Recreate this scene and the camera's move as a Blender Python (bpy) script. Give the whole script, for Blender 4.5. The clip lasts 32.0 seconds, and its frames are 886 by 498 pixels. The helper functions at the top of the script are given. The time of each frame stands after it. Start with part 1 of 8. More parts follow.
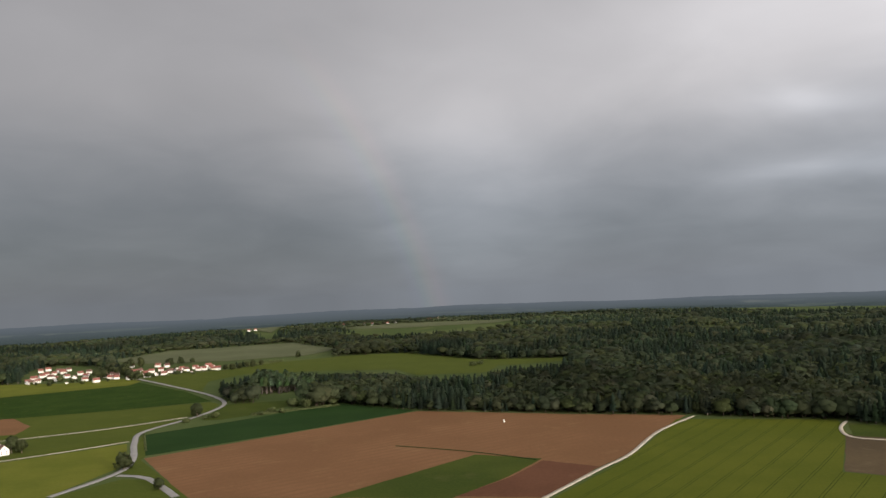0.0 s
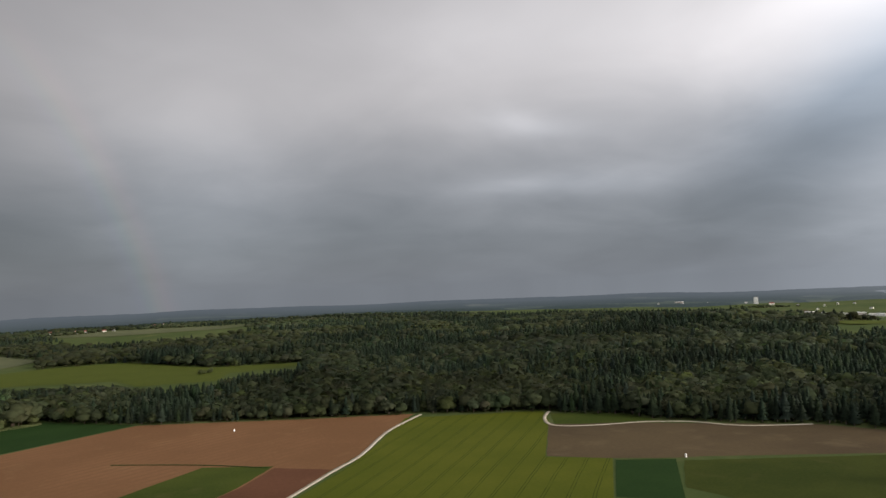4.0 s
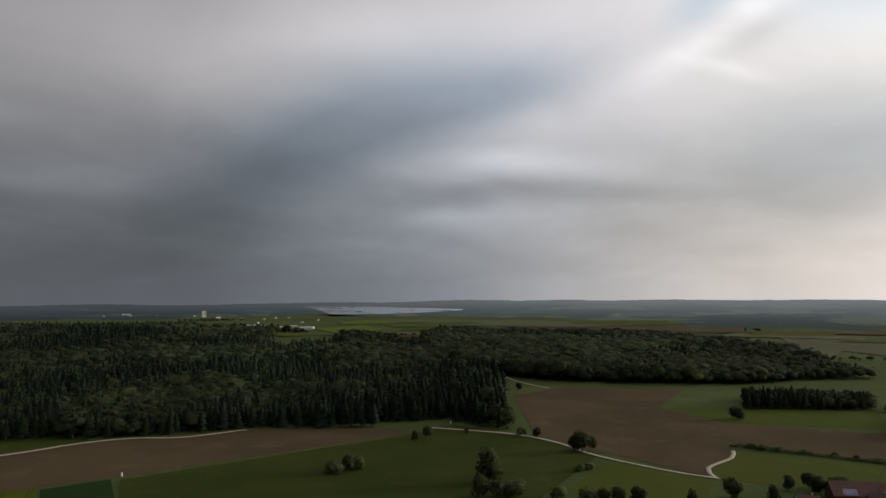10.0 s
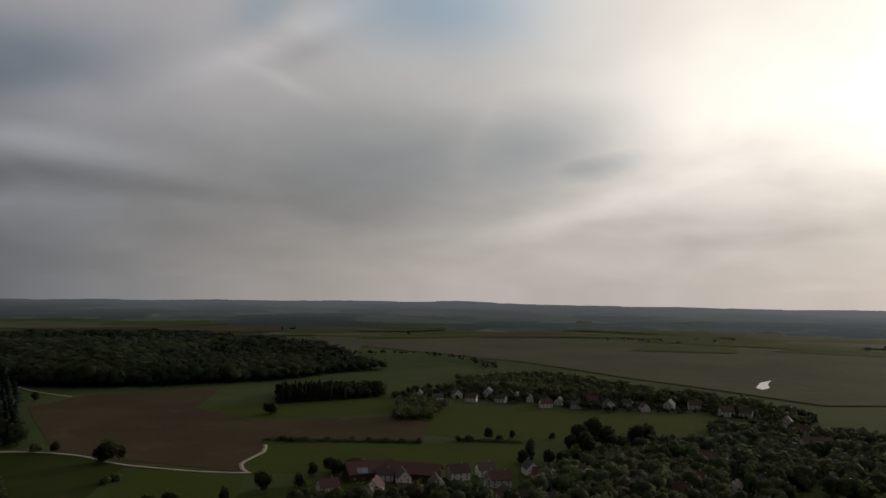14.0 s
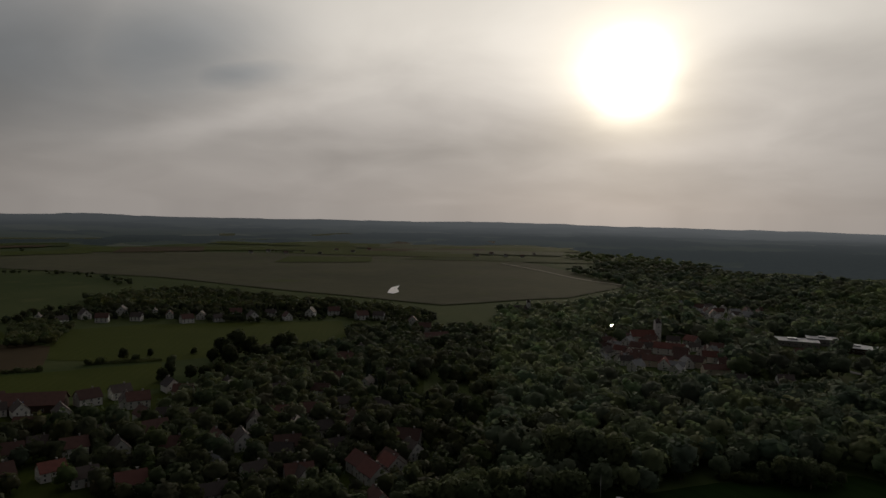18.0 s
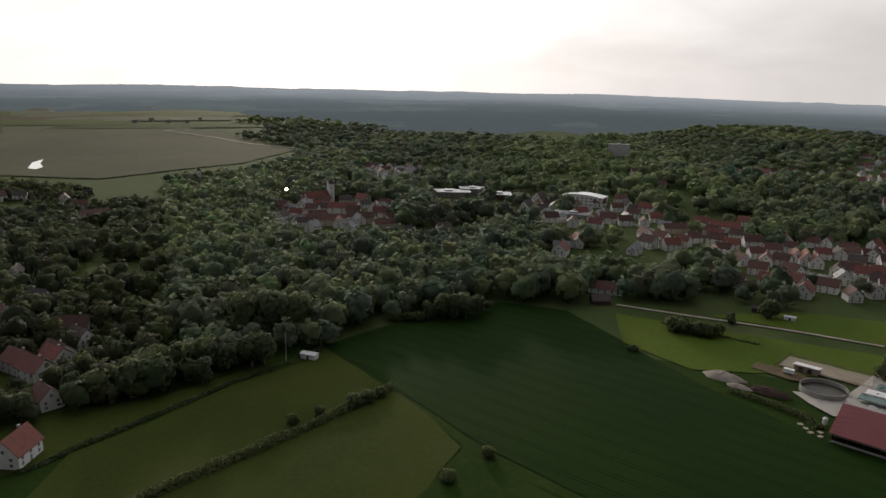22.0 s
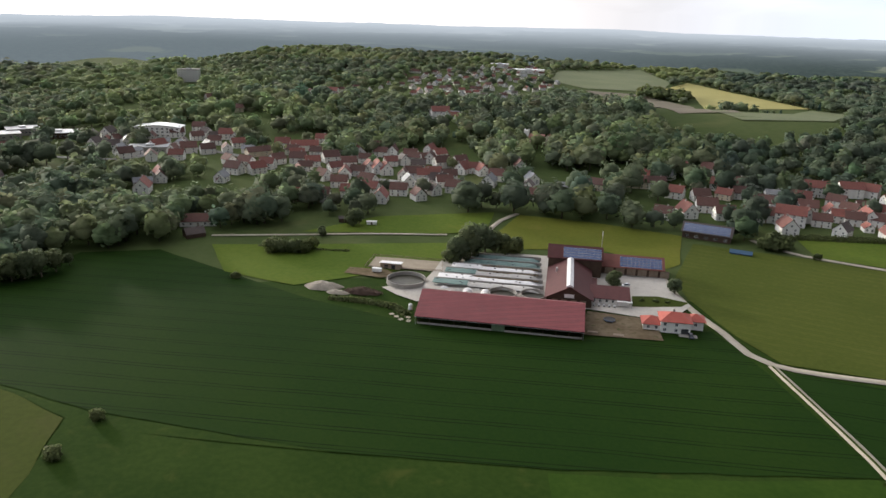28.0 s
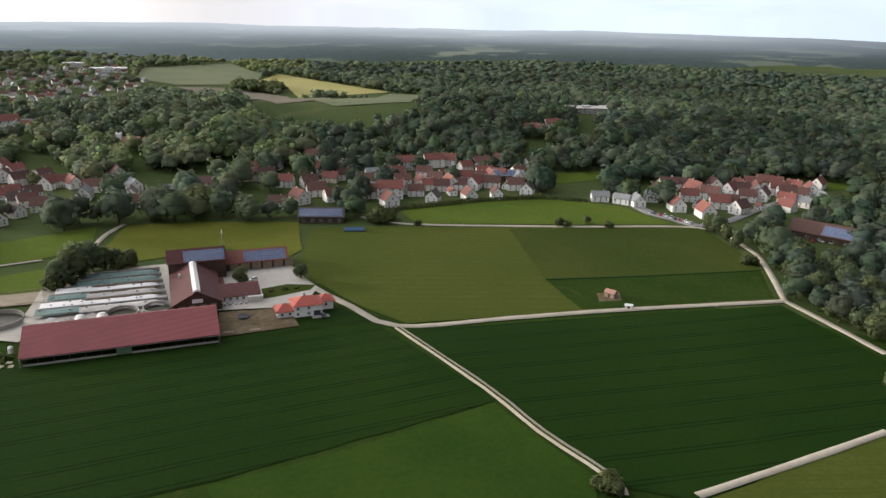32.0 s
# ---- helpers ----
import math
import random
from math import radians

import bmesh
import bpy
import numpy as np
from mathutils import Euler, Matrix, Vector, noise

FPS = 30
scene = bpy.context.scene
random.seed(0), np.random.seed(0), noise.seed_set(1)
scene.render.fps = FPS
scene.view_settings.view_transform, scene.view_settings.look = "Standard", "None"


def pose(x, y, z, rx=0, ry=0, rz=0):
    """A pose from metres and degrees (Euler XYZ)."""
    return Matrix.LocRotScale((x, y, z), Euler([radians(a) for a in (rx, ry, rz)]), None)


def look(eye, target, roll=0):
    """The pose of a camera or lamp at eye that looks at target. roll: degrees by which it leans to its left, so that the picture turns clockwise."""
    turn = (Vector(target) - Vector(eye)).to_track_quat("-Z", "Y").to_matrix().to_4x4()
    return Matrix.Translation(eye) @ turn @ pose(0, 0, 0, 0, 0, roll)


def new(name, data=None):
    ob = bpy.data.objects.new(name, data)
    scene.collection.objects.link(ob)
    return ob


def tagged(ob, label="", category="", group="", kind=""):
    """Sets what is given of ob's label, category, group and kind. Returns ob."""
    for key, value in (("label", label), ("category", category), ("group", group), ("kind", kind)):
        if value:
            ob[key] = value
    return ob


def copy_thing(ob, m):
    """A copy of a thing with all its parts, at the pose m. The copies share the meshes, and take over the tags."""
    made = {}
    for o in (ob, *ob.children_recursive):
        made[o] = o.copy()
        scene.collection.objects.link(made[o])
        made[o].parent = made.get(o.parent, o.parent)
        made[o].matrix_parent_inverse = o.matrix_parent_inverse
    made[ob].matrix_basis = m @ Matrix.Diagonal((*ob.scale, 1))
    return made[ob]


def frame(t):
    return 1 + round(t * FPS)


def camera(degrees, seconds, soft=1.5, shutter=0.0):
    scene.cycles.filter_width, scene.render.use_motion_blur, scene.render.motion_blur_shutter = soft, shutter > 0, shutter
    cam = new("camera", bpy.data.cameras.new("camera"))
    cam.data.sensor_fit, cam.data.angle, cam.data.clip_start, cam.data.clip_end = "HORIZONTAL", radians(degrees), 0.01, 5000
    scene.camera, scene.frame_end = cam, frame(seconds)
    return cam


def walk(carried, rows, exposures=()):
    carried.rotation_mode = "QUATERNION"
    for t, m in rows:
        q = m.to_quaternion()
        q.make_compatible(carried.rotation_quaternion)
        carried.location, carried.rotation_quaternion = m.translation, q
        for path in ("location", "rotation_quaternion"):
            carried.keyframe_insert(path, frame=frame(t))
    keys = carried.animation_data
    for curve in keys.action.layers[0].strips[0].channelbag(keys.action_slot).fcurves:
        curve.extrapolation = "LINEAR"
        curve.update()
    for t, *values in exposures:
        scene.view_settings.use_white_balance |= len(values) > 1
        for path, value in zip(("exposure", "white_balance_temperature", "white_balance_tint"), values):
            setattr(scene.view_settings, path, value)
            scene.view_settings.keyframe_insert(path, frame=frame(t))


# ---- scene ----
EYE = Vector((0.0, 0.0, 120.0))
cam = camera(62.50, 32.0)

# seconds, heading clockwise from +y, tilt, roll
PATH = [
    (0.0, 0.00, 3.33, -2.54), (0.5, 1.22, 3.28, -2.53), (1.0, 2.54, 3.24, -2.54), (1.5, 4.92, 3.16, -2.55),
    (2.0, 7.82, 3.07, -2.51), (2.5, 10.85, 2.99, -2.53), (3.0, 13.69, 2.91, -2.48), (3.5, 17.08, 2.85, -2.42),
    (5.5, 29.58, 2.80, -2.05), (6.0, 32.59, 2.79, -1.93), (6.5, 35.97, 2.78, -1.72), (7.0, 39.12, 2.79, -1.55),
    (7.5, 42.54, 2.80, -1.37), (8.0, 45.83, 2.81, -1.16), (8.5, 49.40, 2.81, -0.94), (9.0, 53.08, 2.83, -0.74),
    (9.5, 57.35, 2.87, -0.46), (10.0, 61.52, 2.88, -0.22), (10.5, 66.00, 2.87, 0.10), (11.0, 70.21, 2.88, 0.32),
    (11.5, 74.69, 2.93, 0.57), (12.0, 78.90, 2.95, 0.62), (12.5, 83.43, 3.00, 0.68), (13.0, 87.61, 3.01, 0.73),
    (13.5, 92.05, 3.05, 0.81), (14.0, 96.19, 3.08, 0.88), (14.5, 100.75, 3.12, 0.90), (15.0, 104.94, 3.13, 0.96),
    (15.5, 108.48, 2.53, 0.95), (17.5, 120.89, -3.26, 1.33), (18.0, 123.65, -3.26, 1.33), (18.5, 126.73, -3.30, 1.35),
    (19.0, 129.96, -4.13, 1.40), (19.5, 133.46, -5.71, 1.44), (20.0, 136.71, -7.15, 1.43), (20.5, 140.07, -8.67, 1.40),
    (21.0, 143.10, -10.01, 1.40), (21.5, 146.28, -11.61, 1.43), (22.0, 149.19, -13.31, 1.37), (22.5, 152.32, -15.34, 1.41),
    (23.0, 155.10, -17.04, 1.38), (23.5, 158.06, -17.56, 1.42), (24.0, 160.64, -17.54, 1.44), (24.5, 163.50, -17.51, 1.48),
    (25.0, 166.14, -17.47, 1.49), (25.5, 168.89, -17.42, 1.53), (27.5, 179.27, -18.17, 1.69), (28.0, 181.64, -18.25, 1.71),
    (28.5, 185.86, -18.16, 1.74), (29.0, 189.34, -18.11, 1.75), (29.5, 192.84, -18.05, 1.68), (30.0, 196.07, -18.00, 1.60),
    (30.5, 199.91, -17.98, 1.55), (31.0, 203.27, -17.99, 1.53), (31.5, 207.59, -17.99, 1.47), (32.0, 212.11, -17.97, 1.42),
]


def heading(az, el=0.0):
    a, e = radians(az), radians(el)
    return Vector((math.sin(a) * math.cos(e), math.cos(a) * math.cos(e), math.sin(e)))


walk(cam, [(t, look(EYE, EYE + 100 * heading(a, p), r)) for t, a, p, r in PATH],
     exposures=[(0, 0.0, 6500, 10), (3, -0.05, 6500, 10), (6, -0.3, 6500, 10), (9, -0.85, 6500, 10), (11, -1.3, 6500, 10), (13, -1.8, 6500, 10),
                (15, -2.25, 6500, 10), (17.5, -2.6, 6500, 10), (19, -2.75, 6450, 10), (20, -2.6, 6400, 10), (21, -2.05, 6300, 10), (22, -1.0, 6200, 10),
                (23, 0.0, 6100, 10), (24, 0.3, 6050, 10), (25, 0.2, 6050, 10), (28, 0.1, 6050, 10), (32, 0.05, 6100, 10)])

# ---- world, sun ----
SUN_AZ, SUN_EL = 137.5, 10.3
SUN_DIR = heading(SUN_AZ, SUN_EL)


class Nodes:
    """Short hand for node trees."""

    def __init__(self, tree):
        self.t = tree
        tree.nodes.clear()

    def n(self, kind, **ins):
        nd = self.t.nodes.new(kind)
        for k, v in ins.items():
            self.put(nd, k, v)
        return nd

    def put(self, nd, key, v):
        sock = nd.inputs[int(key[1:])] if key[0] == "i" and key[1:].isdigit() else nd.inputs[key.replace("_", " ")]
        if isinstance(v, bpy.types.NodeSocket):
            self.t.links.new(v, sock)
        elif isinstance(v, bpy.types.Node):
            self.t.links.new(v.outputs[0], sock)
        else:
            if sock.type == "RGBA" and len(v) == 3:
                v = (*v, 1)
            sock.default_value = v

    def m(self, op, a, b=0.0, c=0.0):
        nd = self.t.nodes.new("ShaderNodeMath")
        nd.operation = op
        for i, v in enumerate((a, b, c)):
            self.put(nd, f"i{i}", v)
        return nd.outputs[0]

    def vm(self, op, a, b=(0, 0, 0)):
        nd = self.t.nodes.new("ShaderNodeVectorMath")
        nd.operation = op
        self.put(nd, "i0", a)
        self.put(nd, "i1", b)
        return nd.outputs["Value"] if op in ("DOT_PRODUCT", "LENGTH") else nd.outputs[0]

    def step(self, v, lo, hi, a=0.0, b=1.0):
        nd = self.t.nodes.new("ShaderNodeMapRange")
        nd.interpolation_type = "SMOOTHSTEP"
        for k, x in (("Value", v), ("From Min", lo), ("From Max", hi), ("To Min", a), ("To Max", b)):
            self.put(nd, k, x)
        return nd.outputs[0]

    def mix(self, f, a, b, kind="MIX"):
        nd = self.t.nodes.new("ShaderNodeMix")
        nd.data_type, nd.blend_type, nd.clamp_factor = "RGBA", kind, True
        for s, v in (("Factor_Float", f), ("A_Color", a), ("B_Color", b)):
            sock = next(i for i in nd.inputs if i.identifier == s)
            if isinstance(v, bpy.types.NodeSocket):
                self.t.links.new(v, sock)
            else:
                sock.default_value = (*v, 1) if s != "Factor_Float" and len(v) == 3 else v
        return next(o for o in nd.outputs if o.identifier == "Result_Color")

    def noise(self, vec, scale, detail=4, rough=0.55, distort=0.0):
        nd = self.n("ShaderNodeTexNoise", Vector=vec, Scale=scale, Detail=detail, Roughness=rough, Distortion=distort)
        return nd.outputs[0]


def build_world():
    world = bpy.data.worlds.new("evening_sky")
    scene.world = world
    world.use_nodes = True
    k = Nodes(world.node_tree)
    d = k.n("ShaderNodeTexCoord").outputs["Generated"]
    sep = k.n("ShaderNodeSeparateXYZ", Vector=d)
    z = sep.outputs[2]
    sky = k.n("ShaderNodeTexSky")
    sky.sky_type, sky.sun_disc = "NISHITA", False
    sky.sun_elevation, sky.sun_rotation = radians(SUN_EL), radians(SUN_AZ)
    # a cloud deck seen in perspective, flattening towards the horizon
    over = k.m("ADD", k.m("MAXIMUM", z, 0.0), 0.24)
    deckpos = k.n("ShaderNodeCombineXYZ", X=k.m("DIVIDE", sep.outputs[0], over), Y=k.m("DIVIDE", sep.outputs[1], over))
    big = k.noise(deckpos, 0.8, 3, 0.45, 0.3)
    fine = k.noise(deckpos, 2.2, 4, 0.5, 0.4)
    cs = k.vm("DOT_PRODUCT", d, tuple(SUN_DIR))
    # brightness in stops, low down and high up, from the rain side to the sun side
    flat = k.vm("NORMALIZE", k.vm("MULTIPLY", d, (1, 1, 0)))
    turn = k.m("MULTIPLY_ADD", k.vm("DOT_PRODUCT", flat, tuple(heading(SUN_AZ))), 0.5, 0.5)

    def ramp(stops):
        nd = k.n("ShaderNodeValToRGB", Fac=turn)
        cr = nd.color_ramp
        cr.interpolation = "B_SPLINE"
        for e, (p, v) in zip(cr.elements, (stops[0], stops[-1])):
            e.position, e.color = p, (v, v, v, 1)
        for p, v in stops[1:-1]:
            cr.elements.new(p).color = (v, v, v, 1)
        return k.m("MULTIPLY_ADD", nd.outputs[0], 6.0, -3.0)

    low = ramp([(0.0, 0.075), (0.13, 0.105), (0.35, 0.145), (0.48, 0.185), (0.61, 0.33), (0.73, 0.50), (0.84, 0.60), (0.92, 0.625), (0.988, 0.64), (1.0, 0.66)])
    top = ramp([(0.0, 0.23), (0.13, 0.28), (0.275, 0.345), (0.435, 0.41), (0.58, 0.535), (0.73, 0.60), (0.85, 0.67), (0.94, 0.755), (0.988, 0.83), (1.0, 0.86)])
    low = k.m("ADD", low, k.step(k.vm("DOT_PRODUCT", flat, tuple(heading(250))), 0.5, 1.1, 0.0, 2.2))
    wave = k.m("ADD", k.m("MULTIPLY", k.m("SUBTRACT", big, 0.5), 0.10), k.m("MULTIPLY", k.m("SUBTRACT", fine, 0.5), 0.05))
    rise = k.step(k.m("ADD", z, wave), 0.02, 0.27)
    stops = k.m("ADD", low, k.m("MULTIPLY", rise, k.m("SUBTRACT", top, low)))
    stops = k.m("ADD", stops, k.m("MULTIPLY", k.m("SUBTRACT", fine, 0.5), 0.4))
    stops = k.m("ADD", stops, k.m("MULTIPLY", k.m("SUBTRACT", big, 0.5), 0.4))
    # unseen sky overhead, darkened to lower the light on the land
    stops = k.m("ADD", stops, k.step(z, 0.42, 0.9, 0.0, -1.1))
    # clouds, frayed by noise: heading, height, half width, half depth, tilt, stops
    fray = k.n("ShaderNodeTexNoise", Vector=deckpos, Scale=1.7, Detail=4.0, Roughness=0.55).outputs["Color"]
    shift = k.vm("SUBTRACT", fray, (0.5, 0.5, 0.5))
    frayed = k.vm("ADD", d, k.vm("MULTIPLY", shift, (0.05, 0.05, 0.035)))

    def cloud(az, el, wide, deep, tilt):
        c = heading(az, el)
        right, up = heading(az + 90), heading(az, el + 90)
        a = radians(tilt)
        u = (right * math.cos(a) + up * math.sin(a)) / math.sin(radians(wide))
        v = (up * math.cos(a) - right * math.sin(a)) / math.sin(radians(deep))
        pu, pv = k.vm("DOT_PRODUCT", frayed, tuple(u)), k.vm("DOT_PRODUCT", frayed, tuple(v))
        m = k.m("MULTIPLY_ADD", pu, pu, k.m("MULTIPLY", pv, pv))
        body = k.m("POWER", 0.3679, m)
        return k.m("MULTIPLY", body, k.m("GREATER_THAN", k.vm("DOT_PRODUCT", d, tuple(c)), 0.0))

    def add(gain, *shape):
        return k.m("MULTIPLY_ADD", cloud(*shape), gain, stops)

    # the rain side
    stops = add(-0.25, 337, 5.5, 14, 5, 0)
    stops = add(0.5, 1, 8, 9, 9, 0)
    stops = add(0.25, 21, 18, 11, 4, 0)
    stops = add(0.3, 28, 12, 5, 1.0, -5)
    stops = add(0.3, 26, 7.4, 5, 1.0, -3)
    stops = add(0.3, 33, 7.3, 7, 1.2, -2)
    stops = add(-0.05, 31, 3, 13, 3, 0)
    stops = add(-0.15, 350, 6, 10, 6, 0)
    stops = add(0.2, 26.5, 12.6, 2.8, 1.2, -15)
    # the heavy bank with its trailing foot
    bank = k.m("MINIMUM", k.m("ADD", cloud(56.5, 13.0, 8, 3.8, 22), k.m("ADD", k.m("MULTIPLY", cloud(66.5, 15, 6.5, 2.4, 12), 0.8), k.m("MULTIPLY", cloud(46.5, 8.2, 9, 4.4, 35), 0.7))), 1.0)
    stops = k.m("MULTIPLY_ADD", bank, -0.75, stops)
    stops = add(-0.12, 42, 5.5, 9, 3.5, 20)
    stops = add(0.25, 55, 19.5, 10, 2.2, 4)
    stops = add(0.25, 39, 17, 9, 4, 0)
    stops = add(0.45, 67, 9.4, 6, 1.5, -6)
    stops = add(0.35, 61.5, 5.6, 5, 1.1, 0)
    stops = add(-0.35, 73, 7.1, 9, 0.8, -2)
    stops = add(-0.3, 64, 7.2, 6, 0.9, 2)
    # streaks and the gap of blue
    gap = k.m("MAXIMUM", cloud(95, 21.5, 8, 3.6, -4), k.m("MULTIPLY", cloud(81.5, 20.6, 3, 1.5, 30), 0.6))
    stops = k.m("MULTIPLY_ADD", gap, -0.45, stops)
    stops = k.m("MULTIPLY_ADD", k.m("MULTIPLY", cloud(82, 18.0, 7.5, 1.2, 30), k.step(fine, 0.38, 0.6, 0.2, 1.0)), 0.3, stops)
    stops = add(0.22, 83, 15.4, 2.8, 0.6, -22)
    stops = add(-0.2, 84.6, 17.6, 2.5, 1.0, 25)
    # the wedge of grey before the bright cloud round the sun
    stops = add(-0.3, 84, 9, 13, 9, 0)
    stops = add(-0.2, 98, 15, 7, 6, 0)
    wedge = k.m("MAXIMUM", cloud(92, 9.5, 11, 4.5, 4), k.m("MAXIMUM", cloud(102, 10.6, 7, 3.4, 14), k.m("MULTIPLY", cloud(107, 9.3, 4, 1.1, 6), 0.9)))
    stops = k.m("MULTIPLY_ADD", wedge, -0.65, stops)
    stops = add(0.3, 106.5, 5.9, 8, 0.9, 14)
    stops = add(0.15, 117, 11.5, 9, 6, 0)
    stops = add(-0.3, 129, 4.8, 7, 1.3, 0)
    stops = add(-0.25, 118.5, 4.0, 6, 1.0, 5)
    stops = add(0.3, 138.5, 4.3, 5, 0.9, 3)
    stops = add(-0.3, 149.5, 11, 5, 1.6, 0)
    stops = add(-0.5, 192, 0, 30, 9, 0)
    stops = add(0.35, 140, 7, 26, 9, 0)
    lum = k.m("POWER", 2.0, stops)
    # colour: slate under the rain, neutral high up, warm near the sun
    tone = k.mix(rise, (0.90, 0.99, 1.13), (1.015, 0.985, 1.012))
    tone = k.mix(k.step(k.m("ADD", cs, k.m("MULTIPLY", k.m("SUBTRACT", 1.0, rise), 0.3)), 0.4, 0.98), tone, k.mix(rise, (1.09, 1.0, 0.93), (1.07, 1.0, 0.90)))
    tone = k.mix(k.m("MULTIPLY", bank, 0.95), tone, (0.85, 0.98, 1.16))
    tone = k.mix(k.m("MULTIPLY", wedge, 0.7), tone, (0.94, 1.0, 1.05))
    tone = k.mix(k.m("MULTIPLY", gap, 0.9), tone, (0.76, 0.98, 1.18))
    deck = k.vm("SCALE", tone)
    k.put(k.t.nodes[-1], "Scale", lum)
    # thin cloud lit by the sun behind it
    pos_cs = k.m("MAXIMUM", k.vm("DOT_PRODUCT", k.vm("NORMALIZE", k.vm("ADD", d, k.vm("MULTIPLY", shift, (0.035, 0.035, 0.035)))), tuple(SUN_DIR)), 0.0)
    for sharp, gain, tint in ((1300.0, 16.0, (1.0, 0.92, 0.76)), (320.0, 3.0, (1.0, 0.82, 0.5)), (60.0, 0.6, (1.0, 0.88, 0.7))):
        g = k.vm("SCALE", tint)
        k.put(k.t.nodes[-1], "Scale", k.m("MULTIPLY", k.m("POWER", pos_cs, sharp), gain))
        deck = k.vm("ADD", deck, g)
    # weak rainbow opposite the sun
    anti = k.m("MULTIPLY", cs, -1.0)
    bow = k.n("ShaderNodeValToRGB", Fac=k.step(anti, 0.715, 0.765))
    cr = bow.color_ramp
    cr.elements[0].position, cr.elements[0].color = 0.0, (0, 0, 0, 1)
    cr.elements[1].position, cr.elements[1].color = 1.0, (0, 0, 0, 1)
    for p, c in ((0.25, (0.026, 0.010, 0.008)), (0.45, (0.024, 0.018, 0.006)), (0.65, (0.006, 0.016, 0.010)), (0.82, (0.005, 0.006, 0.014))):
        e = cr.elements.new(p)
        e.color = (*c, 1)
    side = k.step(k.vm("DOT_PRODUCT", d, tuple(heading(2, 6))), 0.93, 0.99)
    bowc = k.vm("SCALE", bow.outputs[0])
    k.put(k.t.nodes[-1], "Scale", side)
    deck = k.vm("ADD", deck, bowc)
    bg = k.n("ShaderNodeBackground", Color=deck, Strength=1.0)
    bs = k.n("ShaderNodeBackground", Color=sky, Strength=0.005)
    both = k.n("ShaderNodeAddShader", i0=bg, i1=bs)
    k.n("ShaderNodeOutputWorld", Surface=both)


build_world()
sun = new("sun", bpy.data.lights.new("sun", "SUN"))
sun.data.energy, sun.data.angle, sun.data.color = 3.2, radians(3.0), (1.0, 0.86, 0.68)
sun.matrix_world = look(EYE + 900 * SUN_DIR, EYE)

# ---- materials ----


def surface(name, c1, c2, scale=1.0, rough=0.85, big=0.05, amount=0.5, bump=0.0, spec=0.2, stripes=None, tint=False, third=None,
            translucent=0.0, metal=0.0, island=0.0, each=0.0):
    """Two colours mixed by fine and wide noise; stripes = (heading, spacing, width, colour): wheel tracks and seams."""
    mat = bpy.data.materials.new(name)
    mat.use_nodes = True
    k = Nodes(mat.node_tree)
    pos = k.n("ShaderNodeTexCoord").outputs["Object"]
    fine = k.noise(pos, scale, 5, 0.6)
    wide = k.noise(pos, big, 4, 0.55)
    f = k.m("ADD", k.m("MULTIPLY", k.step(fine, 0.3, 0.7), 1 - amount), k.m("MULTIPLY", k.step(wide, 0.35, 0.66), amount))
    col = k.mix(f, c1, c2)
    if third:
        col = k.mix(k.m("MULTIPLY", k.step(k.noise(pos, big * 2.7, 5, 0.6, 0.4), 0.55, 0.75), third[3]), col, third[:3])
    if stripes:
        az, gap, width, sc = stripes
        a = radians(az)
        across = k.vm("DOT_PRODUCT", pos, (math.cos(a), -math.sin(a), 0))
        wob = k.m("MULTIPLY", k.m("SUBTRACT", k.noise(pos, 0.012, 2), 0.5), 3.5)
        s = k.m("ABSOLUTE", k.m("SUBTRACT", k.m("FRACT", k.m("DIVIDE", k.m("ADD", across, wob), gap)), 0.5))
        line = k.step(k.m("ABSOLUTE", k.m("SUBTRACT", s, 0.9 / gap)), width / gap * 0.5, width / gap, 1.0, 0.0)
        line = k.m("MULTIPLY", line, k.step(k.noise(pos, 0.06, 3), 0.3, 0.6, 0.35, 1.0))
        col = k.mix(line, col, sc)
    if tint:
        at = k.n("ShaderNodeAttribute")
        at.attribute_name = "tint"
        col = k.mix(1.0, col, at.outputs["Color"], "MULTIPLY")
    if island:
        geo = k.n("ShaderNodeNewGeometry")
        v = k.m("ADD", k.m("MULTIPLY", geo.outputs["Random Per Island"], island), 1 - island / 2)
        sc2 = k.vm("SCALE", col)
        k.put(k.t.nodes[-1], "Scale", v)
        col = sc2
    if each:
        rnd = k.n("ShaderNodeObjectInfo").outputs["Random"]
        col = k.mix(k.m("MULTIPLY", rnd, each), col, k.mix(1.0, col, (1.75, 1.45, 0.9), "MULTIPLY"))
    b = k.n("ShaderNodeBsdfPrincipled", Roughness=rough, Metallic=metal)
    k.put(b, "Base Color", col)
    k.put(b, "Specular IOR Level", spec)
    if bump:
        bn = k.n("ShaderNodeBump", Strength=bump, Height=fine)
        bn.inputs["Distance"].default_value = 0.3
        k.put(b, "Normal", bn)
    out = b
    if translucent:
        tr = k.n("ShaderNodeBsdfTranslucent", Color=col)
        out = k.n("ShaderNodeMixShader", i0=translucent, i1=b, i2=tr)
    k.n("ShaderNodeOutputMaterial", Surface=out)
    return mat


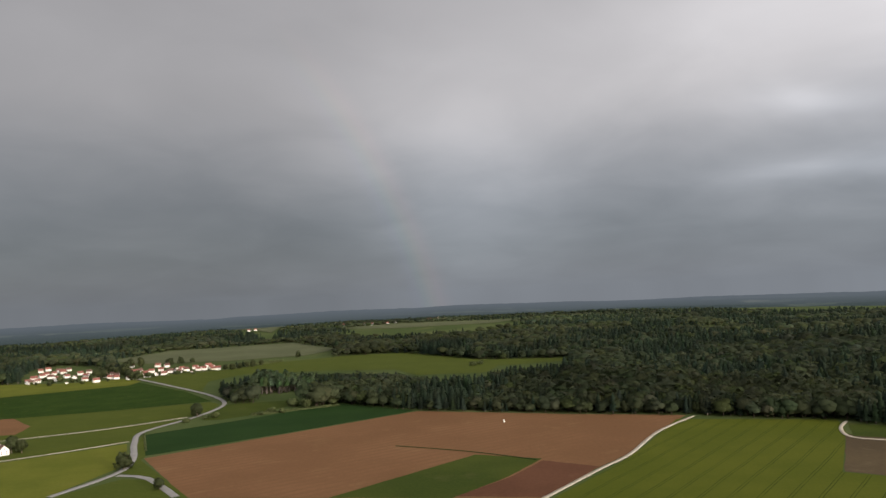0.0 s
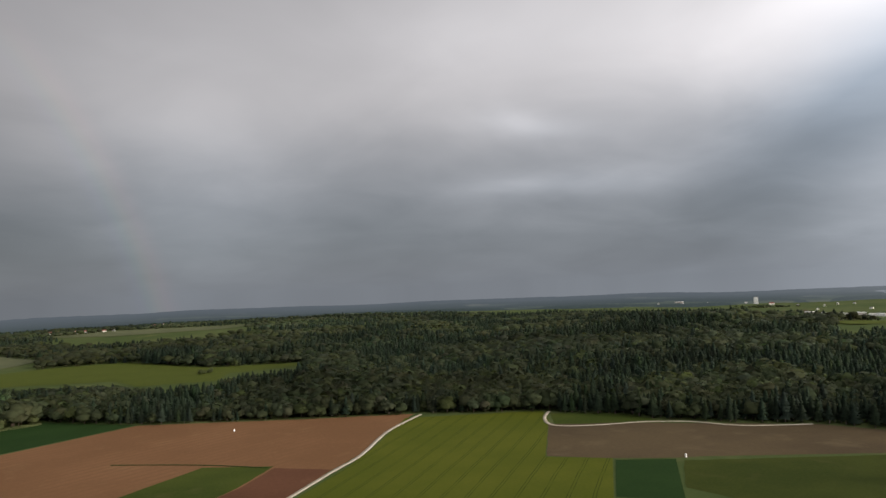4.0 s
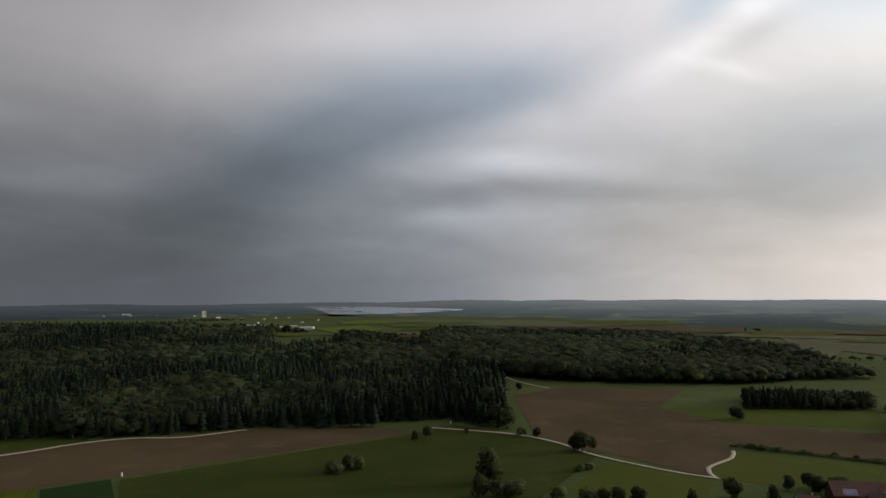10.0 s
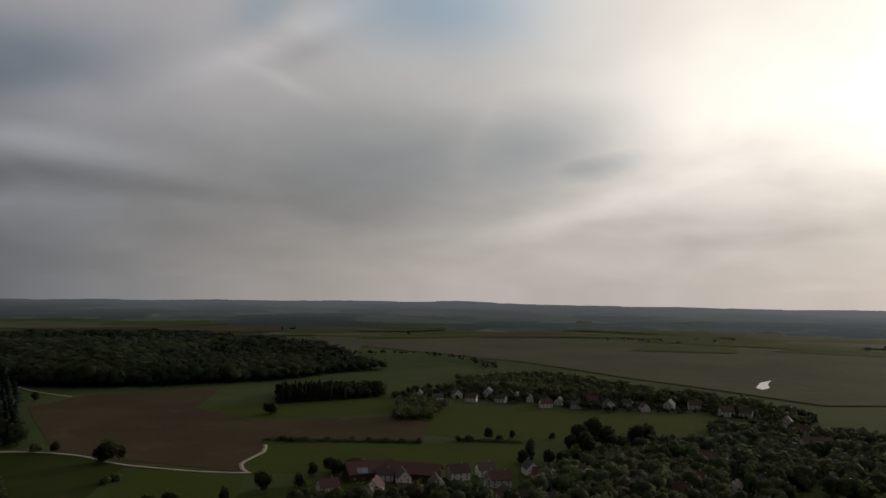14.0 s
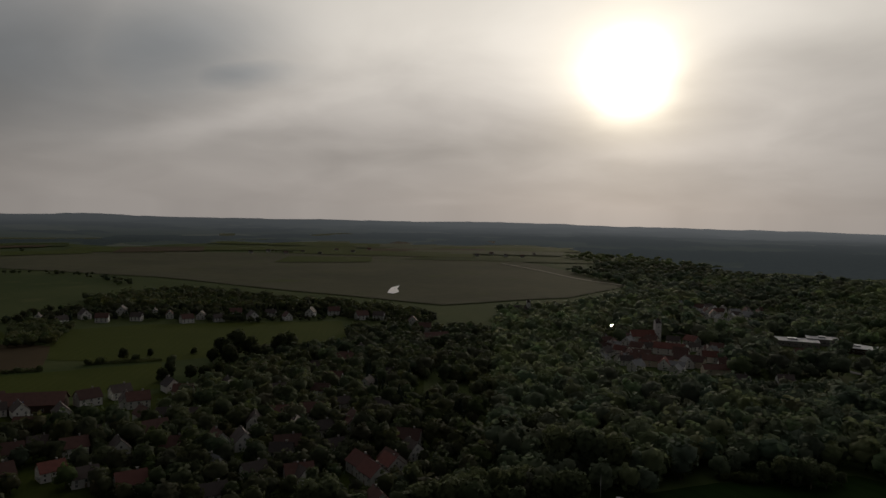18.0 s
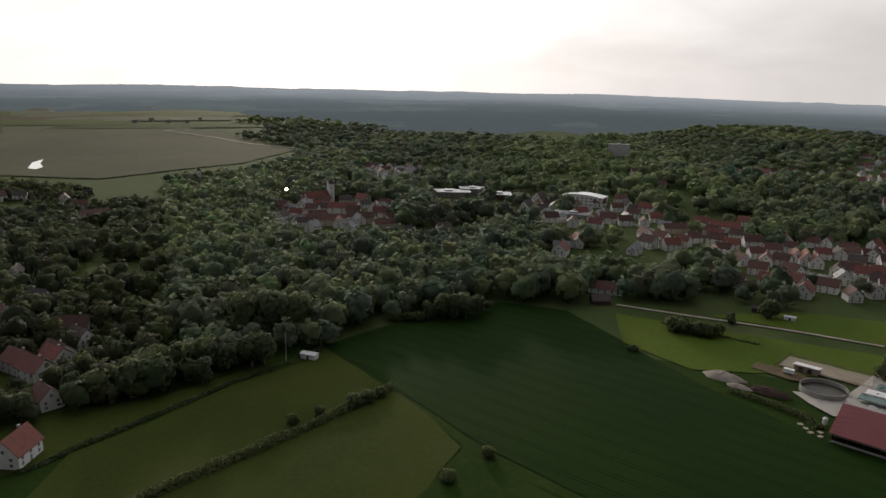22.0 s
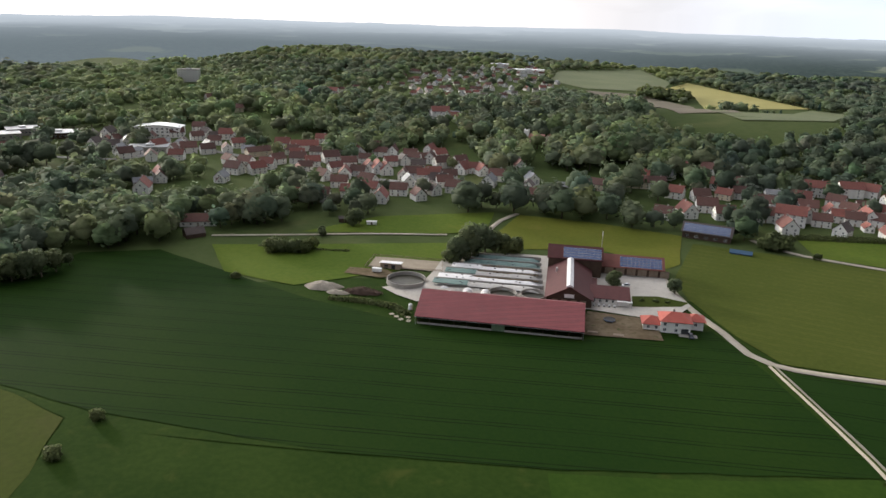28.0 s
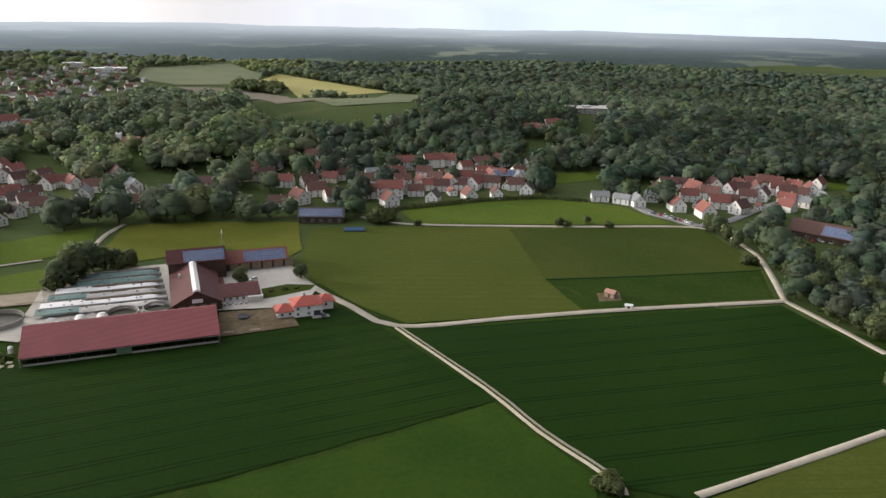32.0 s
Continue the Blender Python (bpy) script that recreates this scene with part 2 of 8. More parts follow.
def random_tone(name, c1, c2, rough=0.8, scale=3.0, spec=0.3):
    """A paint or plaster whose tone differs from thing to thing."""
    mat = bpy.data.materials.new(name)
    mat.use_nodes = True
    k = Nodes(mat.node_tree)
    r = k.n("ShaderNodeObjectInfo").outputs["Random"]
    col = k.mix(r, c1, c2)
    pos = k.n("ShaderNodeTexCoord").outputs["Object"]
    grime = k.step(k.noise(pos, 0.45, 5, 0.6), 0.4, 0.75, 0.0, 0.35)
    col = k.mix(grime, col, tuple(0.55 * v for v in c1))
    col = k.mix(k.step(k.noise(pos, scale, 3), 0.3, 0.7, 0.0, 0.25), col, tuple(0.75 * v for v in c2))
    b = k.n("ShaderNodeBsdfPrincipled", Roughness=rough)
    k.put(b, "Base Color", col)
    k.put(b, "Specular IOR Level", spec)
    k.n("ShaderNodeOutputMaterial", Surface=b)
    return mat


MEADOW = surface("meadow_grass", spec=0.02, c1=(0.0308, 0.0466, 0.0097), c2=(0.0546, 0.0678, 0.0141), scale=0.5, rough=0.9, big=0.012, amount=0.6, third=(0.0704, 0.0678, 0.0246, 0.5))
WILD = surface("open_country", spec=0.02, c1=(0.0454, 0.0665, 0.0211), c2=(0.0762, 0.0940, 0.0351), scale=0.15, rough=0.9, big=0.004, amount=0.7, third=(0.1151, 0.1182, 0.0491, 0.6))
OLIVE = surface("hay_meadow", spec=0.02, c1=(0.0503, 0.0657, 0.0122), c2=(0.0741, 0.0870, 0.0181), scale=0.5, rough=0.9, big=0.02, amount=0.4, stripes=(118, 6.0, 0.6, (0.0534, 0.0704, 0.0130)), third=(0.0850, 0.0949, 0.0242, 0.45))
BRIGHT = surface("bright_grass", spec=0.02, c1=(0.0616, 0.0990, 0.0143), c2=(0.0924, 0.1232, 0.0198), scale=0.4, rough=0.9, big=0.015, amount=0.5, third=(0.1441, 0.1287, 0.0308, 0.35))
WHEAT = surface("green_wheat", spec=0.02, c1=(0.0104, 0.0274, 0.0044), c2=(0.0178, 0.0370, 0.0059), scale=0.6, rough=0.85, big=0.012, amount=0.6, stripes=(98, 9.5, 0.38, (0.0065, 0.0150, 0.0028)))
WHEAT_B = surface("green_wheat_right", spec=0.02, c1=(0.0104, 0.0274, 0.0044), c2=(0.0163, 0.0355, 0.0059), scale=0.6, rough=0.85, big=0.012, amount=0.6, stripes=(108, 12.0, 0.4, (0.0060, 0.0150, 0.0026)))
CROP_DARK = surface("dark_green_crop", spec=0.02, c1=(0.0136, 0.0314, 0.0085), c2=(0.0204, 0.0425, 0.0119), scale=0.6, rough=0.85, big=0.02, amount=0.5)
RAPE = surface("yellow_green_crop", spec=0.02, c1=(0.0570, 0.0712, 0.0088), c2=(0.0812, 0.0908, 0.0123), scale=0.5, rough=0.85, big=0.015, amount=0.55,
               stripes=(38, 14.0, 0.38, (0.0311, 0.0449, 0.0070)))
YELLOW = surface("rape_in_flower", spec=0.02, c1=(0.28, 0.255, 0.10), c2=(0.35, 0.32, 0.13), scale=0.4, rough=0.85, big=0.01, amount=0.5)
LUSH = surface("lush_rough_grass", spec=0.02, c1=(0.0166, 0.0346, 0.0058), c2=(0.0302, 0.0518, 0.0094), scale=0.5, rough=0.9, big=0.03, amount=0.5, third=(0.0540, 0.0648, 0.0144, 0.6))
YOUNG = surface("young_green_crop", spec=0.02, c1=(0.0202, 0.0446, 0.0065), c2=(0.0346, 0.0634, 0.0094), scale=0.5, rough=0.9, big=0.03, amount=0.6)
# meadow grass darkened: the shade under cloud is in the colour
SHADED_MEADOW = surface("shaded_pasture", spec=0.02, c1=(0.026, 0.037, 0.008), c2=(0.044, 0.054, 0.012), scale=0.5, rough=0.9, big=0.014, amount=0.6, third=(0.060, 0.058, 0.020, 0.5))
# next three: far fields greyed and paled, distance haze put into their colours
HAZED_GREEN = surface("hazed_green_crop", spec=0.02, c1=(0.13, 0.15, 0.085), c2=(0.17, 0.185, 0.11), scale=0.3, rough=0.9, big=0.01, amount=0.5)
HAZED_SOIL = surface("hazed_brown_soil", spec=0.02, c1=(0.15, 0.135, 0.105), c2=(0.19, 0.17, 0.13), scale=0.3, rough=0.95, big=0.01, amount=0.5)
HAZED_CROP = surface("hazed_far_crop", spec=0.02, c1=(0.075, 0.085, 0.045), c2=(0.105, 0.112, 0.062), scale=0.3, rough=0.9, big=0.01, amount=0.5, third=(0.13, 0.13, 0.08, 0.4))
HAY = surface("yellowish_hay", spec=0.02, c1=(0.0825, 0.0968, 0.0154), c2=(0.1144, 0.1210, 0.0209), scale=0.4, rough=0.9, big=0.02, amount=0.6, third=(0.1430, 0.1210, 0.0330, 0.5))
SOIL = surface("ploughed_soil", spec=0.02, c1=(0.1283, 0.0681, 0.0343), c2=(0.1748, 0.0948, 0.0491), scale=0.35, rough=0.95, big=0.012, amount=0.6, third=(0.1985, 0.1251, 0.0640, 0.5),
               stripes=(55, 9.0, 0.8, (0.1406, 0.0754, 0.0374)))
SOIL_DARK = surface("damp_soil", spec=0.02, c1=(0.0815, 0.0389, 0.0234), c2=(0.1096, 0.0522, 0.0310), scale=0.35, rough=0.95, big=0.012, amount=0.6, third=(0.1409, 0.0770, 0.0439, 0.5))
SOIL_OLIVE = surface("stubble_soil", spec=0.02, c1=(0.062, 0.047, 0.029), c2=(0.088, 0.066, 0.038), scale=0.35, rough=0.95, big=0.01, amount=0.7, third=(0.115, 0.09, 0.055, 0.6))
REED = surface("brown_reed_marsh", spec=0.02, c1=(0.0773, 0.0783, 0.0491), c2=(0.1109, 0.1092, 0.0673), scale=0.05, rough=0.95, big=0.004, amount=0.6, third=(0.0840, 0.1001, 0.0364, 0.8))
GRAVEL = surface("pale_gravel", spec=0.02, c1=(0.30, 0.265, 0.21), c2=(0.43, 0.39, 0.32), scale=2.5, rough=0.95, big=0.1, amount=0.4, third=(0.32, 0.28, 0.2, 0.5))
ASPHALT = surface("worn_asphalt", spec=0.02, c1=(0.20, 0.195, 0.19), c2=(0.27, 0.26, 0.25), scale=2.0, rough=0.8, big=0.08, amount=0.4)
YARD = surface("concrete_yard", spec=0.02, c1=(0.38, 0.35, 0.31), c2=(0.50, 0.47, 0.42), scale=1.2, rough=0.9, big=0.07, amount=0.5, third=(0.27, 0.24, 0.20, 0.6))
EARTH = surface("trodden_earth", spec=0.02, c1=(0.10, 0.075, 0.045), c2=(0.17, 0.135, 0.09), scale=0.5, rough=0.95, big=0.12, amount=0.5, third=(0.035, 0.055, 0.012, 0.95))
WATER = surface("lake_water", (0.05, 0.06, 0.065), (0.06, 0.07, 0.075), 0.02, 0.08, 0.01, 0.5, spec=0.5)
LEAF = surface("broad_leaves", (0.080, 0.104, 0.046), (0.122, 0.146, 0.066), 0.3, 0.75, 0.01, 0.4, spec=0.12, tint=True, translucent=0.55, island=0.12, each=0.3)
NEEDLE = surface("conifer_needles", (0.026, 0.042, 0.021), (0.040, 0.058, 0.029), 0.3, 0.8, 0.01, 0.4, spec=0.08, tint=True, translucent=0.15, island=0.15)
BARK = surface("bark", (0.13, 0.10, 0.075), (0.22, 0.18, 0.14), 3.0, 0.95, 0.4, 0.5)

# ---- the lie of the land ----
HILLS = [  # heading, distance, height, spread along and across the line of sight
    (196, 770, 22, 105, 300), (216, 760, 14, 110, 200), (41, 1500, 30, 260, 300), (54, 1250, 5, 200, 200), (12, 2500, 26, 400, 700),
    (345, 2400, 16, 300, 500), (105, 4750, 7, 420, 2600), (70, 2500, -4, 500, 900), (168, 1700, 22, 320, 420), (150, 2600, 16, 500, 900),
]


def land(x, y):
    """Height of the ground; x and y may be arrays."""
    x, y = np.asarray(x, float), np.asarray(y, float)
    r = np.hypot(x, y)
    h = np.zeros_like(r)
    for az, dist, high, along, across in HILLS:
        c = heading(az)
        u, v = x * c.x + y * c.y - dist, x * c.y - y * c.x
        h = h + high * np.exp(-0.5 * ((u / along) ** 2 + (v / across) ** 2))
    a = np.arctan2(x, y)
    rim = np.clip((r - 2900) / 1800, 0, 1)
    rim = rim * rim * (3 - 2 * rim)
    wave = 4 * np.sin(5 * a + 1.0) + 3 * np.sin(11 * a + 2.0) + 2.5 * np.sin(23 * a) + 1.5 * np.sin(41 * a + 0.7)
    low = 10 * np.exp(-0.5 * ((a - 0.52) / 0.49) ** 2) + 4 * np.exp(-0.5 * ((a + 2.58) / 0.25) ** 2)
    h = h + rim * (17 + wave - low) + np.clip((r - 900) / 900, 0, 1) * 2.5 * np.sin(x / 210.0 + 1.3) * np.sin(y / 260.0)
    return h


def mesh_object(name, verts, faces, mat, smooth=False, tints=None, normals=None):
    me = bpy.data.meshes.new(name)
    verts = np.asarray(verts, np.float32)
    faces = np.asarray(faces, np.int32)
    me.vertices.add(len(verts))
    me.vertices.foreach_set("co", verts.ravel())
    n, k = faces.shape
    me.loops.add(n * k)
    me.loops.foreach_set("vertex_index", faces.ravel())
    me.polygons.add(n)
    me.polygons.foreach_set("loop_start", np.arange(0, n * k, k, dtype=np.int32))
    me.update(calc_edges=True)
    if tints is not None:
        at = me.color_attributes.new("tint", "FLOAT_COLOR", "POINT")
        at.data.foreach_set("color", np.concatenate([tints, np.ones((len(tints), 1))], 1).astype(np.float32).ravel())
    me.materials.append(mat)
    if smooth:
        me.polygons.foreach_set("use_smooth", np.ones(n, bool))
    me.validate()
    if normals is not None:
        me.normals_split_custom_set_from_vertices(np.asarray(normals, np.float32))
    return new(name, me)


def build_ground():
    rings = [0.0] + [40 * 1.052 ** i for i in range(200) if 40 * 1.052 ** i < 4900] + [4930.0]
    n = 300
    ang = np.linspace(0, 2 * math.pi, n, endpoint=False)
    rr, aa = np.meshgrid(rings, ang, indexing="ij")
    x, y = rr * np.sin(aa), rr * np.cos(aa)
    verts = np.stack([x, y, land(x, y)], -1).reshape(-1, 3)
    i, j = np.meshgrid(np.arange(len(rings) - 1), np.arange(n), indexing="ij")
    j2 = (j + 1) % n
    faces = np.stack([i * n + j, (i + 1) * n + j, (i + 1) * n + j2, i * n + j2], -1).reshape(-1, 4)
    ob = mesh_object("ground", verts, faces, WILD, True)
    tagged(ob, "open rolling country of grass and scrub", "ground", kind="structure")


build_ground()


def swell(deg, mid, spread):
    return np.exp(-0.5 * (((deg - mid + 180) % 360 - 180) / spread) ** 2)


def distance_start(deg):
    """How far off the backdrop with painted haze begins, by heading."""
    return 3100 - np.maximum.reduce([1350 * swell(deg, 200, 34), 1750 * swell(deg, 156, 21), 1050 * swell(deg, 105, 24), 350 * swell(deg, 5, 26)])


def build_backdrop():
    """Distant woods and fields to the horizon, glowing, with haze painted into their colour."""
    n, steps = 1800, 44
    ang = np.linspace(0, 2 * math.pi, n, endpoint=False)
    deg = np.degrees(ang)

    inner = distance_start(deg)
    verts, cover = [], []
    for j in range(steps):
        u = (j / (steps - 1)) ** 1.25
        ragged = (100 * np.sin(ang * 7 + 1) + 70 * np.sin(ang * 17) + 50 * np.sin(ang * 41 + 2)) * (1 - u)
        rr = inner + ragged + (4940 - inner - ragged) * u
        x, y = rr * np.sin(ang), rr * np.cos(ang)
        ground = 0.62 - 0.34 * swell(deg, 105, 28) - 0.1 * swell(deg, 45, 16)
        lump = np.array([noise.noise(Vector((a / 420, b / 420, 0))) + 0.5 * noise.noise(Vector((a / 130, b / 130, 6))) for a, b in zip(x, y)])
        tuft = np.array([noise.noise(Vector((a / 45, b / 45, 3))) for a, b in zip(x, y)])
        wooded = np.clip((lump + ground - 0.25) * 6, 0, 1)
        rise = min(1.0, j / 2)
        verts.append(np.stack([x, y, land(x, y) - 0.6 + rise * (1.2 + wooded * (8.0 + 3.0 * tuft) * (1.0 if j < steps - 3 else 0.5))], -1))
        cover.append(np.repeat(wooded[:, None], 3, 1))
    i, j = np.meshgrid(np.arange(steps - 1), np.arange(n), indexing="ij")
    j2 = (j + 1) % n
    faces = np.stack([i * n + j, (i + 1) * n + j, (i + 1) * n + j2, i * n + j2], -1).reshape(-1, 4)
    mat = bpy.data.materials.new("painted_haze_glow")
    mat.use_nodes = True
    k = Nodes(mat.node_tree)
    pos = k.n("ShaderNodeTexCoord").outputs["Object"]
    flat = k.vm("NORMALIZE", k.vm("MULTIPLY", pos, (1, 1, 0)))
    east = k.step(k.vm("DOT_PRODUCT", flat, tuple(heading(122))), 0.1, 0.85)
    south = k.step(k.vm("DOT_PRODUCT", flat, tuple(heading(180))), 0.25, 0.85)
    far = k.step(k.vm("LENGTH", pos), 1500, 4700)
    at = k.n("ShaderNodeAttribute")
    at.attribute_name = "tint"
    woods = k.step(k.m("ADD", at.outputs["Fac"], k.m("MULTIPLY", k.m("SUBTRACT", k.noise(pos, 0.012, 4), 0.5), 0.8)), 0.35, 0.65)
    cells = k.n("ShaderNodeTexVoronoi", Vector=k.vm("MULTIPLY", pos, (0.7, 1.0, 0.0)), Scale=0.0042)
    plots = k.n("ShaderNodeSeparateXYZ", Vector=cells.outputs["Color"])
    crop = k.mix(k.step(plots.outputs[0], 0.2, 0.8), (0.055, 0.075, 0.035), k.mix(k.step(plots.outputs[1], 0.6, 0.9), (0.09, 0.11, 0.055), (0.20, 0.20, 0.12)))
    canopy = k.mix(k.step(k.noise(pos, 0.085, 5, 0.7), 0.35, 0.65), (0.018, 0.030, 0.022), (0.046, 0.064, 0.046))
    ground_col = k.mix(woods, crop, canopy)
    # haze as emission colour, thicker far off and towards the sun
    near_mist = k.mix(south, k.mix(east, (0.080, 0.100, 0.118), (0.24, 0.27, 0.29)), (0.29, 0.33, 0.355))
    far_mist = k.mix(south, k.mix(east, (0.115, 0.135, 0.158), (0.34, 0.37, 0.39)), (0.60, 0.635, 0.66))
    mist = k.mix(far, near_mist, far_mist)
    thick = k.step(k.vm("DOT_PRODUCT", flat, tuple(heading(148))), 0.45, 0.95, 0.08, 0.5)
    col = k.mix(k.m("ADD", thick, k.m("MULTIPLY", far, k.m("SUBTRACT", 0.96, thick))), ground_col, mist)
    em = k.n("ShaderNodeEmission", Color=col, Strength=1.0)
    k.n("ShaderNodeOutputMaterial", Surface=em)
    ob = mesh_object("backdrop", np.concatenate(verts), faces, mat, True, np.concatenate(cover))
    tagged(ob, "glowing woods and fields with painted haze out to the horizon", "backdrop", kind="structure")


build_backdrop()


def clip_half(poly, axis, value, keep_above):
    out = []
    for a, b in zip(poly, poly[1:] + poly[:1]):
        ina, inb = (a[axis] >= value) == keep_above, (b[axis] >= value) == keep_above
        if ina:
            out.append(a)
        if ina != inb:
            w = (value - a[axis]) / (b[axis] - a[axis])
            out.append((a[0] + w * (b[0] - a[0]), a[1] + w * (b[1] - a[1])))
    return out


LEVEL = [0]


def drape(name, poly, mat, label, category="field", lift=None, wobble=0.0, kind="structure"):
    """A patch of land use laid over the ground."""
    LEVEL[0] += 1
    far = max(math.hypot(*p) for p in poly)
    cell = 30 if far < 700 else 60 if far < 1600 else 150
    lift = 0.05 + 0.005 * LEVEL[0] + max(0.0, far - 900) * 0.0007 if lift is None else lift
    if wobble:
        pts = []
        for (x0, y0), (x1, y1) in zip(poly, poly[1:] + poly[:1]):
            n = max(1, int(math.hypot(x1 - x0, y1 - y0) / (wobble * 8)))
            for i in range(n):
                q = Vector((x0 + (x1 - x0) * i / n, y0 + (y1 - y0) * i / n, 0))
                o = noise.noise_vector(q / (wobble * 18)) * wobble
                pts.append((q.x + o.x, q.y + o.y))
        poly = pts
    verts, faces = [], []
    x0, x1 = min(p[0] for p in poly), max(p[0] for p in poly)
    y0, y1 = min(p[1] for p in poly), max(p[1] for p in poly)
    for i in range(math.floor(x0 / cell), math.ceil(x1 / cell)):
        col = clip_half(clip_half(list(poly), 0, i * cell, True), 0, (i + 1) * cell, False)
        if len(col) < 3:
            continue
        for j in range(math.floor(y0 / cell), math.ceil(y1 / cell)):
            q = clip_half(clip_half(col, 1, j * cell, True), 1, (j + 1) * cell, False)
            if len(q) >= 3:
                faces.append(list(range(len(verts), len(verts) + len(q))))
                verts += q
    arr = np.array(verts)
    z = land(arr[:, 0], arr[:, 1]) + lift
    me = bpy.data.meshes.new(name)
    me.from_pydata([(x, y, h) for (x, y), h in zip(verts, z)], [], faces)
    me.materials.append(mat)
    me.update()
    if me.polygons and sum(p.normal.z for p in me.polygons) < 0:
        me.flip_normals()
    return tagged(new(name, me), label, category, kind=kind)


OPEN = []  # outlines where no wood grows


def field(name, poly, mat, label, open_land=True, **kw):
    if open_land:
        OPEN.append(poly)
    return drape(name, poly, mat, label, **kw)


def ribbon(name, line, width, mat, label, category="road", lift=0.5, clear=6.0, sunk=0.0):
    """A road along a line, as a slab with raised middle and worn edges."""
    pts = []
    for i in range(len(line) - 1):
        p0, p1, p2, p3 = (Vector(line[max(0, min(len(line) - 1, i + j))]) for j in (-1, 0, 1, 2))
        n = max(2, int((p2 - p1).length / 8))
        for s in range(n):
            u = s / n
            pts.append(0.5 * (2 * p1 + (p2 - p0) * u + (2 * p0 - 5 * p1 + 4 * p2 - p3) * u * u + (3 * p1 - p0 - 3 * p2 + p3) * u ** 3))
    pts.append(Vector(line[-1]))
    verts, faces = [], []
    for i, p in enumerate(pts):
        d = (pts[min(i + 1, len(pts) - 1)] - pts[max(i - 1, 0)]).normalized()
        s = Vector((d.y, -d.x))
        w = width * (0.5 + 0.06 * noise.noise(Vector((p.x, p.y, 3.0)) / 9))
        far = max(0.0, p.length - 900) * 0.0012
        for o, up in ((-w, -0.16), (-w * 0.92, 0.0), (0, 0.06), (w * 0.92, 0.0), (w, -0.16)):
            q = p + s * o
            verts.append((q.x, q.y, float(land(q.x, q.y)) + lift + up + far))
    for i in range(len(pts) - 1):
        for j in range(4):
            a = i * 5 + j
            faces.append((a, a + 1, a + 6, a + 5))
    ob = mesh_object(name, verts, faces, mat)
    if sum(p.normal.z for p in ob.data.polygons) < 0:
        ob.data.flip_normals()
    s = clear
    left, right = [], []
    for i, p in enumerate(pts[::2] + [pts[-1]]):
        left.append(p)
    LINES.append(([tuple(p) for p in left], width / 2 + s))
    return tagged(ob, label, category, kind="structure")


LINES = []

# ---- fields, roads, water ----
drape("near_grass", [(round(320 * math.sin(radians(a))), round(320 * math.cos(radians(a)))) for a in range(100, 262, 9)] + [(-60, 0), (60, 0)], LUSH,
      "rough green grass between the fields", category="grass", lift=0.03)
field("field_1", [(-241, 579), (-149, 654), (-33, 750), (108, 695), (211, 662), (166, 594), (129, 529), (96, 488), (50, 424), (-165, 458)], SOIL, "ploughed reddish brown field beside the gravel road", wobble=0.8)
field("field_2", [(17, 542), (63, 520), (35, 474), (-1, 432), (-75, 444)], MEADOW, "narrow green strip in the ploughed field", wobble=0.5)
field("field_3", [(63, 515), (97, 491), (51, 426), (1, 435), (37, 474)], SOIL_DARK, "darker damp ploughed strip by the road", wobble=0.5)
field("field_4", [(-282, 683), (-214, 740), (-124, 824), (-34, 753), (-150, 658), (-244, 588)], CROP_DARK, "dark green crop strip along the wood", wobble=0.6)
field("field_5", [(-524, 817), (-386, 846), (-287, 884), (-269, 861), (-263, 816), (-276, 780), (-407, 684), (-429, 669)], OLIVE, "green field below the village")
field("field_48", [(-807, 1201), (-609, 1160), (-519, 1193), (-478, 1144), (-477, 1098), (-619, 1014), (-666, 993)], HAY, "pale olive meadow before the village houses")
field("field_49", [(-666, 993), (-619, 1014), (-477, 1098), (-475, 1130), (-354, 994), (-287, 889), (-386, 846), (-540, 804)], LUSH, "darker green crop strip below the village", wobble=1.0)
field("field_50", [(-263, 856), (-190, 870), (-175, 834), (-210, 768), (-234, 749), (-252, 752)], MEADOW, "small meadow between road and stream", wobble=1.0)
field("field_6", [(-418, 667), (-273, 764), (-293, 700), (-285, 653), (-321, 619), (-371, 593)], OLIVE, "green field between two farm paths")
field("field_7", [(-370, 577), (-282, 643), (-253, 576), (-248, 545), (-260, 473), (-263, 409)], HAY, "green field beside the country road")
field("field_8", [(-553, 843), (-487, 819), (-433, 762), (-420, 714), (-467, 711)], SOIL, "small bare brown field", wobble=3.0)
field("field_9", [(197, 645), (319, 610), (301, 565), (236, 450), (178, 377), (151, 330), (32, 376), (58, 425), (110, 494), (142, 545)], RAPE, "yellow green crop field with wheel tracks")
field("field_10", [(295, 554), (360, 514), (469, 437), (529, 320), (509, 312), (449, 340), (330, 398), (311, 404), (273, 425), (238, 452)], SOIL_OLIVE, "bare brown field along the forest", wobble=0.8)
field("field_11", [(236, 451), (273, 425), (196, 306), (151, 341), (185, 387)], RAPE, "light green crop strip")
field("field_12", [(272, 420), (307, 403), (255, 328), (226, 350)], CROP_DARK, "dark green narrow crop strip")
field("field_13", [(319, 595), (371, 555), (380, 509), (322, 534), (296, 547)], MEADOW, "grass verge before the forest", wobble=1.0)
field("field_14", [(309, 397), (446, 337), (504, 309), (447, 330), (536, 302), (564, 296), (550, 239), (536, 189), (507, 153), (449, 152), (381, 151), (287, 289), (270, 347), (308, 396)], SHADED_MEADOW, "green meadow with single trees and cloud shade in its colour", wobble=1.0)
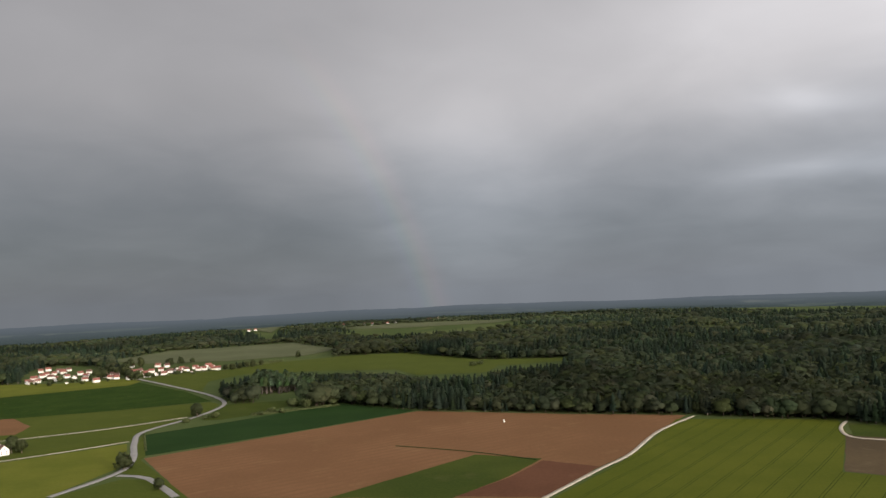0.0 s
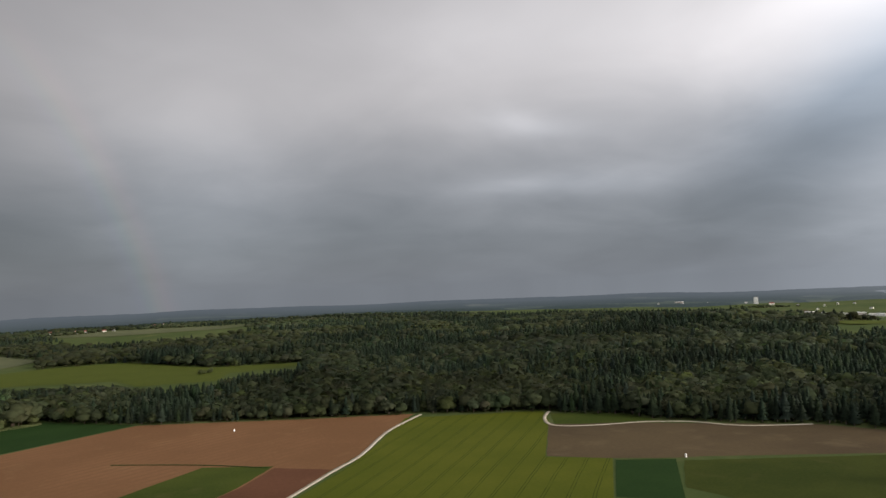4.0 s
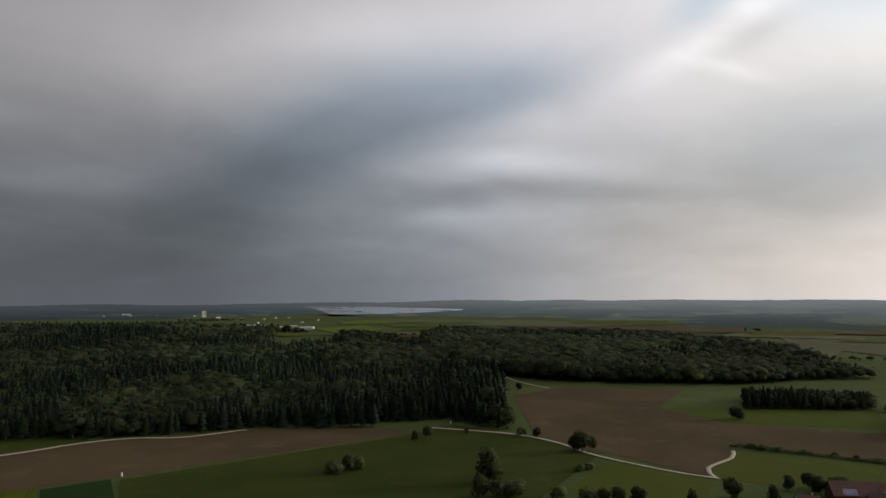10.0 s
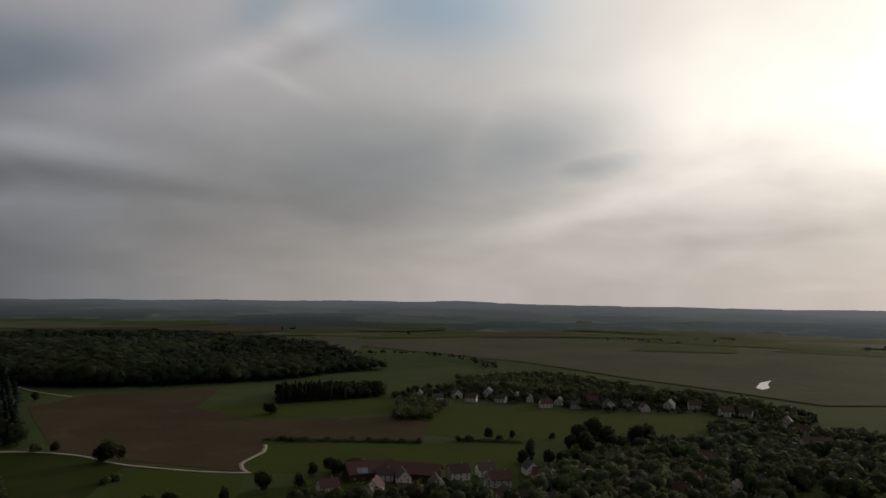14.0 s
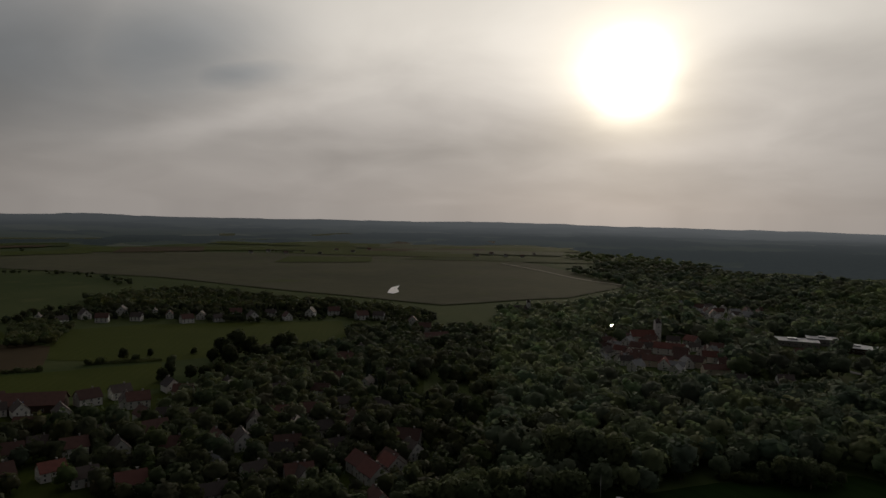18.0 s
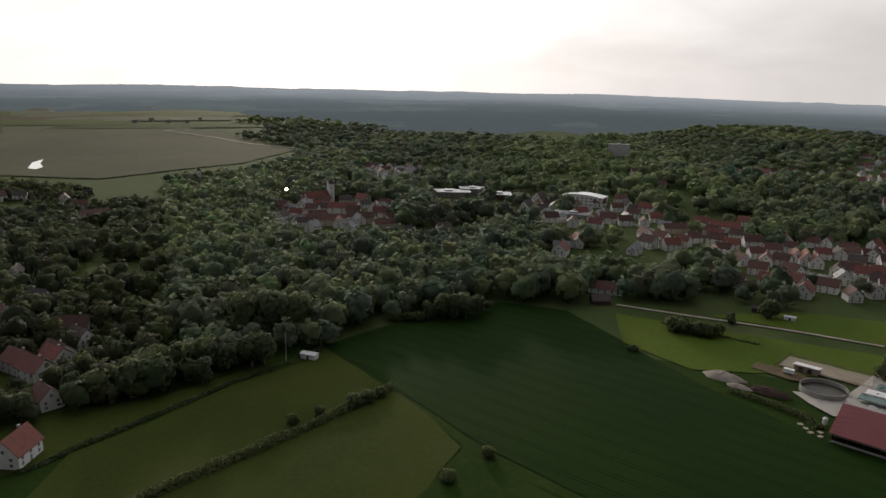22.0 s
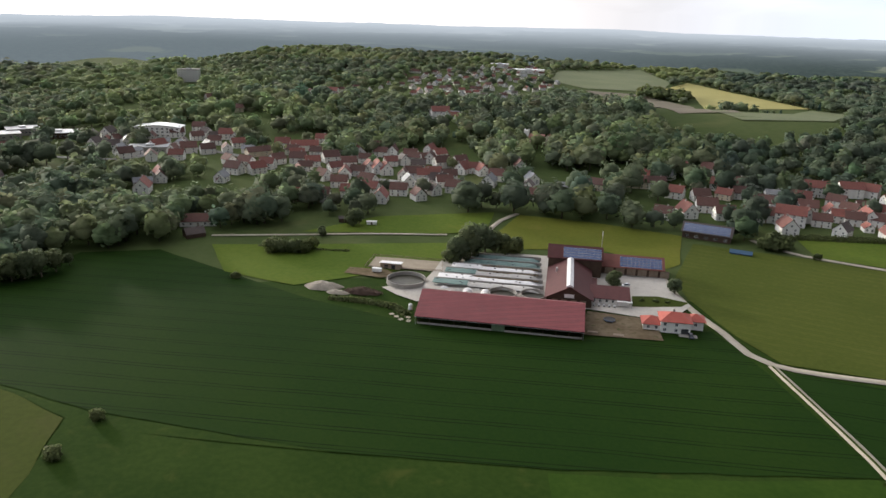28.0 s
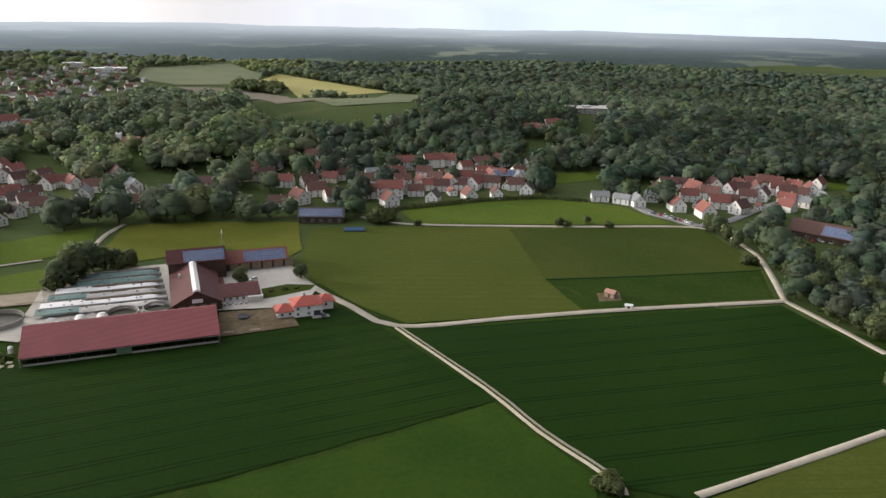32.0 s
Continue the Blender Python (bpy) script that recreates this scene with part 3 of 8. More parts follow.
field("field_15", [(-489, 1176), (-470, 1239), (-389, 1270), (-313, 1390), (-194, 1467), (-82, 1476), (56, 1273), (206, 1234), (208, 1182), (77, 1157), (54, 1067), (-45, 1078), (-84, 1165), (-215, 1199), (-325, 1197), (-362, 1106), (-327, 975), (-361, 1014)], OLIVE, "long light green clearing between woods", wobble=3.0)
field("field_16", [(-734, 1585), (-681, 1801), (-393, 1882), (-243, 1645), (-293, 1509), (-358, 1489), (-438, 1452), (-599, 1463)], HAZED_CROP, "pale green field behind the village", wobble=3.0)
field("field_17", [(-344, 2232), (-162, 2335), (141, 2272), (294, 2304), (133, 2161), (-148, 2136)], HAZED_CROP, "far light green field by a village")
field("field_18", [(-891, 2854), (-717, 2906), (-627, 2961), (-528, 2206)], HAZED_CROP, "far pale field between woods")
field("field_19", [(740, 315), (822, 291), (878, 160), (740, 159), (674, 95), (689, -36), (663, -62), (577, -48), (596, 73), (537, 70), (488, 78), (523, 158), (554, 217)], SOIL_OLIVE, "wide olive brown field", wobble=1.0)
field("field_20", [(730, 156), (770, 94), (814, -26), (706, -36), (684, 93)], OLIVE, "green field before a small wood")
field("field_21", [(571, 73), (569, 32), (560, -125), (484, -106), (488, -58), (483, 72)], OLIVE, "light green field above the village farm")
field("field_22", [(508, 139), (478, 71), (419, 68), (412, 144)], OLIVE, "green meadow by the bend of the path")
field("field_23", [(663, 99), (687, 2), (645, -57), (572, -46), (579, 28), (608, 77)], SOIL_OLIVE, "small brown field between green fields")
field("field_24", [(740, -71), (742, -150), (682, -330), (566, -282), (563, -126), (607, -54)], OLIVE, "light green field below the village")
field("marsh", [(2002, 149), (1791, -88), (1798, -362), (1666, -709), (1465, -1018), (1188, -1032), (800, -889), (730, -696), (742, -493), (953, -378), (1210, -258), (1504, -3), (1210, 29)], REED, "wide brown reed marsh", category="marsh", wobble=6.0)
field("field_25", [(2473, -1043), (2506, -1365), (2267, -1190), (2332, -1005)], OLIVE, "far pale field")
field("field_26", [(2557, -1080), (2713, -1317), (2487, -1299), (2334, -994)], HAZED_CROP, "far pale yellow field")
field("field_27", [(2836, -848), (2841, -910), (2423, -770), (2414, -713)], HAZED_CROP, "far small yellow field")
field("field_28", [(205, -240), (197, -280), (169, -346), (133, -353), (90, -322), (51, -293), (8, -270), (-61, -253), (-64, -255), (-116, -265), (-120, -252), (-123, -231), (-129, -169), (-40, -171), (22, -178), (86, -187), (24, -178), (102, -199), (157, -223)], WHEAT, "dark green wheat field with wheel tracks beside the farm", wobble=0.6)
field("field_29", [(147, -217), (129, -208), (106, -194), (103, -166), (101, -130), (47, -87), (-18, -116), (-31, -119), (-101, -137), (-128, -168), (-40, -169), (22, -176), (86, -187), (24, -178), (102, -198), (151, -220)], LUSH, "rough green grass beside the wheat", wobble=0.6)
field("field_51", [(246, -98), (235, -143), (221, -161), (213, -199), (205, -220), (202, -231), (200, -227), (208, -189), (208, -148), (210, -122), (215, -82)], MEADOW, "narrow meadow between the hedge and the wood", wobble=0.6)
field("field_52", [(-229, 513), (-209, 508), (-171, 457), (-144, 376), (-218, 385), (-256, 472)], OLIVE, "grass between two roads")
field("field_53", [(-271, 632), (-284, 684), (-243, 587), (-241, 573), (-162, 455), (-171, 459), (-212, 515), (-240, 533)], OLIVE, "grass verge along the country road")
field("field_30", [(167, -101), (166, -130), (161, -154), (156, -182), (153, -218), (147, -217), (129, -208), (107, -194), (103, -166), (102, -130), (83, -69), (144, -39)], MEADOW, "olive meadow below the hedge", wobble=0.6)
field("field_31", [(209, -121), (206, -147), (206, -187), (198, -226), (202, -238), (154, -219), (157, -183), (162, -156), (166, -130), (169, -101), (172, -61)], MEADOW, "meadow strip between hedge and wood", wobble=0.6)
field("field_32", [(-36, -170), (-90, -168), (-126, -169), (-128, -121), (-110, -104), (-34, -147)], YOUNG, "bright rough grass at the wheat's edge", wobble=3.0)
field("field_54", [(-143, -100), (-178, -97), (-220, -93), (-242, -82), (-179, -54), (-133, -81)], OLIVE, "dry olive meadow below the gravel track", wobble=0.6)
field("field_33", [(-129, -231), (-287, -175), (-273, -122), (-223, -94), (-143, -101), (-132, -113)], WHEAT_B, "dark green wheat field beyond the farm track", wobble=0.4)
field("field_34", [(-120, -324), (-149, -381), (-200, -359), (-252, -330), (-356, -276), (-327, -215), (-292, -181), (-222, -207), (-132, -237), (-124, -262), (-118, -299)], OLIVE, "wide olive hay meadow behind the farm road", wobble=0.6)
field("field_46", [(-215, -250), (-320, -209), (-292, -182), (-222, -207), (-205, -214)], LUSH, "greener mown strip of the hay meadow", wobble=0.6)
field("field_47", [(-251, -328), (-355, -275), (-327, -215), (-320, -209), (-215, -250)], MEADOW, "greener upper part of the hay meadow", wobble=0.6)
ribbon("furrow", [(-44, 584), (13, 552), (59, 517)], 1.6, CROP_DARK, "weedy dark furrow across the ploughed field", category="grass", lift=0.4, clear=0)
ribbon("field_edge", [(-215, -250), (-264, -230), (-320, -209)], 1.6, CROP_DARK, "dark grassy edge between mown strips", category="grass", lift=0.42, clear=0)
field("hut_ground", [(-224, -225), (-234, -221), (-228, -213), (-218, -217)], EARTH, "bare trodden ground at the hut", category="ground", wobble=0.5)
field("field_35", [(-213, -397), (-276, -393), (-318, -380), (-347, -333), (-346, -289), (-208, -361)], BRIGHT, "bright green crop before the village", wobble=0.6)
field("field_36", [(-39, -389), (-59, -433), (-104, -418), (-147, -395), (-130, -346), (-121, -339), (-92, -369), (-54, -365)], HAY, "yellowish meadow behind the farm", wobble=0.6)
field("field_37", [(110, -363), (62, -366), (-14, -374), (-10, -339), (58, -307), (93, -323)], BRIGHT, "green paddock beside the path", wobble=0.6)
field("field_38", [(67, -389), (27, -423), (-44, -438), (-35, -395), (-9, -390)], BRIGHT, "green meadow above the path", wobble=0.6)
field("field_39", [(-263, -1504), (-464, -1625), (-450, -1367), (-379, -1188), (-257, -1200), (-217, -1300)], HAZED_GREEN, "far green field on the plateau", wobble=2.0)
field("field_40", [(-397, -1236), (-484, -1373), (-536, -1020), (-372, -979), (-405, -1106)], YELLOW, "yellow rape field on the plateau", wobble=2.0)
field("field_41", [(-251, -1175), (-327, -1142), (-364, -1003), (-310, -717), (-246, -712), (-257, -1045)], HAZED_SOIL, "brown field on the plateau", wobble=2.0)
field("field_42", [(-283, -736), (-528, -1005), (-581, -953), (-376, -667), (-293, -675)], HAZED_GREEN, "green field on the plateau", wobble=2.0)
field("field_44", [(-359, -429), (-409, -412), (-402, -394), (-348, -401)], BRIGHT, "small green field among houses")
field("field_45", [(-467, -353), (-559, -305), (-549, -286), (-460, -332)], BRIGHT, "green field behind the red roofed houses")
field("lake", [(3043, 2477), (3185, 2082), (3015, 1485), (2503, 1610), (2366, 1793)], WATER, "wide grey lake below the far shore", category="lake", lift=9.0)

ribbon("road_1", [(-497, 1179), (-364, 1020), (-296, 929), (-262, 856), (-266, 777), (-290, 699), (-276, 644), (-248, 575), (-241, 530), (-258, 473)], 5.2, ASPHALT, "winding country road to the village")
ribbon("road_2", [(-237, 524), (-211, 512), (-172, 460)], 5.0, ASPHALT, "side road off the country road")
ribbon("road_3", [(215, 654), (166, 594), (125, 521), (95, 482), (50, 421)], 3.1, GRAVEL, "pale gravel road round the ploughed field")
ribbon("road_4", [(-276, 773), (-340, 719), (-416, 681)], 2.0, GRAVEL, "pale farm path between green fields")
ribbon("road_5", [(-284, 651), (-321, 619), (-361, 590)], 2.0, GRAVEL, "pale farm path between green fields")
ribbon("road_6", [(321, 601), (302, 574), (294, 542), (322, 525), (362, 516), (395, 496), (417, 463), (464, 439)], 3.0, GRAVEL, "gravel path along the forest edge")
ribbon("road_7", [(543, 306), (550, 239), (537, 194), (510, 157), (489, 103), (484, 72), (486, 72), (508, 79), (545, 69), (568, 71)], 3.2, GRAVEL, "gravel path over the meadow")
ribbon("road_8", [(910, 414), (846, 355), (808, 300)], 3.0, GRAVEL, "gravel path out of the forest")
ribbon("road_9", [(-117, -340), (-114, -316), (-115, -290), (-120, -264), (-128, -236), (-172, -221), (-220, -205), (-293, -177)], 3.6, GRAVEL, "pale gravel road from the farm past the meadow", clear=3)
ribbon("road_10", [(-293, -177), (-330, -214), (-346, -237), (-355, -275), (-283, -315), (-202, -363), (-185, -389)], 3.2, GRAVEL, "gravel road round the hay meadow", clear=2)
ribbon("road_11", [(-293, -177), (-286, -151), (-278, -124)], 3.4, GRAVEL, "gravel road along the wood", clear=2)
ribbon("road_12", [(-127, -235), (-130, -177), (-129, -147), (-131, -120), (-128, -112)], 3.2, GRAVEL, "two rutted farm track between wheat fields", clear=2)
ribbon("road_13", [(-145, -102), (-181, -98), (-222, -94)], 2.7, GRAVEL, "pale gravel track at the wheat's lower end", clear=2)
ribbon("road_14", [(114, -378), (64, -383), (29, -387), (-13, -388)], 2.2, GRAVEL, "gravel path through the paddocks", clear=2)
ribbon("road_15", [(-37, -398), (-46, -419), (-58, -435)], 3.2, GRAVEL, "pale path climbing the meadow", clear=2)
ribbon("road_16", [(1215, -962), (1057, -933), (909, -892), (800, -889)], 7.0, GRAVEL, "pale road across the marsh", lift=1.0)
field("village_gardens", [(445, 62), (463, 12), (473, -106), (509, -178), (497, -132), (497, -263), (477, -302), (298, -190), (211, -113), (273, 0), (397, 102)], MEADOW, "dark grass of the village gardens", open_land=False, category="garden", lift=0.05)
field("river_bend", [(870, -489), (921, -524), (943, -552), (905, -525), (870, -508), (855, -490)], WATER, "bright river bend in the marsh", category="river", lift=1.6)
field("pond", [(577, -607), (573, -617), (526, -571), (525, -556)], WATER, "small pond behind the town trees", category="pond", lift=0.5)
ribbon("road_17", [(-360, -336), (-353, -314), (-356, -298), (-356, -279)], 9.0, ASPHALT, "village street with parked cars", clear=2)
ribbon("road_18", [(-356, -279), (-384, -278), (-425, -287), (-474, -296)], 6.0, ASPHALT, "village street between houses", clear=1)
ribbon("road_19", [(304, -575), (235, -572), (212, -623), (140, -584)], 6.0, ASPHALT, "town street between houses", clear=1)
ribbon("road_20", [(82, -578), (40, -524), (7, -513), (-35, -509)], 6.0, ASPHALT, "town street past red roofed houses", clear=1)
ribbon("track_grass", [(-127, -235), (-130, -177), (-129, -147), (-131, -120), (-128, -112)], 1.0, MEADOW, "grass strip between the ruts of the track", category="grass", lift=0.55, clear=0)


for poly, mat, what in (([(1648, 1306), (1847, 1281), (1687, 1086), (1414, 1056)], BRIGHT, "light green"), ([(1950, 1280), (2139, 1146), (1973, 1019), (1787, 1131)], OLIVE, "pale"),
                        ([(1992, 1486), (2143, 1450), (2004, 1246), (1850, 1358)], BRIGHT, "light green"), ([(1071, 980), (1332, 1043), (1236, 908), (1068, 918)], OLIVE, "pale olive"),
                        ([(1797, 1108), (1862, 1043), (1713, 977), (1627, 1012)], MEADOW, "green"), ([(1645, 1674), (1780, 1679), (1682, 1563), (1543, 1547)], SOIL_OLIVE, "brown")):
    field("far_field", poly, mat, f"{what} field behind the forest", lift=1.6)

# the patchwork of the lowland and of the far plain
patch = random.Random(21)
for i in range(42):
    az = patch.uniform(60, 129)
    r = patch.uniform(1600, 2500)
    c, s = heading(az), heading(az + 90 + patch.uniform(-14, 14))
    wide, deep = patch.uniform(90, 330), patch.uniform(50, 150) * r / 2500
    o = c * r
    corners = [o - s * wide - c * deep, o + s * wide * 0.9 - c * deep * 0.8, o + s * wide + c * deep, o - s * wide * 0.8 + c * deep]
    mat, what = patch.choice(((HAZED_CROP, "greyish green"), (OLIVE, "pale olive"), (MEADOW, "green"), (SOIL_OLIVE, "brown"), (HAZED_CROP, "greyish green"), (OLIVE, "pale olive")))
    field("far_field", [(round(q.x), round(q.y)) for q in corners], mat, f"far {what} field of the plain", lift=1.5 + 0.02 * i)

# ---- woods ----
rng = np.random.default_rng(7)


def inside(px, py, poly):
    hit = np.zeros(len(px), bool)
    for (x0, y0), (x1, y1) in zip(poly, poly[1:] + poly[:1]):
        if y0 == y1:
            continue
        c = ((y0 > py) != (y1 > py)) & (px < (x1 - x0) * (py - y0) / (y1 - y0) + x0)
        hit ^= c
    return hit


def near_line(px, py, line, dist):
    hit = np.zeros(len(px), bool)
    for (x0, y0), (x1, y1) in zip(line, line[1:]):
        dx, dy = x1 - x0, y1 - y0
        u = np.clip(((px - x0) * dx + (py - y0) * dy) / max(1e-6, dx * dx + dy * dy), 0, 1)
        hit |= np.hypot(px - x0 - u * dx, py - y0 - u * dy) < dist
    return hit


def free(px, py, high):
    """True where a tree of that height neither stands on open land nor hides it from the height of 120 m."""
    ok = np.ones(len(px), bool)
    for s in (0.0, 0.3, 0.55, 0.8, 1.1):
        k = 1 / (1 - s * high / 120.0)
        for poly in OPEN:
            ok &= ~inside(px * k, py * k, poly)
        if s < 0.6:
            for line, dist in LINES:
                ok &= ~near_line(px * k, py * k, line, dist)
    if PLOTS:
        c = np.array(PLOTS)
        rise = np.clip(land(px, py) - 3, 0, None)  # a tree on a hill hides more of what lies behind
        for s, up, shrink in ((0.0, 0, 1.15), (0.4, 0, 0.9), (0.7, 0, 0.85), (1.0, 0, 0.5), (0.3, 1, 0.8), (0.6, 1, 0.8), (0.9, 1, 0.7)):
            k = 1 / (1 - (s * high + up * rise) / 120.0)
            for a in range(0, len(px), 4000):
                b = slice(a, a + 4000)
                d = np.hypot(px[b, None] * k[b, None] - c[None, :, 0], py[b, None] * k[b, None] - c[None, :, 1])
                ok[b] &= ~(d < c[None, :, 2] * shrink).any(1)
        # the far quarter lies open to the height of 120 m: no crown stands before its roofs
        c = c[(np.hypot(c[:, 0], c[:, 1]) > 980) & (c[:, 1] < -850)]
        if len(c):
            far = np.hypot(c[:, 0], c[:, 1])
            roof = land(c[:, 0], c[:, 1]) + 5
            r, top = np.hypot(px, py), land(px, py) + high
            for a in range(0, len(px), 4000):
                b = slice(a, a + 4000)
                side = np.abs(px[b, None] * c[None, :, 1] - py[b, None] * c[None, :, 0]) / far
                sight = 120 - (120 - roof) * r[b, None] / far
                ok[b] &= ~((side < 7) & (py[b, None] < -300) & (r[b, None] < far) & (top[b, None] > sight)).any(1)
    return ok


def value_noise(x, y, size, seed):
    gx, gy = x / size, y / size
    ix, iy = np.floor(gx).astype(int), np.floor(gy).astype(int)
    u, v = gx - ix, gy - iy
    u, v = u * u * (3 - 2 * u), v * v * (3 - 2 * v)

    def h(a, b):
        s = np.sin(a * 127.1 + b * 311.7 + seed * 74.7) * 43758.5453
        return s - np.floor(s)
    return (h(ix, iy) * (1 - u) + h(ix + 1, iy) * u) * (1 - v) + (h(ix, iy + 1) * (1 - u) + h(ix + 1, iy + 1) * u) * v


def crown_points(kind, n, r):
    """n clump centres and outward directions on a crown of height 1."""
    if kind in ("conifer", "pine"):
        z = 1 - r.random(n) ** 0.7 * 0.45 if kind == "pine" else 1 - r.random(n) ** 0.6 * 0.82
        rad = (1.02 - z) * (0.3 if kind == "pine" else 0.26) * (0.75 + 0.4 * r.random(n))
        a = r.random(n) * 6.283
        p = np.stack([rad * np.cos(a), rad * np.sin(a), z], 1)
        d = np.stack([np.cos(a), np.sin(a), np.full(n, 0.35)], 1)
    else:
        v = r.normal(size=(n, 3))
        v /= np.linalg.norm(v, axis=1, keepdims=True)
        v[:, 2] = np.where(v[:, 2] < -0.8, -v[:, 2], v[:, 2])
        lump = 0.82 + 0.3 * np.sin(v[:, 0] * 4 + 1) * np.sin(v[:, 1] * 5) + 0.12 * r.random(n)
        p = v * np.array([0.37, 0.37, 0.45]) * lump[:, None] + np.array([0, 0, 0.54])
        d = v
    return p, d


def clump_quads(p, d, size, r):
    n = len(p)
    d = d / np.linalg.norm(d, axis=1, keepdims=True)
    d = d + r.normal(size=(n, 3)) * 0.35
    d /= np.linalg.norm(d, axis=1, keepdims=True)
    t = np.cross(d, r.normal(size=(n, 3)))
    t /= np.linalg.norm(t, axis=1, keepdims=True)
    b = np.cross(d, t)
    s = size * (0.65 + 0.7 * r.random((n, 1)))
    s2 = s * (0.6 + 0.5 * r.random((n, 1)))
    v = np.stack([p - t * s - b * s2 * 0.6, p + t * s * 0.7 - b * s2, p + t * s + b * s2 * 0.7, p - t * s * 0.6 + b * s2], 1)
    return v.reshape(-1, 3)


ICO_V = np.array([(0, 0, 1), *[(0.894 * math.cos(i * 1.2566), 0.894 * math.sin(i * 1.2566), 0.447) for i in range(5)],
                  *[(0.894 * math.cos(i * 1.2566 + 0.628), 0.894 * math.sin(i * 1.2566 + 0.628), -0.447) for i in range(5)], (0, 0, -1)])
ICO_F = [(0, i + 1, (i + 1) % 5 + 1) for i in range(5)] + [(i + 1, i + 6, (i + 1) % 5 + 1) for i in range(5)] + \
        [((i + 1) % 5 + 1, i + 6, (i + 1) % 5 + 6) for i in range(5)] + [(11, (i + 1) % 5 + 6, i + 6) for i in range(5)]


def spruce_mesh(tiers, sides, seed):
    """A spruce of height 1: jagged skirts of boughs, each hanging over the next."""
    r = np.random.default_rng(seed)
    vs, ns, tri = [], [], []
    for i in range(tiers):
        f = i / tiers
        top, low = 1 - 0.8 * f, 1 - 0.8 * (f + 1.45 / tiers)
        rad = (0.03 + 0.205 * (f + 0.75 / tiers) ** 0.85) * (0.88 + 0.24 * r.random())
        n0 = len(vs)
        a = 6.283 * (np.arange(sides * 2) / (sides * 2) + r.random())
        rr = rad * np.where(np.arange(sides * 2) % 2, 0.62, 1.0) * (0.8 + 0.4 * r.random(sides * 2))
        vs.append((0.012 * r.normal(), 0.012 * r.normal(), top))
        ns.append((0, 0, 1))
        for q, b in zip(a, rr):
            vs.append((b * math.cos(q), b * math.sin(q), max(0.1, low + 0.03 * r.normal() + 0.06 * (rad - b))))
            ns.append((math.cos(q), math.sin(q), 0.55))
        tri += [(n0, n0 + 1 + j, n0 + 1 + (j + 1) % (sides * 2)) for j in range(sides * 2)]
    return np.array(vs), np.array(ns), tri


def leafy_mesh(lobes, clumps, size, seed):
    """A broad crown of height 1: uneven lobes under a coat of leaf clumps."""
    r = np.random.default_rng(seed)
    vs, ns, tri, n = [], [], [], 0
    mid = np.array([0, 0, 0.5])
    for i in range(lobes):
        a, q = 6.283 * (i / lobes + 0.25 * r.random()), r.random()
        c = np.array([0.19 * math.cos(a) * (1 - 0.6 * q), 0.19 * math.sin(a) * (1 - 0.6 * q), 0.4 + 0.34 * q]) if lobes > 1 else mid
        rad = (0.2 + 0.07 * r.random()) if lobes > 1 else 0.36
        v = c + ICO_V * rad * (0.8 + 0.4 * r.random((12, 1))) * (1, 1, 0.95)
        vs.append(v)
        ns.append(0.55 * ICO_V + 0.45 * (v - mid) / 0.4 + (0, 0, 0.3))
        tri += [(a2 + n, b2 + n, c2 + n) for a2, b2, c2 in ICO_F]
        n += 12
    if clumps:
        p, d = crown_points("broad", clumps, r)
        q = clump_quads(p, d, size, r)
        vs.append(q)
        ns.append(np.repeat(d, 4, 0) + 0.25 * r.normal(size=(len(q), 3)) + (0, 0, 0.3))
        for j in range(n, n + len(q), 4):
            tri += [(j, j + 1, j + 2), (j, j + 2, j + 3)]
    return np.concatenate(vs), np.concatenate(ns), tri


def bare_pine_mesh(clumps, size, seed):
    r = np.random.default_rng(seed)
    p, d = crown_points("pine", clumps, r)
    q = clump_quads(p, d, size, r)
    return q, np.repeat(d, 4, 0), [t for j in range(0, len(q), 4) for t in ((j, j + 1, j + 2), (j, j + 2, j + 3))]


def far_tree_mesh(kind, detail, seed):
    """Vertices, normals and triangles of one tree of height 1 with its trunk, for joined woods."""
    if kind == "conifer":
        v, nv, tri = spruce_mesh(*((9, 7), (8, 6), (6, 5), (4, 4), (3, 3))[detail], seed)
    elif kind == "pine":
        v, nv, tri = bare_pine_mesh(60, 0.06, seed)
    else:
        v, nv, tri = leafy_mesh(*((7, 85, 0.066), (5, 32, 0.085), (4, 8, 0.11), (3, 0, 0), (1, 0, 0))[detail], seed)
    n = len(v)
    trunk = np.array([(-0.02, -0.02, 0), (0.02, -0.02, 0), (0, 0.025, 0), (0, 0, 0.7)])
    tri = list(tri) + [(n, n + 1, n + 3), (n + 1, n + 2, n + 3), (n + 2, n, n + 3)]
    nv = np.concatenate([nv, np.array([(-0.7, -0.7, 0), (0.7, -0.7, 0), (0, 1, 0), (0, 0, 1)])])
    return np.concatenate([v, trunk]), nv / np.linalg.norm(nv, axis=1, keepdims=True), np.array(tri)


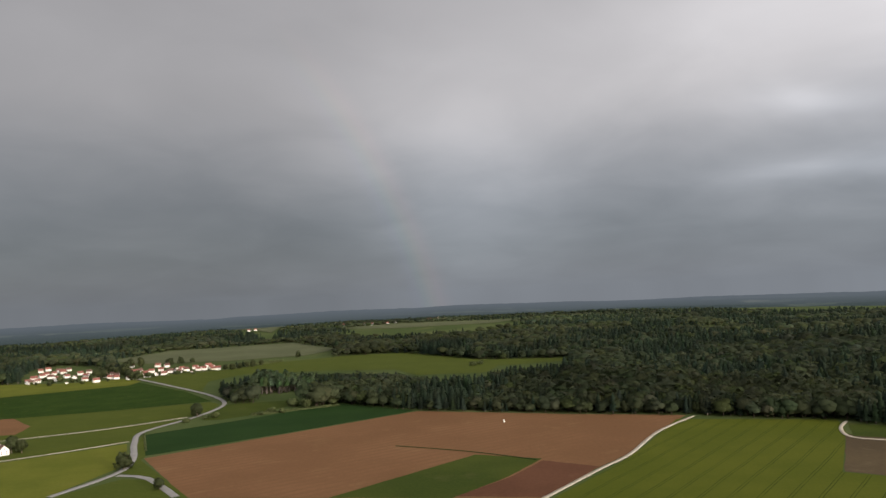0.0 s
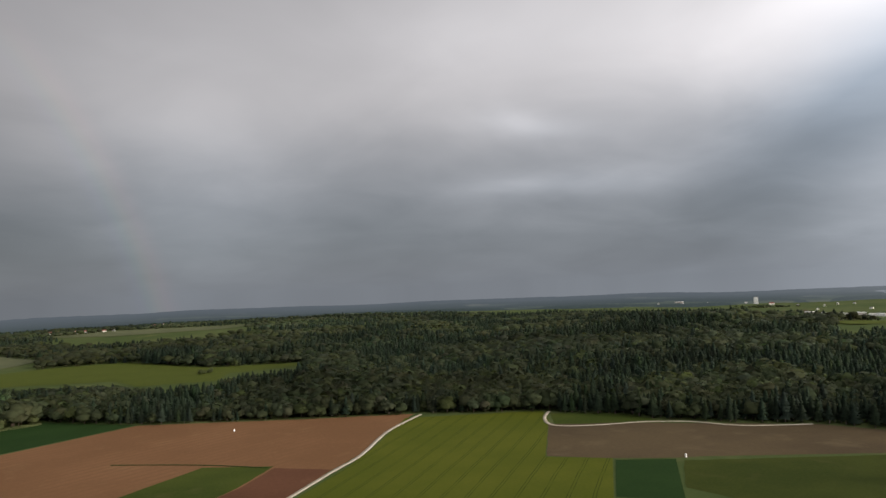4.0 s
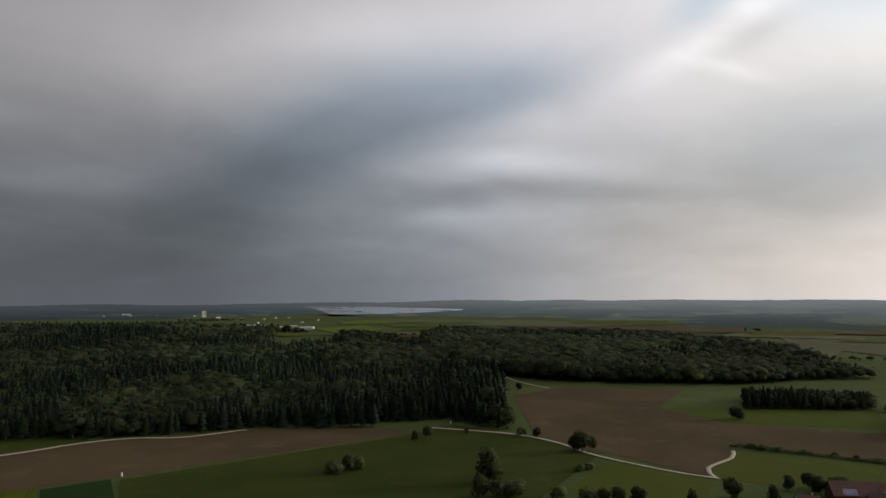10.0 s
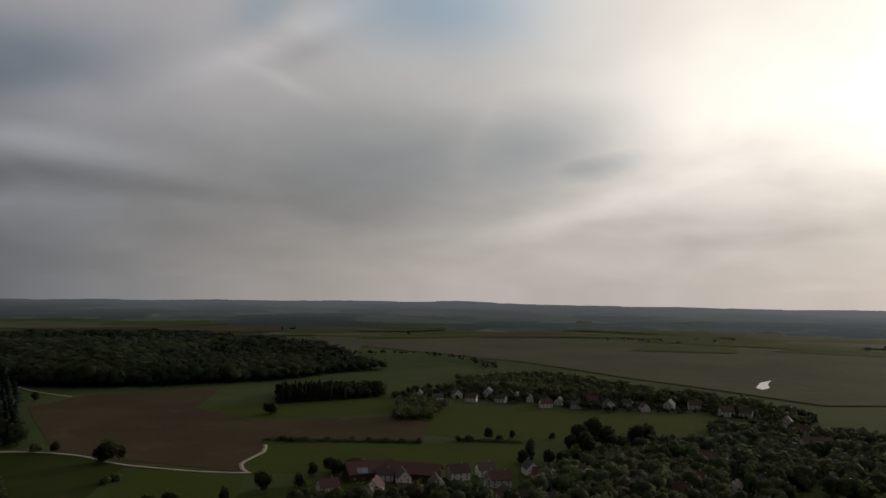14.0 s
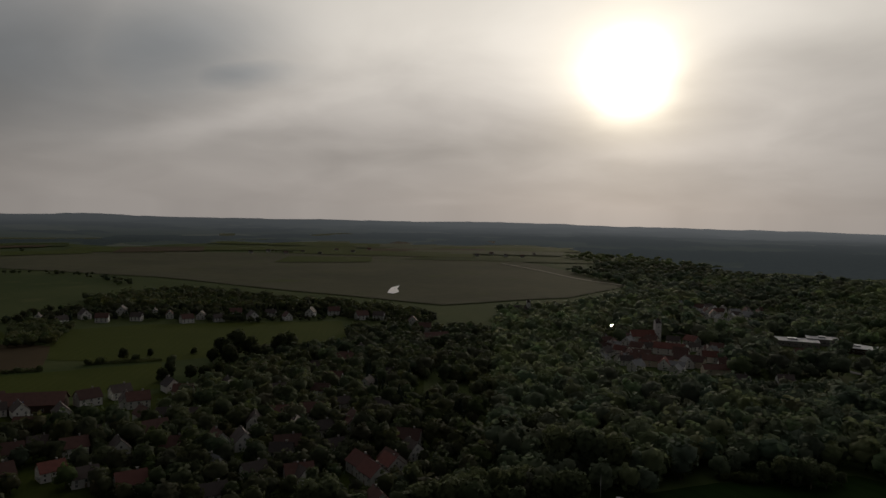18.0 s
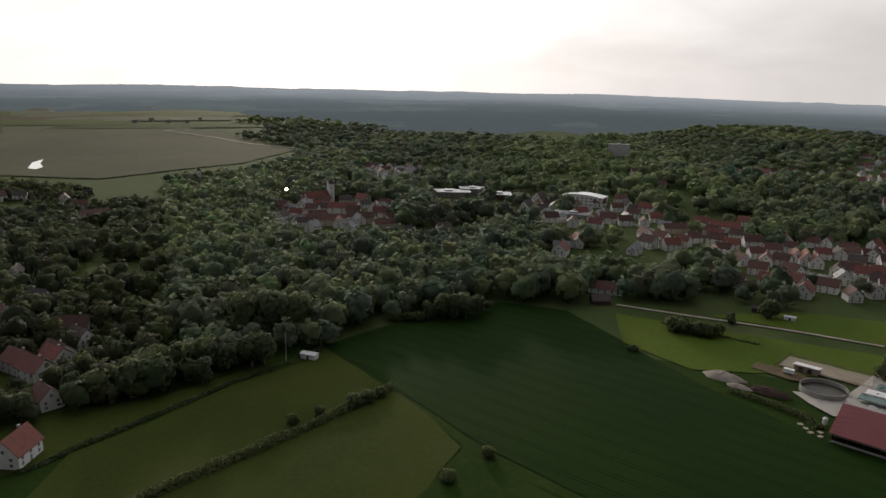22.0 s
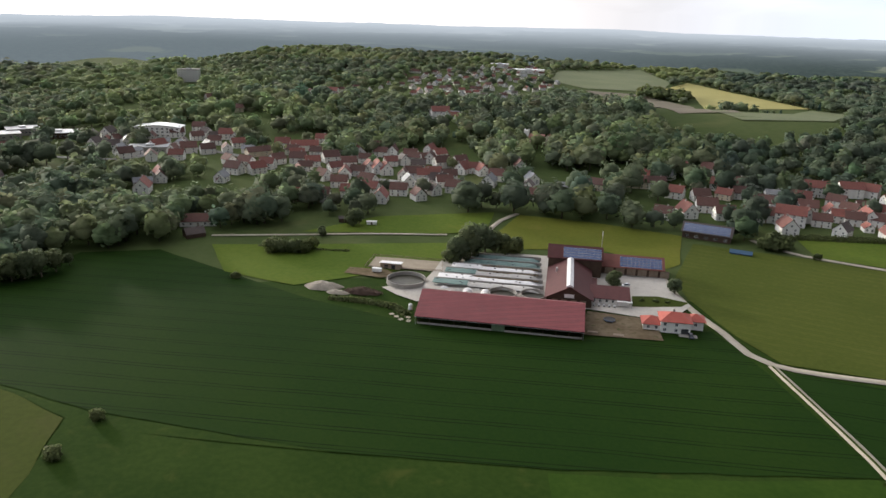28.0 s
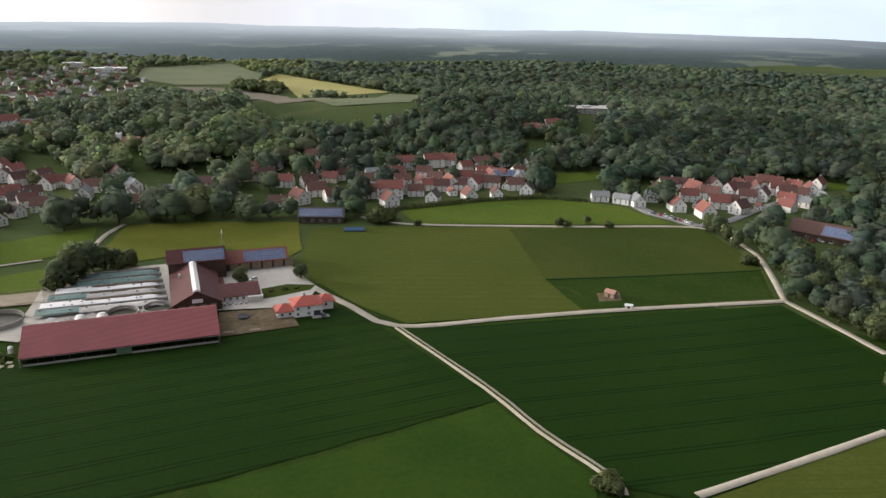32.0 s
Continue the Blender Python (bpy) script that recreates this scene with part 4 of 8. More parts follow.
def wood(name, px, py, high, kind, detail, mat, label, tone=(1, 1, 1)):
    if len(px) == 0:
        return None
    kinds = [far_tree_mesh(kind, detail, 100 + s) for s in range(6)]
    which = rng.integers(0, 6, len(px))
    vs, ns, fs, ts, base = [], [], [], [], 0
    gz = land(px, py)
    turn = rng.random(len(px)) * 6.283
    wide = ((1.0 if kind == "conifer" else 1.2) + 0.45 * rng.random(len(px))) * np.interp(np.hypot(px, py), (480, 800, 1200, 2200), (0.85, 1.0, 1.15, 1.6))
    stand = (0.68 + 0.64 * value_noise(px, py, 150, 17)) * (0.8 + 0.4 * value_noise(px, py, 420, 23))
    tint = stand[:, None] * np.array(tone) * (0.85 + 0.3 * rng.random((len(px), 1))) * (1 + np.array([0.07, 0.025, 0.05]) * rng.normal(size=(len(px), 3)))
    sort = rng.random(len(px))
    tint[sort < 0.16] *= (1.2, 1.15, 1.35)
    tint[sort > 0.9] *= (1.15, 1.18, 0.9)
    for i in range(6):
        s = np.where(which == i)[0]
        if len(s) == 0:
            continue
        v, nv, t = kinds[i]
        c, sn = np.cos(turn[s])[:, None], np.sin(turn[s])[:, None]
        x = (v[None, :, 0] * c - v[None, :, 1] * sn) * (high[s] * wide[s])[:, None] + px[s][:, None]
        y = (v[None, :, 0] * sn + v[None, :, 1] * c) * (high[s] * wide[s])[:, None] + py[s][:, None]
        z = v[None, :, 2] * high[s][:, None] + gz[s][:, None] - 0.3
        vs.append(np.stack([x, y, z], -1).reshape(-1, 3))
        ns.append(np.stack([nv[None, :, 0] * c - nv[None, :, 1] * sn, nv[None, :, 0] * sn + nv[None, :, 1] * c,
                            np.broadcast_to(nv[None, :, 2], x.shape)], -1).reshape(-1, 3))
        fs.append((t[None] + (np.arange(len(s)) * len(v))[:, None, None] + base).reshape(-1, 3))
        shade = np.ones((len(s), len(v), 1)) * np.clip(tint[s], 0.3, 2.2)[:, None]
        shade[:, -4:] = (4.5, 2.4, 4.2) if mat == NEEDLE else (0.9, 0.6, 1.1)
        ts.append(shade.reshape(-1, 3))
        base += len(s) * len(v)
    ob = mesh_object(name, np.concatenate(vs), np.concatenate(fs), mat, True, np.concatenate(ts), np.concatenate(ns))
    return tagged(ob, label, "wood", kind="stuff")


def grid_points(az0, az1, r0, r1, gap):
    """Jittered points in a sector."""
    pts_x, pts_y = [], []
    r = r0
    while r < r1:
        step = gap * max(1.0, r / 700) ** 0.72
        n = int(radians(az1 - az0) * r / step)
        a = np.radians(az0) + (np.arange(n) + 0.5 + 0.45 * rng.uniform(-1, 1, n)) * step / r
        rr = r + 0.45 * step * rng.uniform(-1, 1, n)
        pts_x.append(rr * np.sin(a))
        pts_y.append(rr * np.cos(a))
        r += step
    return np.concatenate(pts_x), np.concatenate(pts_y)


def plant(name, az0, az1, r0, r1, gap, conifer, label, cover=None, tall=(14, 22), hide=1.0, tone=(1, 1, 1), bare=False):
    x, y = grid_points(az0, az1, r0, r1, gap)
    if cover is not None:
        ok = cover(x, y)
        x, y = x[ok], y[ok]
    r = np.hypot(x, y)
    near = r < distance_start(np.degrees(np.arctan2(x, y))) - 20
    x, y, r = x[near], y[near], r[near]
    high = (tall[0] + (tall[1] - tall[0]) * rng.random(len(x))) * (0.52 + 0.45 * value_noise(x, y, 55, 3) + 0.5 * value_noise(x, y, 160, 31))
    high = high * np.interp(r, (1500, 2700), (1.0, 0.5))
    ok = free(x, y, high * hide if hide else high * 0.05)
    x, y, r, high = x[ok], y[ok], r[ok], high[ok]
    con = value_noise(x, y, 110, 5) * 0.7 + 0.3 * rng.random(len(x)) < conifer
    for part_name, sel, kind, mat in (("conifers", con, "pine" if bare else "conifer", NEEDLE), ("broadleaves", ~con, "broad", LEAF)):
        for detail, (lo, hi) in enumerate(((0, 550), (550, 950), (950, 1400), (1400, 2000), (2000, 9000))):
            s = sel & (r >= lo) & (r < hi)
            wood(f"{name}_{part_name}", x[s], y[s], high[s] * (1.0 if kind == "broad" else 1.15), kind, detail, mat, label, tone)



# ---- building helpers ----
PLASTER = random_tone("white_plaster", (0.70, 0.68, 0.64), (0.86, 0.84, 0.80), 0.9, 1.5)
CREAM = random_tone("cream_plaster", (0.58, 0.50, 0.38), (0.68, 0.60, 0.47), 0.9, 1.5)
TILE_RED = random_tone("red_roof_tiles", (0.135, 0.058, 0.048), (0.24, 0.088, 0.068), 0.8, 4.0)
TILE_NEW = random_tone("new_red_tiles", (0.34, 0.082, 0.060), (0.40, 0.10, 0.074), 0.75, 4.0)
TILE_BROWN = random_tone("brown_roof_tiles", (0.085, 0.048, 0.040), (0.15, 0.075, 0.06), 0.8, 4.0)
TILE_DARK = random_tone("dark_roof_tiles", (0.06, 0.05, 0.047), (0.11, 0.085, 0.075), 0.75, 4.0)
MAROON = random_tone("maroon_roof_tiles", (0.075, 0.026, 0.025), (0.10, 0.034, 0.032), 0.8, 4.0)
SLATE = random_tone("grey_roof", (0.16, 0.165, 0.17), (0.26, 0.265, 0.27), 0.6, 4.0)
SHEET_RED = surface("red_sheet_roof", (0.205, 0.047, 0.050), (0.265, 0.064, 0.066), 1.2, 0.55, 0.08, 0.6, spec=0.35, third=(0.17, 0.065, 0.06, 0.6), stripes=(79, 2.6, 0.16, (0.15, 0.04, 0.042)))
TIMBER = surface("dark_timber", (0.055, 0.035, 0.025), (0.09, 0.06, 0.042), 4.0, 0.85, 0.3, 0.5)
GREEN_DOOR = surface("faded_green_boards", (0.10, 0.15, 0.09), (0.14, 0.19, 0.12), 3.0, 0.8, 0.3, 0.5)
CONCRETE = surface("weathered_concrete", (0.25, 0.235, 0.21), (0.36, 0.34, 0.31), 1.5, 0.9, 0.2, 0.5, third=(0.2, 0.19, 0.16, 0.5))
SHEET_WHITE = surface("white_plastic_sheet", (0.62, 0.61, 0.60), (0.78, 0.77, 0.76), 1.0, 0.45, 0.15, 0.5, third=(0.45, 0.44, 0.42, 0.5))
SHEET_GREY = surface("dusty_grey_sheet", (0.34, 0.33, 0.31), (0.48, 0.46, 0.43), 0.8, 0.6, 0.12, 0.5, third=(0.25, 0.23, 0.2, 0.6))
NET_GREEN = surface("green_cover_net", (0.10, 0.16, 0.15), (0.16, 0.23, 0.21), 0.8, 0.7, 0.15, 0.5)
SOLAR = surface("solar_cells", (0.07, 0.10, 0.20), (0.10, 0.14, 0.27), 3.0, 0.25, 0.3, 0.5, spec=0.6)
METAL = surface("galvanised_metal", (0.40, 0.41, 0.42), (0.52, 0.53, 0.54), 2.0, 0.45, 0.3, 0.5, metal=0.8)
SAND = surface("riding_sand", (0.24, 0.20, 0.145), (0.32, 0.275, 0.21), 1.0, 0.95, 0.1, 0.5)
RUBBLE = surface("pale_rubble", (0.26, 0.23, 0.18), (0.37, 0.33, 0.27), 1.2, 0.95, 0.25, 0.5, bump=0.6)
BRUSH = surface("dry_brushwood", (0.085, 0.058, 0.045), (0.15, 0.105, 0.08), 3.0, 0.95, 0.3, 0.5, island=0.6)
GLASS = surface("window_glass", (0.03, 0.035, 0.04), (0.045, 0.05, 0.055), 2.0, 0.06, 0.5, 0.5, spec=0.6)
PAINT_WHITE = surface("white_paint", (0.70, 0.70, 0.68), (0.80, 0.80, 0.78), 3.0, 0.5, 0.3, 0.5)
PAINT_RED = surface("red_paint", (0.36, 0.05, 0.045), (0.42, 0.07, 0.06), 3.0, 0.5, 0.3, 0.5)
PAINT_BLUE = surface("blue_tarpaulin", (0.04, 0.085, 0.15), (0.06, 0.11, 0.19), 2.0, 0.5, 0.3, 0.5)
BLACK = surface("black_rubber", (0.02, 0.02, 0.022), (0.03, 0.03, 0.032), 4.0, 0.6, 0.5, 0.5)
WOOD = surface("weathered_wood", (0.20, 0.15, 0.11), (0.30, 0.24, 0.18), 4.0, 0.85, 0.4, 0.5)
STRAW = surface("loose_straw", (0.28, 0.20, 0.10), (0.40, 0.30, 0.16), 3.0, 0.9, 0.4, 0.5, bump=0.5)
PALE_WOOD = surface("bleached_wood", (0.42, 0.37, 0.29), (0.55, 0.50, 0.41), 4.0, 0.85, 0.4, 0.5)
SHINY = surface("bright_sheet_metal", (0.55, 0.55, 0.55), (0.62, 0.62, 0.61), 2.0, 0.16, 0.3, 0.5, metal=1.0)
PINK_TILE = surface("pinkish_roof", (0.34, 0.18, 0.14), (0.42, 0.24, 0.19), 2.0, 0.8, 0.2, 0.5)


def thing(name, m, label, category, group=""):
    ob = new(name)
    ob.matrix_world = m
    ob.empty_display_size = 0.3
    return tagged(ob, label, category, group)


def part(name, bm, mat, parent, label=""):
    me = bpy.data.meshes.new(name)
    bmesh.ops.recalc_face_normals(bm, faces=bm.faces)
    bm.to_mesh(me)
    bm.free()
    for x in mat if isinstance(mat, (list, tuple)) else [mat]:
        me.materials.append(x)
    ob = new(name, me)
    ob.parent = parent
    return tagged(ob, label)


def shared(name, me, parent, m=None, label=""):
    ob = new(name, me)
    ob.parent = parent
    if m is not None:
        ob.matrix_basis = m
    return tagged(ob, label)


def box(bm, x0, x1, y0, y1, z0, z1, mi=0, bevel=0.0):
    v = [bm.verts.new((x, y, z)) for x in (x0, x1) for y in (y0, y1) for z in (z0, z1)]
    fs = [bm.faces.new([v[i] for i in q]) for q in ((0, 1, 3, 2), (4, 6, 7, 5), (0, 4, 5, 1), (2, 3, 7, 6), (0, 2, 6, 4), (1, 5, 7, 3))]
    for f in fs:
        f.material_index = mi
    if bevel:
        es = list({e for f in fs for e in f.edges})
        bmesh.ops.bevel(bm, geom=es, offset=bevel, segments=1, affect="EDGES")
    return fs


def prism(bm, pts, x0, x1, axis="x"):
    """An outline in one plane drawn out along x or y."""
    def at(p, s):
        return (s, p[0], p[1]) if axis == "x" else (p[0], s, p[1])
    a = [bm.verts.new(at(p, x0)) for p in pts]
    b = [bm.verts.new(at(p, x1)) for p in pts]
    bm.faces.new(a)
    bm.faces.new(b[::-1])
    n = len(pts)
    for i in range(n):
        bm.faces.new((a[i], b[i], b[(i + 1) % n], a[(i + 1) % n]))


def gable_walls(w, d, eaves, ridge):
    bm = bmesh.new()
    prism(bm, [(-d / 2, 0), (d / 2, 0), (d / 2, eaves), (0, ridge - 0.12), (-d / 2, eaves)], -w / 2, w / 2)
    return bm


def gable_roof(w, d, eaves, ridge, over=0.6, thick=0.22, gable_over=0.5):
    bm = bmesh.new()
    slope = (ridge - eaves) / (d / 2)
    ye, ze = d / 2 + over, eaves - over * slope + 0.1
    for s in (-1, 1):
        prism(bm, [(s * ye, ze), (s * ye, ze + thick), (0, ridge + thick + 0.1), (0, ridge + 0.1)], -w / 2 - gable_over, w / 2 + gable_over)
    return bm


def hip_roof(w, d, eaves, ridge, over=0.7):
    bm = bmesh.new()
    a, b = w / 2 + over, d / 2 + over
    run = min(a, b) * 0.9
    low = [bm.verts.new((x, y, eaves)) for x, y in ((-a, -b), (a, -b), (a, b), (-a, b))]
    top = [bm.verts.new((-a + run, 0, ridge)), bm.verts.new((a - run, 0, ridge))]
    base = [bm.verts.new((x, y, eaves - 0.2)) for x, y in ((-a, -b), (a, -b), (a, b), (-a, b))]
    bm.faces.new((low[0], low[1], top[1], top[0]))
    bm.faces.new((low[2], low[3], top[0], top[1]))
    bm.faces.new((low[1], low[2], top[1]))
    bm.faces.new((low[3], low[0], top[0]))
    for i in range(4):
        bm.faces.new((low[i], base[i], base[(i + 1) % 4], low[(i + 1) % 4]))
    bm.faces.new(base[::-1])
    return bm


def window_mesh(w=1.1, h=1.3):
    """A casement: white frame and two dark panes set back; faces -y."""
    bm = bmesh.new()
    v = {}
    for y in (-0.08, 0.04):
        for x in (-w / 2, 0, w / 2):
            for z in (0, h):
                v[x, y, z] = bm.verts.new((x, y, z))
    panes = []
    for x0, x1 in ((-w / 2, 0), (0, w / 2)):
        panes.append(bm.faces.new([v[x0, -0.08, 0], v[x1, -0.08, 0], v[x1, -0.08, h], v[x0, -0.08, h]]))
        for z in (0, h):
            bm.faces.new([v[x0, -0.08, z], v[x1, -0.08, z], v[x1, 0.04, z], v[x0, 0.04, z]])
    for x in (-w / 2, w / 2):
        bm.faces.new([v[x, -0.08, 0], v[x, -0.08, h], v[x, 0.04, h], v[x, 0.04, 0]])
    bmesh.ops.recalc_face_normals(bm, faces=bm.faces)
    bmesh.ops.inset_individual(bm, faces=panes, thickness=0.08, depth=-0.05)
    for f in panes:
        f.material_index = 1
    me = bpy.data.meshes.new("window")
    bm.to_mesh(me)
    bm.free()
    me.materials.append(PAINT_WHITE)
    me.materials.append(GLASS)
    return me


WINDOW = window_mesh()
WINDOW_WIDE = window_mesh(1.9, 1.4)

KINDS = {  # length along the ridge, depth, eaves, ridge, wall, roof, gable faces the eye, label
    "r": (13, 10, 5.2, 9.2, PLASTER, TILE_RED, False, "white rendered house with a red tiled gable roof"),
    "g": (13, 10, 4.8, 9.6, PLASTER, TILE_RED, True, "white gable fronted house with a red tiled roof"),
    "b": (13, 10, 5.0, 9.0, PLASTER, TILE_BROWN, False, "white rendered house with a brown tiled roof"),
    "h": (12, 9.5, 4.8, 9.2, PLASTER, TILE_BROWN, True, "white gable fronted house with a brown roof"),
    "d": (12, 9, 4.6, 8.2, PLASTER, TILE_DARK, False, "pale house with a dark tiled roof"),
    "e": (12, 10, 4.8, 9.4, PLASTER, TILE_DARK, True, "white gable fronted house with a dark roof"),
    "y": (13, 9, 4.5, 7.2, PLASTER, SLATE, False, "low pale house with a grey roof"),
    "z": (11, 9, 4.6, 8.6, PLASTER, SLATE, True, "white gable fronted house with a grey roof"),
    "l": (26, 11, 5.4, 9.4, PLASTER, TILE_RED, False, "long white building with a red tiled roof"),
    "m": (24, 11, 5.0, 8.6, CREAM, TILE_BROWN, False, "long cream building with a brown tiled roof"),
    "w": (18, 12, 7.4, 11.6, PLASTER, TILE_RED, False, "large white three storey house with a red roof"),
    "k": (20, 9, 3.0, 6.2, PLASTER, TILE_BROWN, False, "low white farm cottage with a brown roof"),
    "s": (8, 6, 3.0, 5.4, PLASTER, TILE_RED, True, "small white house with a red roof"),
    "o": (13, 10, 4.9, 8.8, CREAM, TILE_RED, False, "cream house with a red tiled roof"),
}
BUILT = {}
PLOTS = []  # centre, radius kept clear of trees


def build_house(kind, m, far, tiny=False):
    w, d, eaves, ridge, wall, roof, gable, label = KINDS[kind]
    h = thing("house", m, label, "house", "houses of the town and villages")
    turn = pose(0, 0, 0, 0, 0, 90) if gable else pose(0, 0, 0)
    wl = part("wall", gable_walls(w, d, eaves, ridge), wall, h)
    rf = part("roof", gable_roof(w, d, eaves, ridge), roof, h)
    bm = bmesh.new()
    box(bm, w * 0.18, w * 0.18 + 0.9, -0.2, 0.6, ridge - 1.6, ridge + 1.0)
    box(bm, w * 0.18 - 0.08, w * 0.18 + 0.98, -0.28, 0.68, ridge + 1.0, ridge + 1.12)
    part("chimney", bm, CONCRETE, rf)
    floors = [1.0] if eaves < 4 else [0.9, eaves - 2.0] if eaves < 6.5 else [0.9, 3.5, 5.7]
    cols = 2 if far else max(2, int(w / 4))
    for z in (floors[-1:] if tiny else floors):
        for i in range(cols):
            x = (i + 0.5) / cols * w - w / 2
            shared("window", WINDOW, wl, pose(x, -d / 2 - 0.02, z))
        for s in (-1, 1):
            for y in (() if tiny else (0,) if far else (-d / 4, d / 4)):
                shared("window", WINDOW, wl, pose(s * (w / 2 + 0.02), y, z, 0, 0, 90 * s))
    for s in (-1, 1):
        shared("window", WINDOW, wl, pose(s * (w / 2 + 0.02), 0, eaves + 0.5, 0, 0, 90 * s))
    if not far:
        bm = bmesh.new()
        box(bm, -0.55, 0.55, -d / 2 - 0.08, -d / 2 + 0.05, 0, 2.1, 0, 0.03)
        part("door", bm, WOOD, wl)
    if gable:
        for o in (wl, rf):
            o.matrix_basis = turn
    return h


PLANNED = []  # all houses, nearest ones become things


def house(x, y, rz, kind):
    w, d = KINDS[kind][:2]
    PLOTS.append((x, y, 0.5 * max(w, d)))
    r = math.hypot(x, y)
    g = (0.8 + 0.18 * random.random()) * (0.8 if r > 1000 else 1.0)
    PLANNED.append((r, x, y, rz, kind, (g, g * (0.95 + 0.1 * random.random()), g * 1.06)))


def quarter(poly, count, kinds, seed):
    """Further houses strewn over a quarter of the town, clear of one another."""
    r = random.Random(seed)
    x0, x1 = min(p[0] for p in poly), max(p[0] for p in poly)
    y0, y1 = min(p[1] for p in poly), max(p[1] for p in poly)
    for _ in range(count * 12):
        x, y = r.uniform(x0, x1), r.uniform(y0, y1)
        if count and inside(np.array([x]), np.array([y]), poly)[0] and all(math.hypot(x - a, y - b) > c + 9 for a, b, c in PLOTS):
            house(x, y, round(-math.degrees(math.atan2(x, y)) + r.uniform(-40, 40)), r.choice(kinds))
            count -= 1


def build_houses():
    PLANNED.sort()
    for r, x, y, rz, kind, size in PLANNED[:290]:
        far, tiny = r > 560, r > 900
        m = pose(x, y, float(land(x, y)) - 0.05, 0, 0, rz)
        key = (kind, far, tiny)
        if key in BUILT:
            h = copy_thing(BUILT[key], m)
        else:
            h = BUILT[key] = build_house(kind, m, far, tiny)
        h.scale = size
    mats, verts, faces, slots = [], [], [], []
    for r, x, y, rz, kind, size in PLANNED[290:]:
        w, d, eaves, ridge, wall, roof, gable, label = KINDS[kind]
        m = pose(x, y, float(land(x, y)) - 0.05, 0, 0, rz + (90 if gable else 0)) @ Matrix.Diagonal((*size, 1))
        panes = bmesh.new()
        for i in range(3):
            a = (i + 0.5) / 3 * w - w / 2
            for z in (1.0, eaves - 1.9):
                box(panes, a - 0.5, a + 0.5, -d / 2 - 0.06, -d / 2 + 0.1, z, z + 1.2)
        for s in (-1, 1):
            for b, z in ((-d / 4, 1.0), (d / 4, 1.0), (-d / 4, eaves - 1.9), (d / 4, eaves - 1.9), (0, eaves + 0.6)):
                box(panes, s * w / 2 - 0.06, s * w / 2 + 0.06, b - 0.5, b + 0.5, z, z + 1.2)
        stack = bmesh.new()
        box(stack, w * 0.18, w * 0.18 + 0.9, -0.2, 0.6, ridge - 1.6, ridge + 1.0)
        for bm, mat in ((gable_walls(w, d, eaves, ridge), wall), (gable_roof(w, d, eaves, ridge), roof), (panes, GLASS), (stack, CONCRETE)):
            if mat not in mats:
                mats.append(mat)
            bmesh.ops.recalc_face_normals(bm, faces=bm.faces)
            bm.verts.index_update()
            n = len(verts)
            verts += [m @ v.co for v in bm.verts]
            faces += [[v.index + n for v in f.verts] for f in bm.faces]
            slots += [mats.index(mat)] * len(bm.faces)
            bm.free()
    me = bpy.data.meshes.new("far_houses")
    me.from_pydata(verts, [], faces)
    for mat in mats:
        me.materials.append(mat)
    me.polygons.foreach_set("material_index", slots)
    me.update()
    tagged(new("far_houses", me), "far white houses with red, brown and grey roofs", "houses", kind="stuff")


# ---- trees that stand alone ----
def crown_mesh(kind, seed, tone):
    r = np.random.default_rng(seed)
    n = {"broad": 900, "bush": 500, "poplar": 700, "conifer": 800}[kind]
    lobes = []
    if kind == "broad":
        for i in range(9):
            a, q = r.random() * 6.283, r.random()
            lobes.append((np.array([0.2 * math.cos(a) * (1 - q * 0.6), 0.2 * math.sin(a) * (1 - q * 0.6), 0.28 + 0.48 * q]), 0.16 + 0.10 * r.random()))
        lobes.append((np.array([0, 0, 0.5]), 0.3))
    elif kind == "bush":
        for i in range(7):
            a = r.random() * 6.283
            lobes.append((np.array([0.34 * math.cos(a), 0.34 * math.sin(a), 0.32 + 0.3 * r.random()]), 0.24 + 0.14 * r.random()))
        lobes.append((np.array([0, 0, 0.45]), 0.4))
    elif kind == "poplar":
        for i in range(9):
            lobes.append((np.array([0.05 * r.normal(), 0.05 * r.normal(), 0.22 + 0.075 * i]), 0.11 + 0.05 * r.random()))
    if kind == "conifer":
        p, d = crown_points("conifer", n, r)
        size = 0.035
    else:
        ps, ds = [], []
        tot = sum(q[1] ** 2 for q in lobes)
        for c, rad in lobes:
            k = int(n * rad ** 2 / tot) + 4
            v = r.normal(size=(k, 3))
            v /= np.linalg.norm(v, axis=1, keepdims=True)
            ps.append(c + v * rad * (0.75 + 0.35 * r.random((k, 1))))
            ds.append(v)
        p, d = np.concatenate(ps), np.concatenate(ds)
        size = 0.045 if kind != "bush" else 0.075
    q = clump_quads(p, d, size, r)
    faces = np.arange(len(q)).reshape(-1, 4)
    tint = np.repeat(0.8 + 0.4 * r.random((len(p), 1)), 4, 0) * np.array(tone)
    soft = np.repeat(d / np.linalg.norm(d, axis=1, keepdims=True) * 0.6 + (p - (0, 0, 0.5)) * 1.2, 4, 0)
    ob = mesh_object("crown", q, faces, NEEDLE if kind == "conifer" else LEAF, True, tint, soft / np.linalg.norm(soft, axis=1, keepdims=True))
    me = ob.data
    bpy.data.objects.remove(ob)
    return me


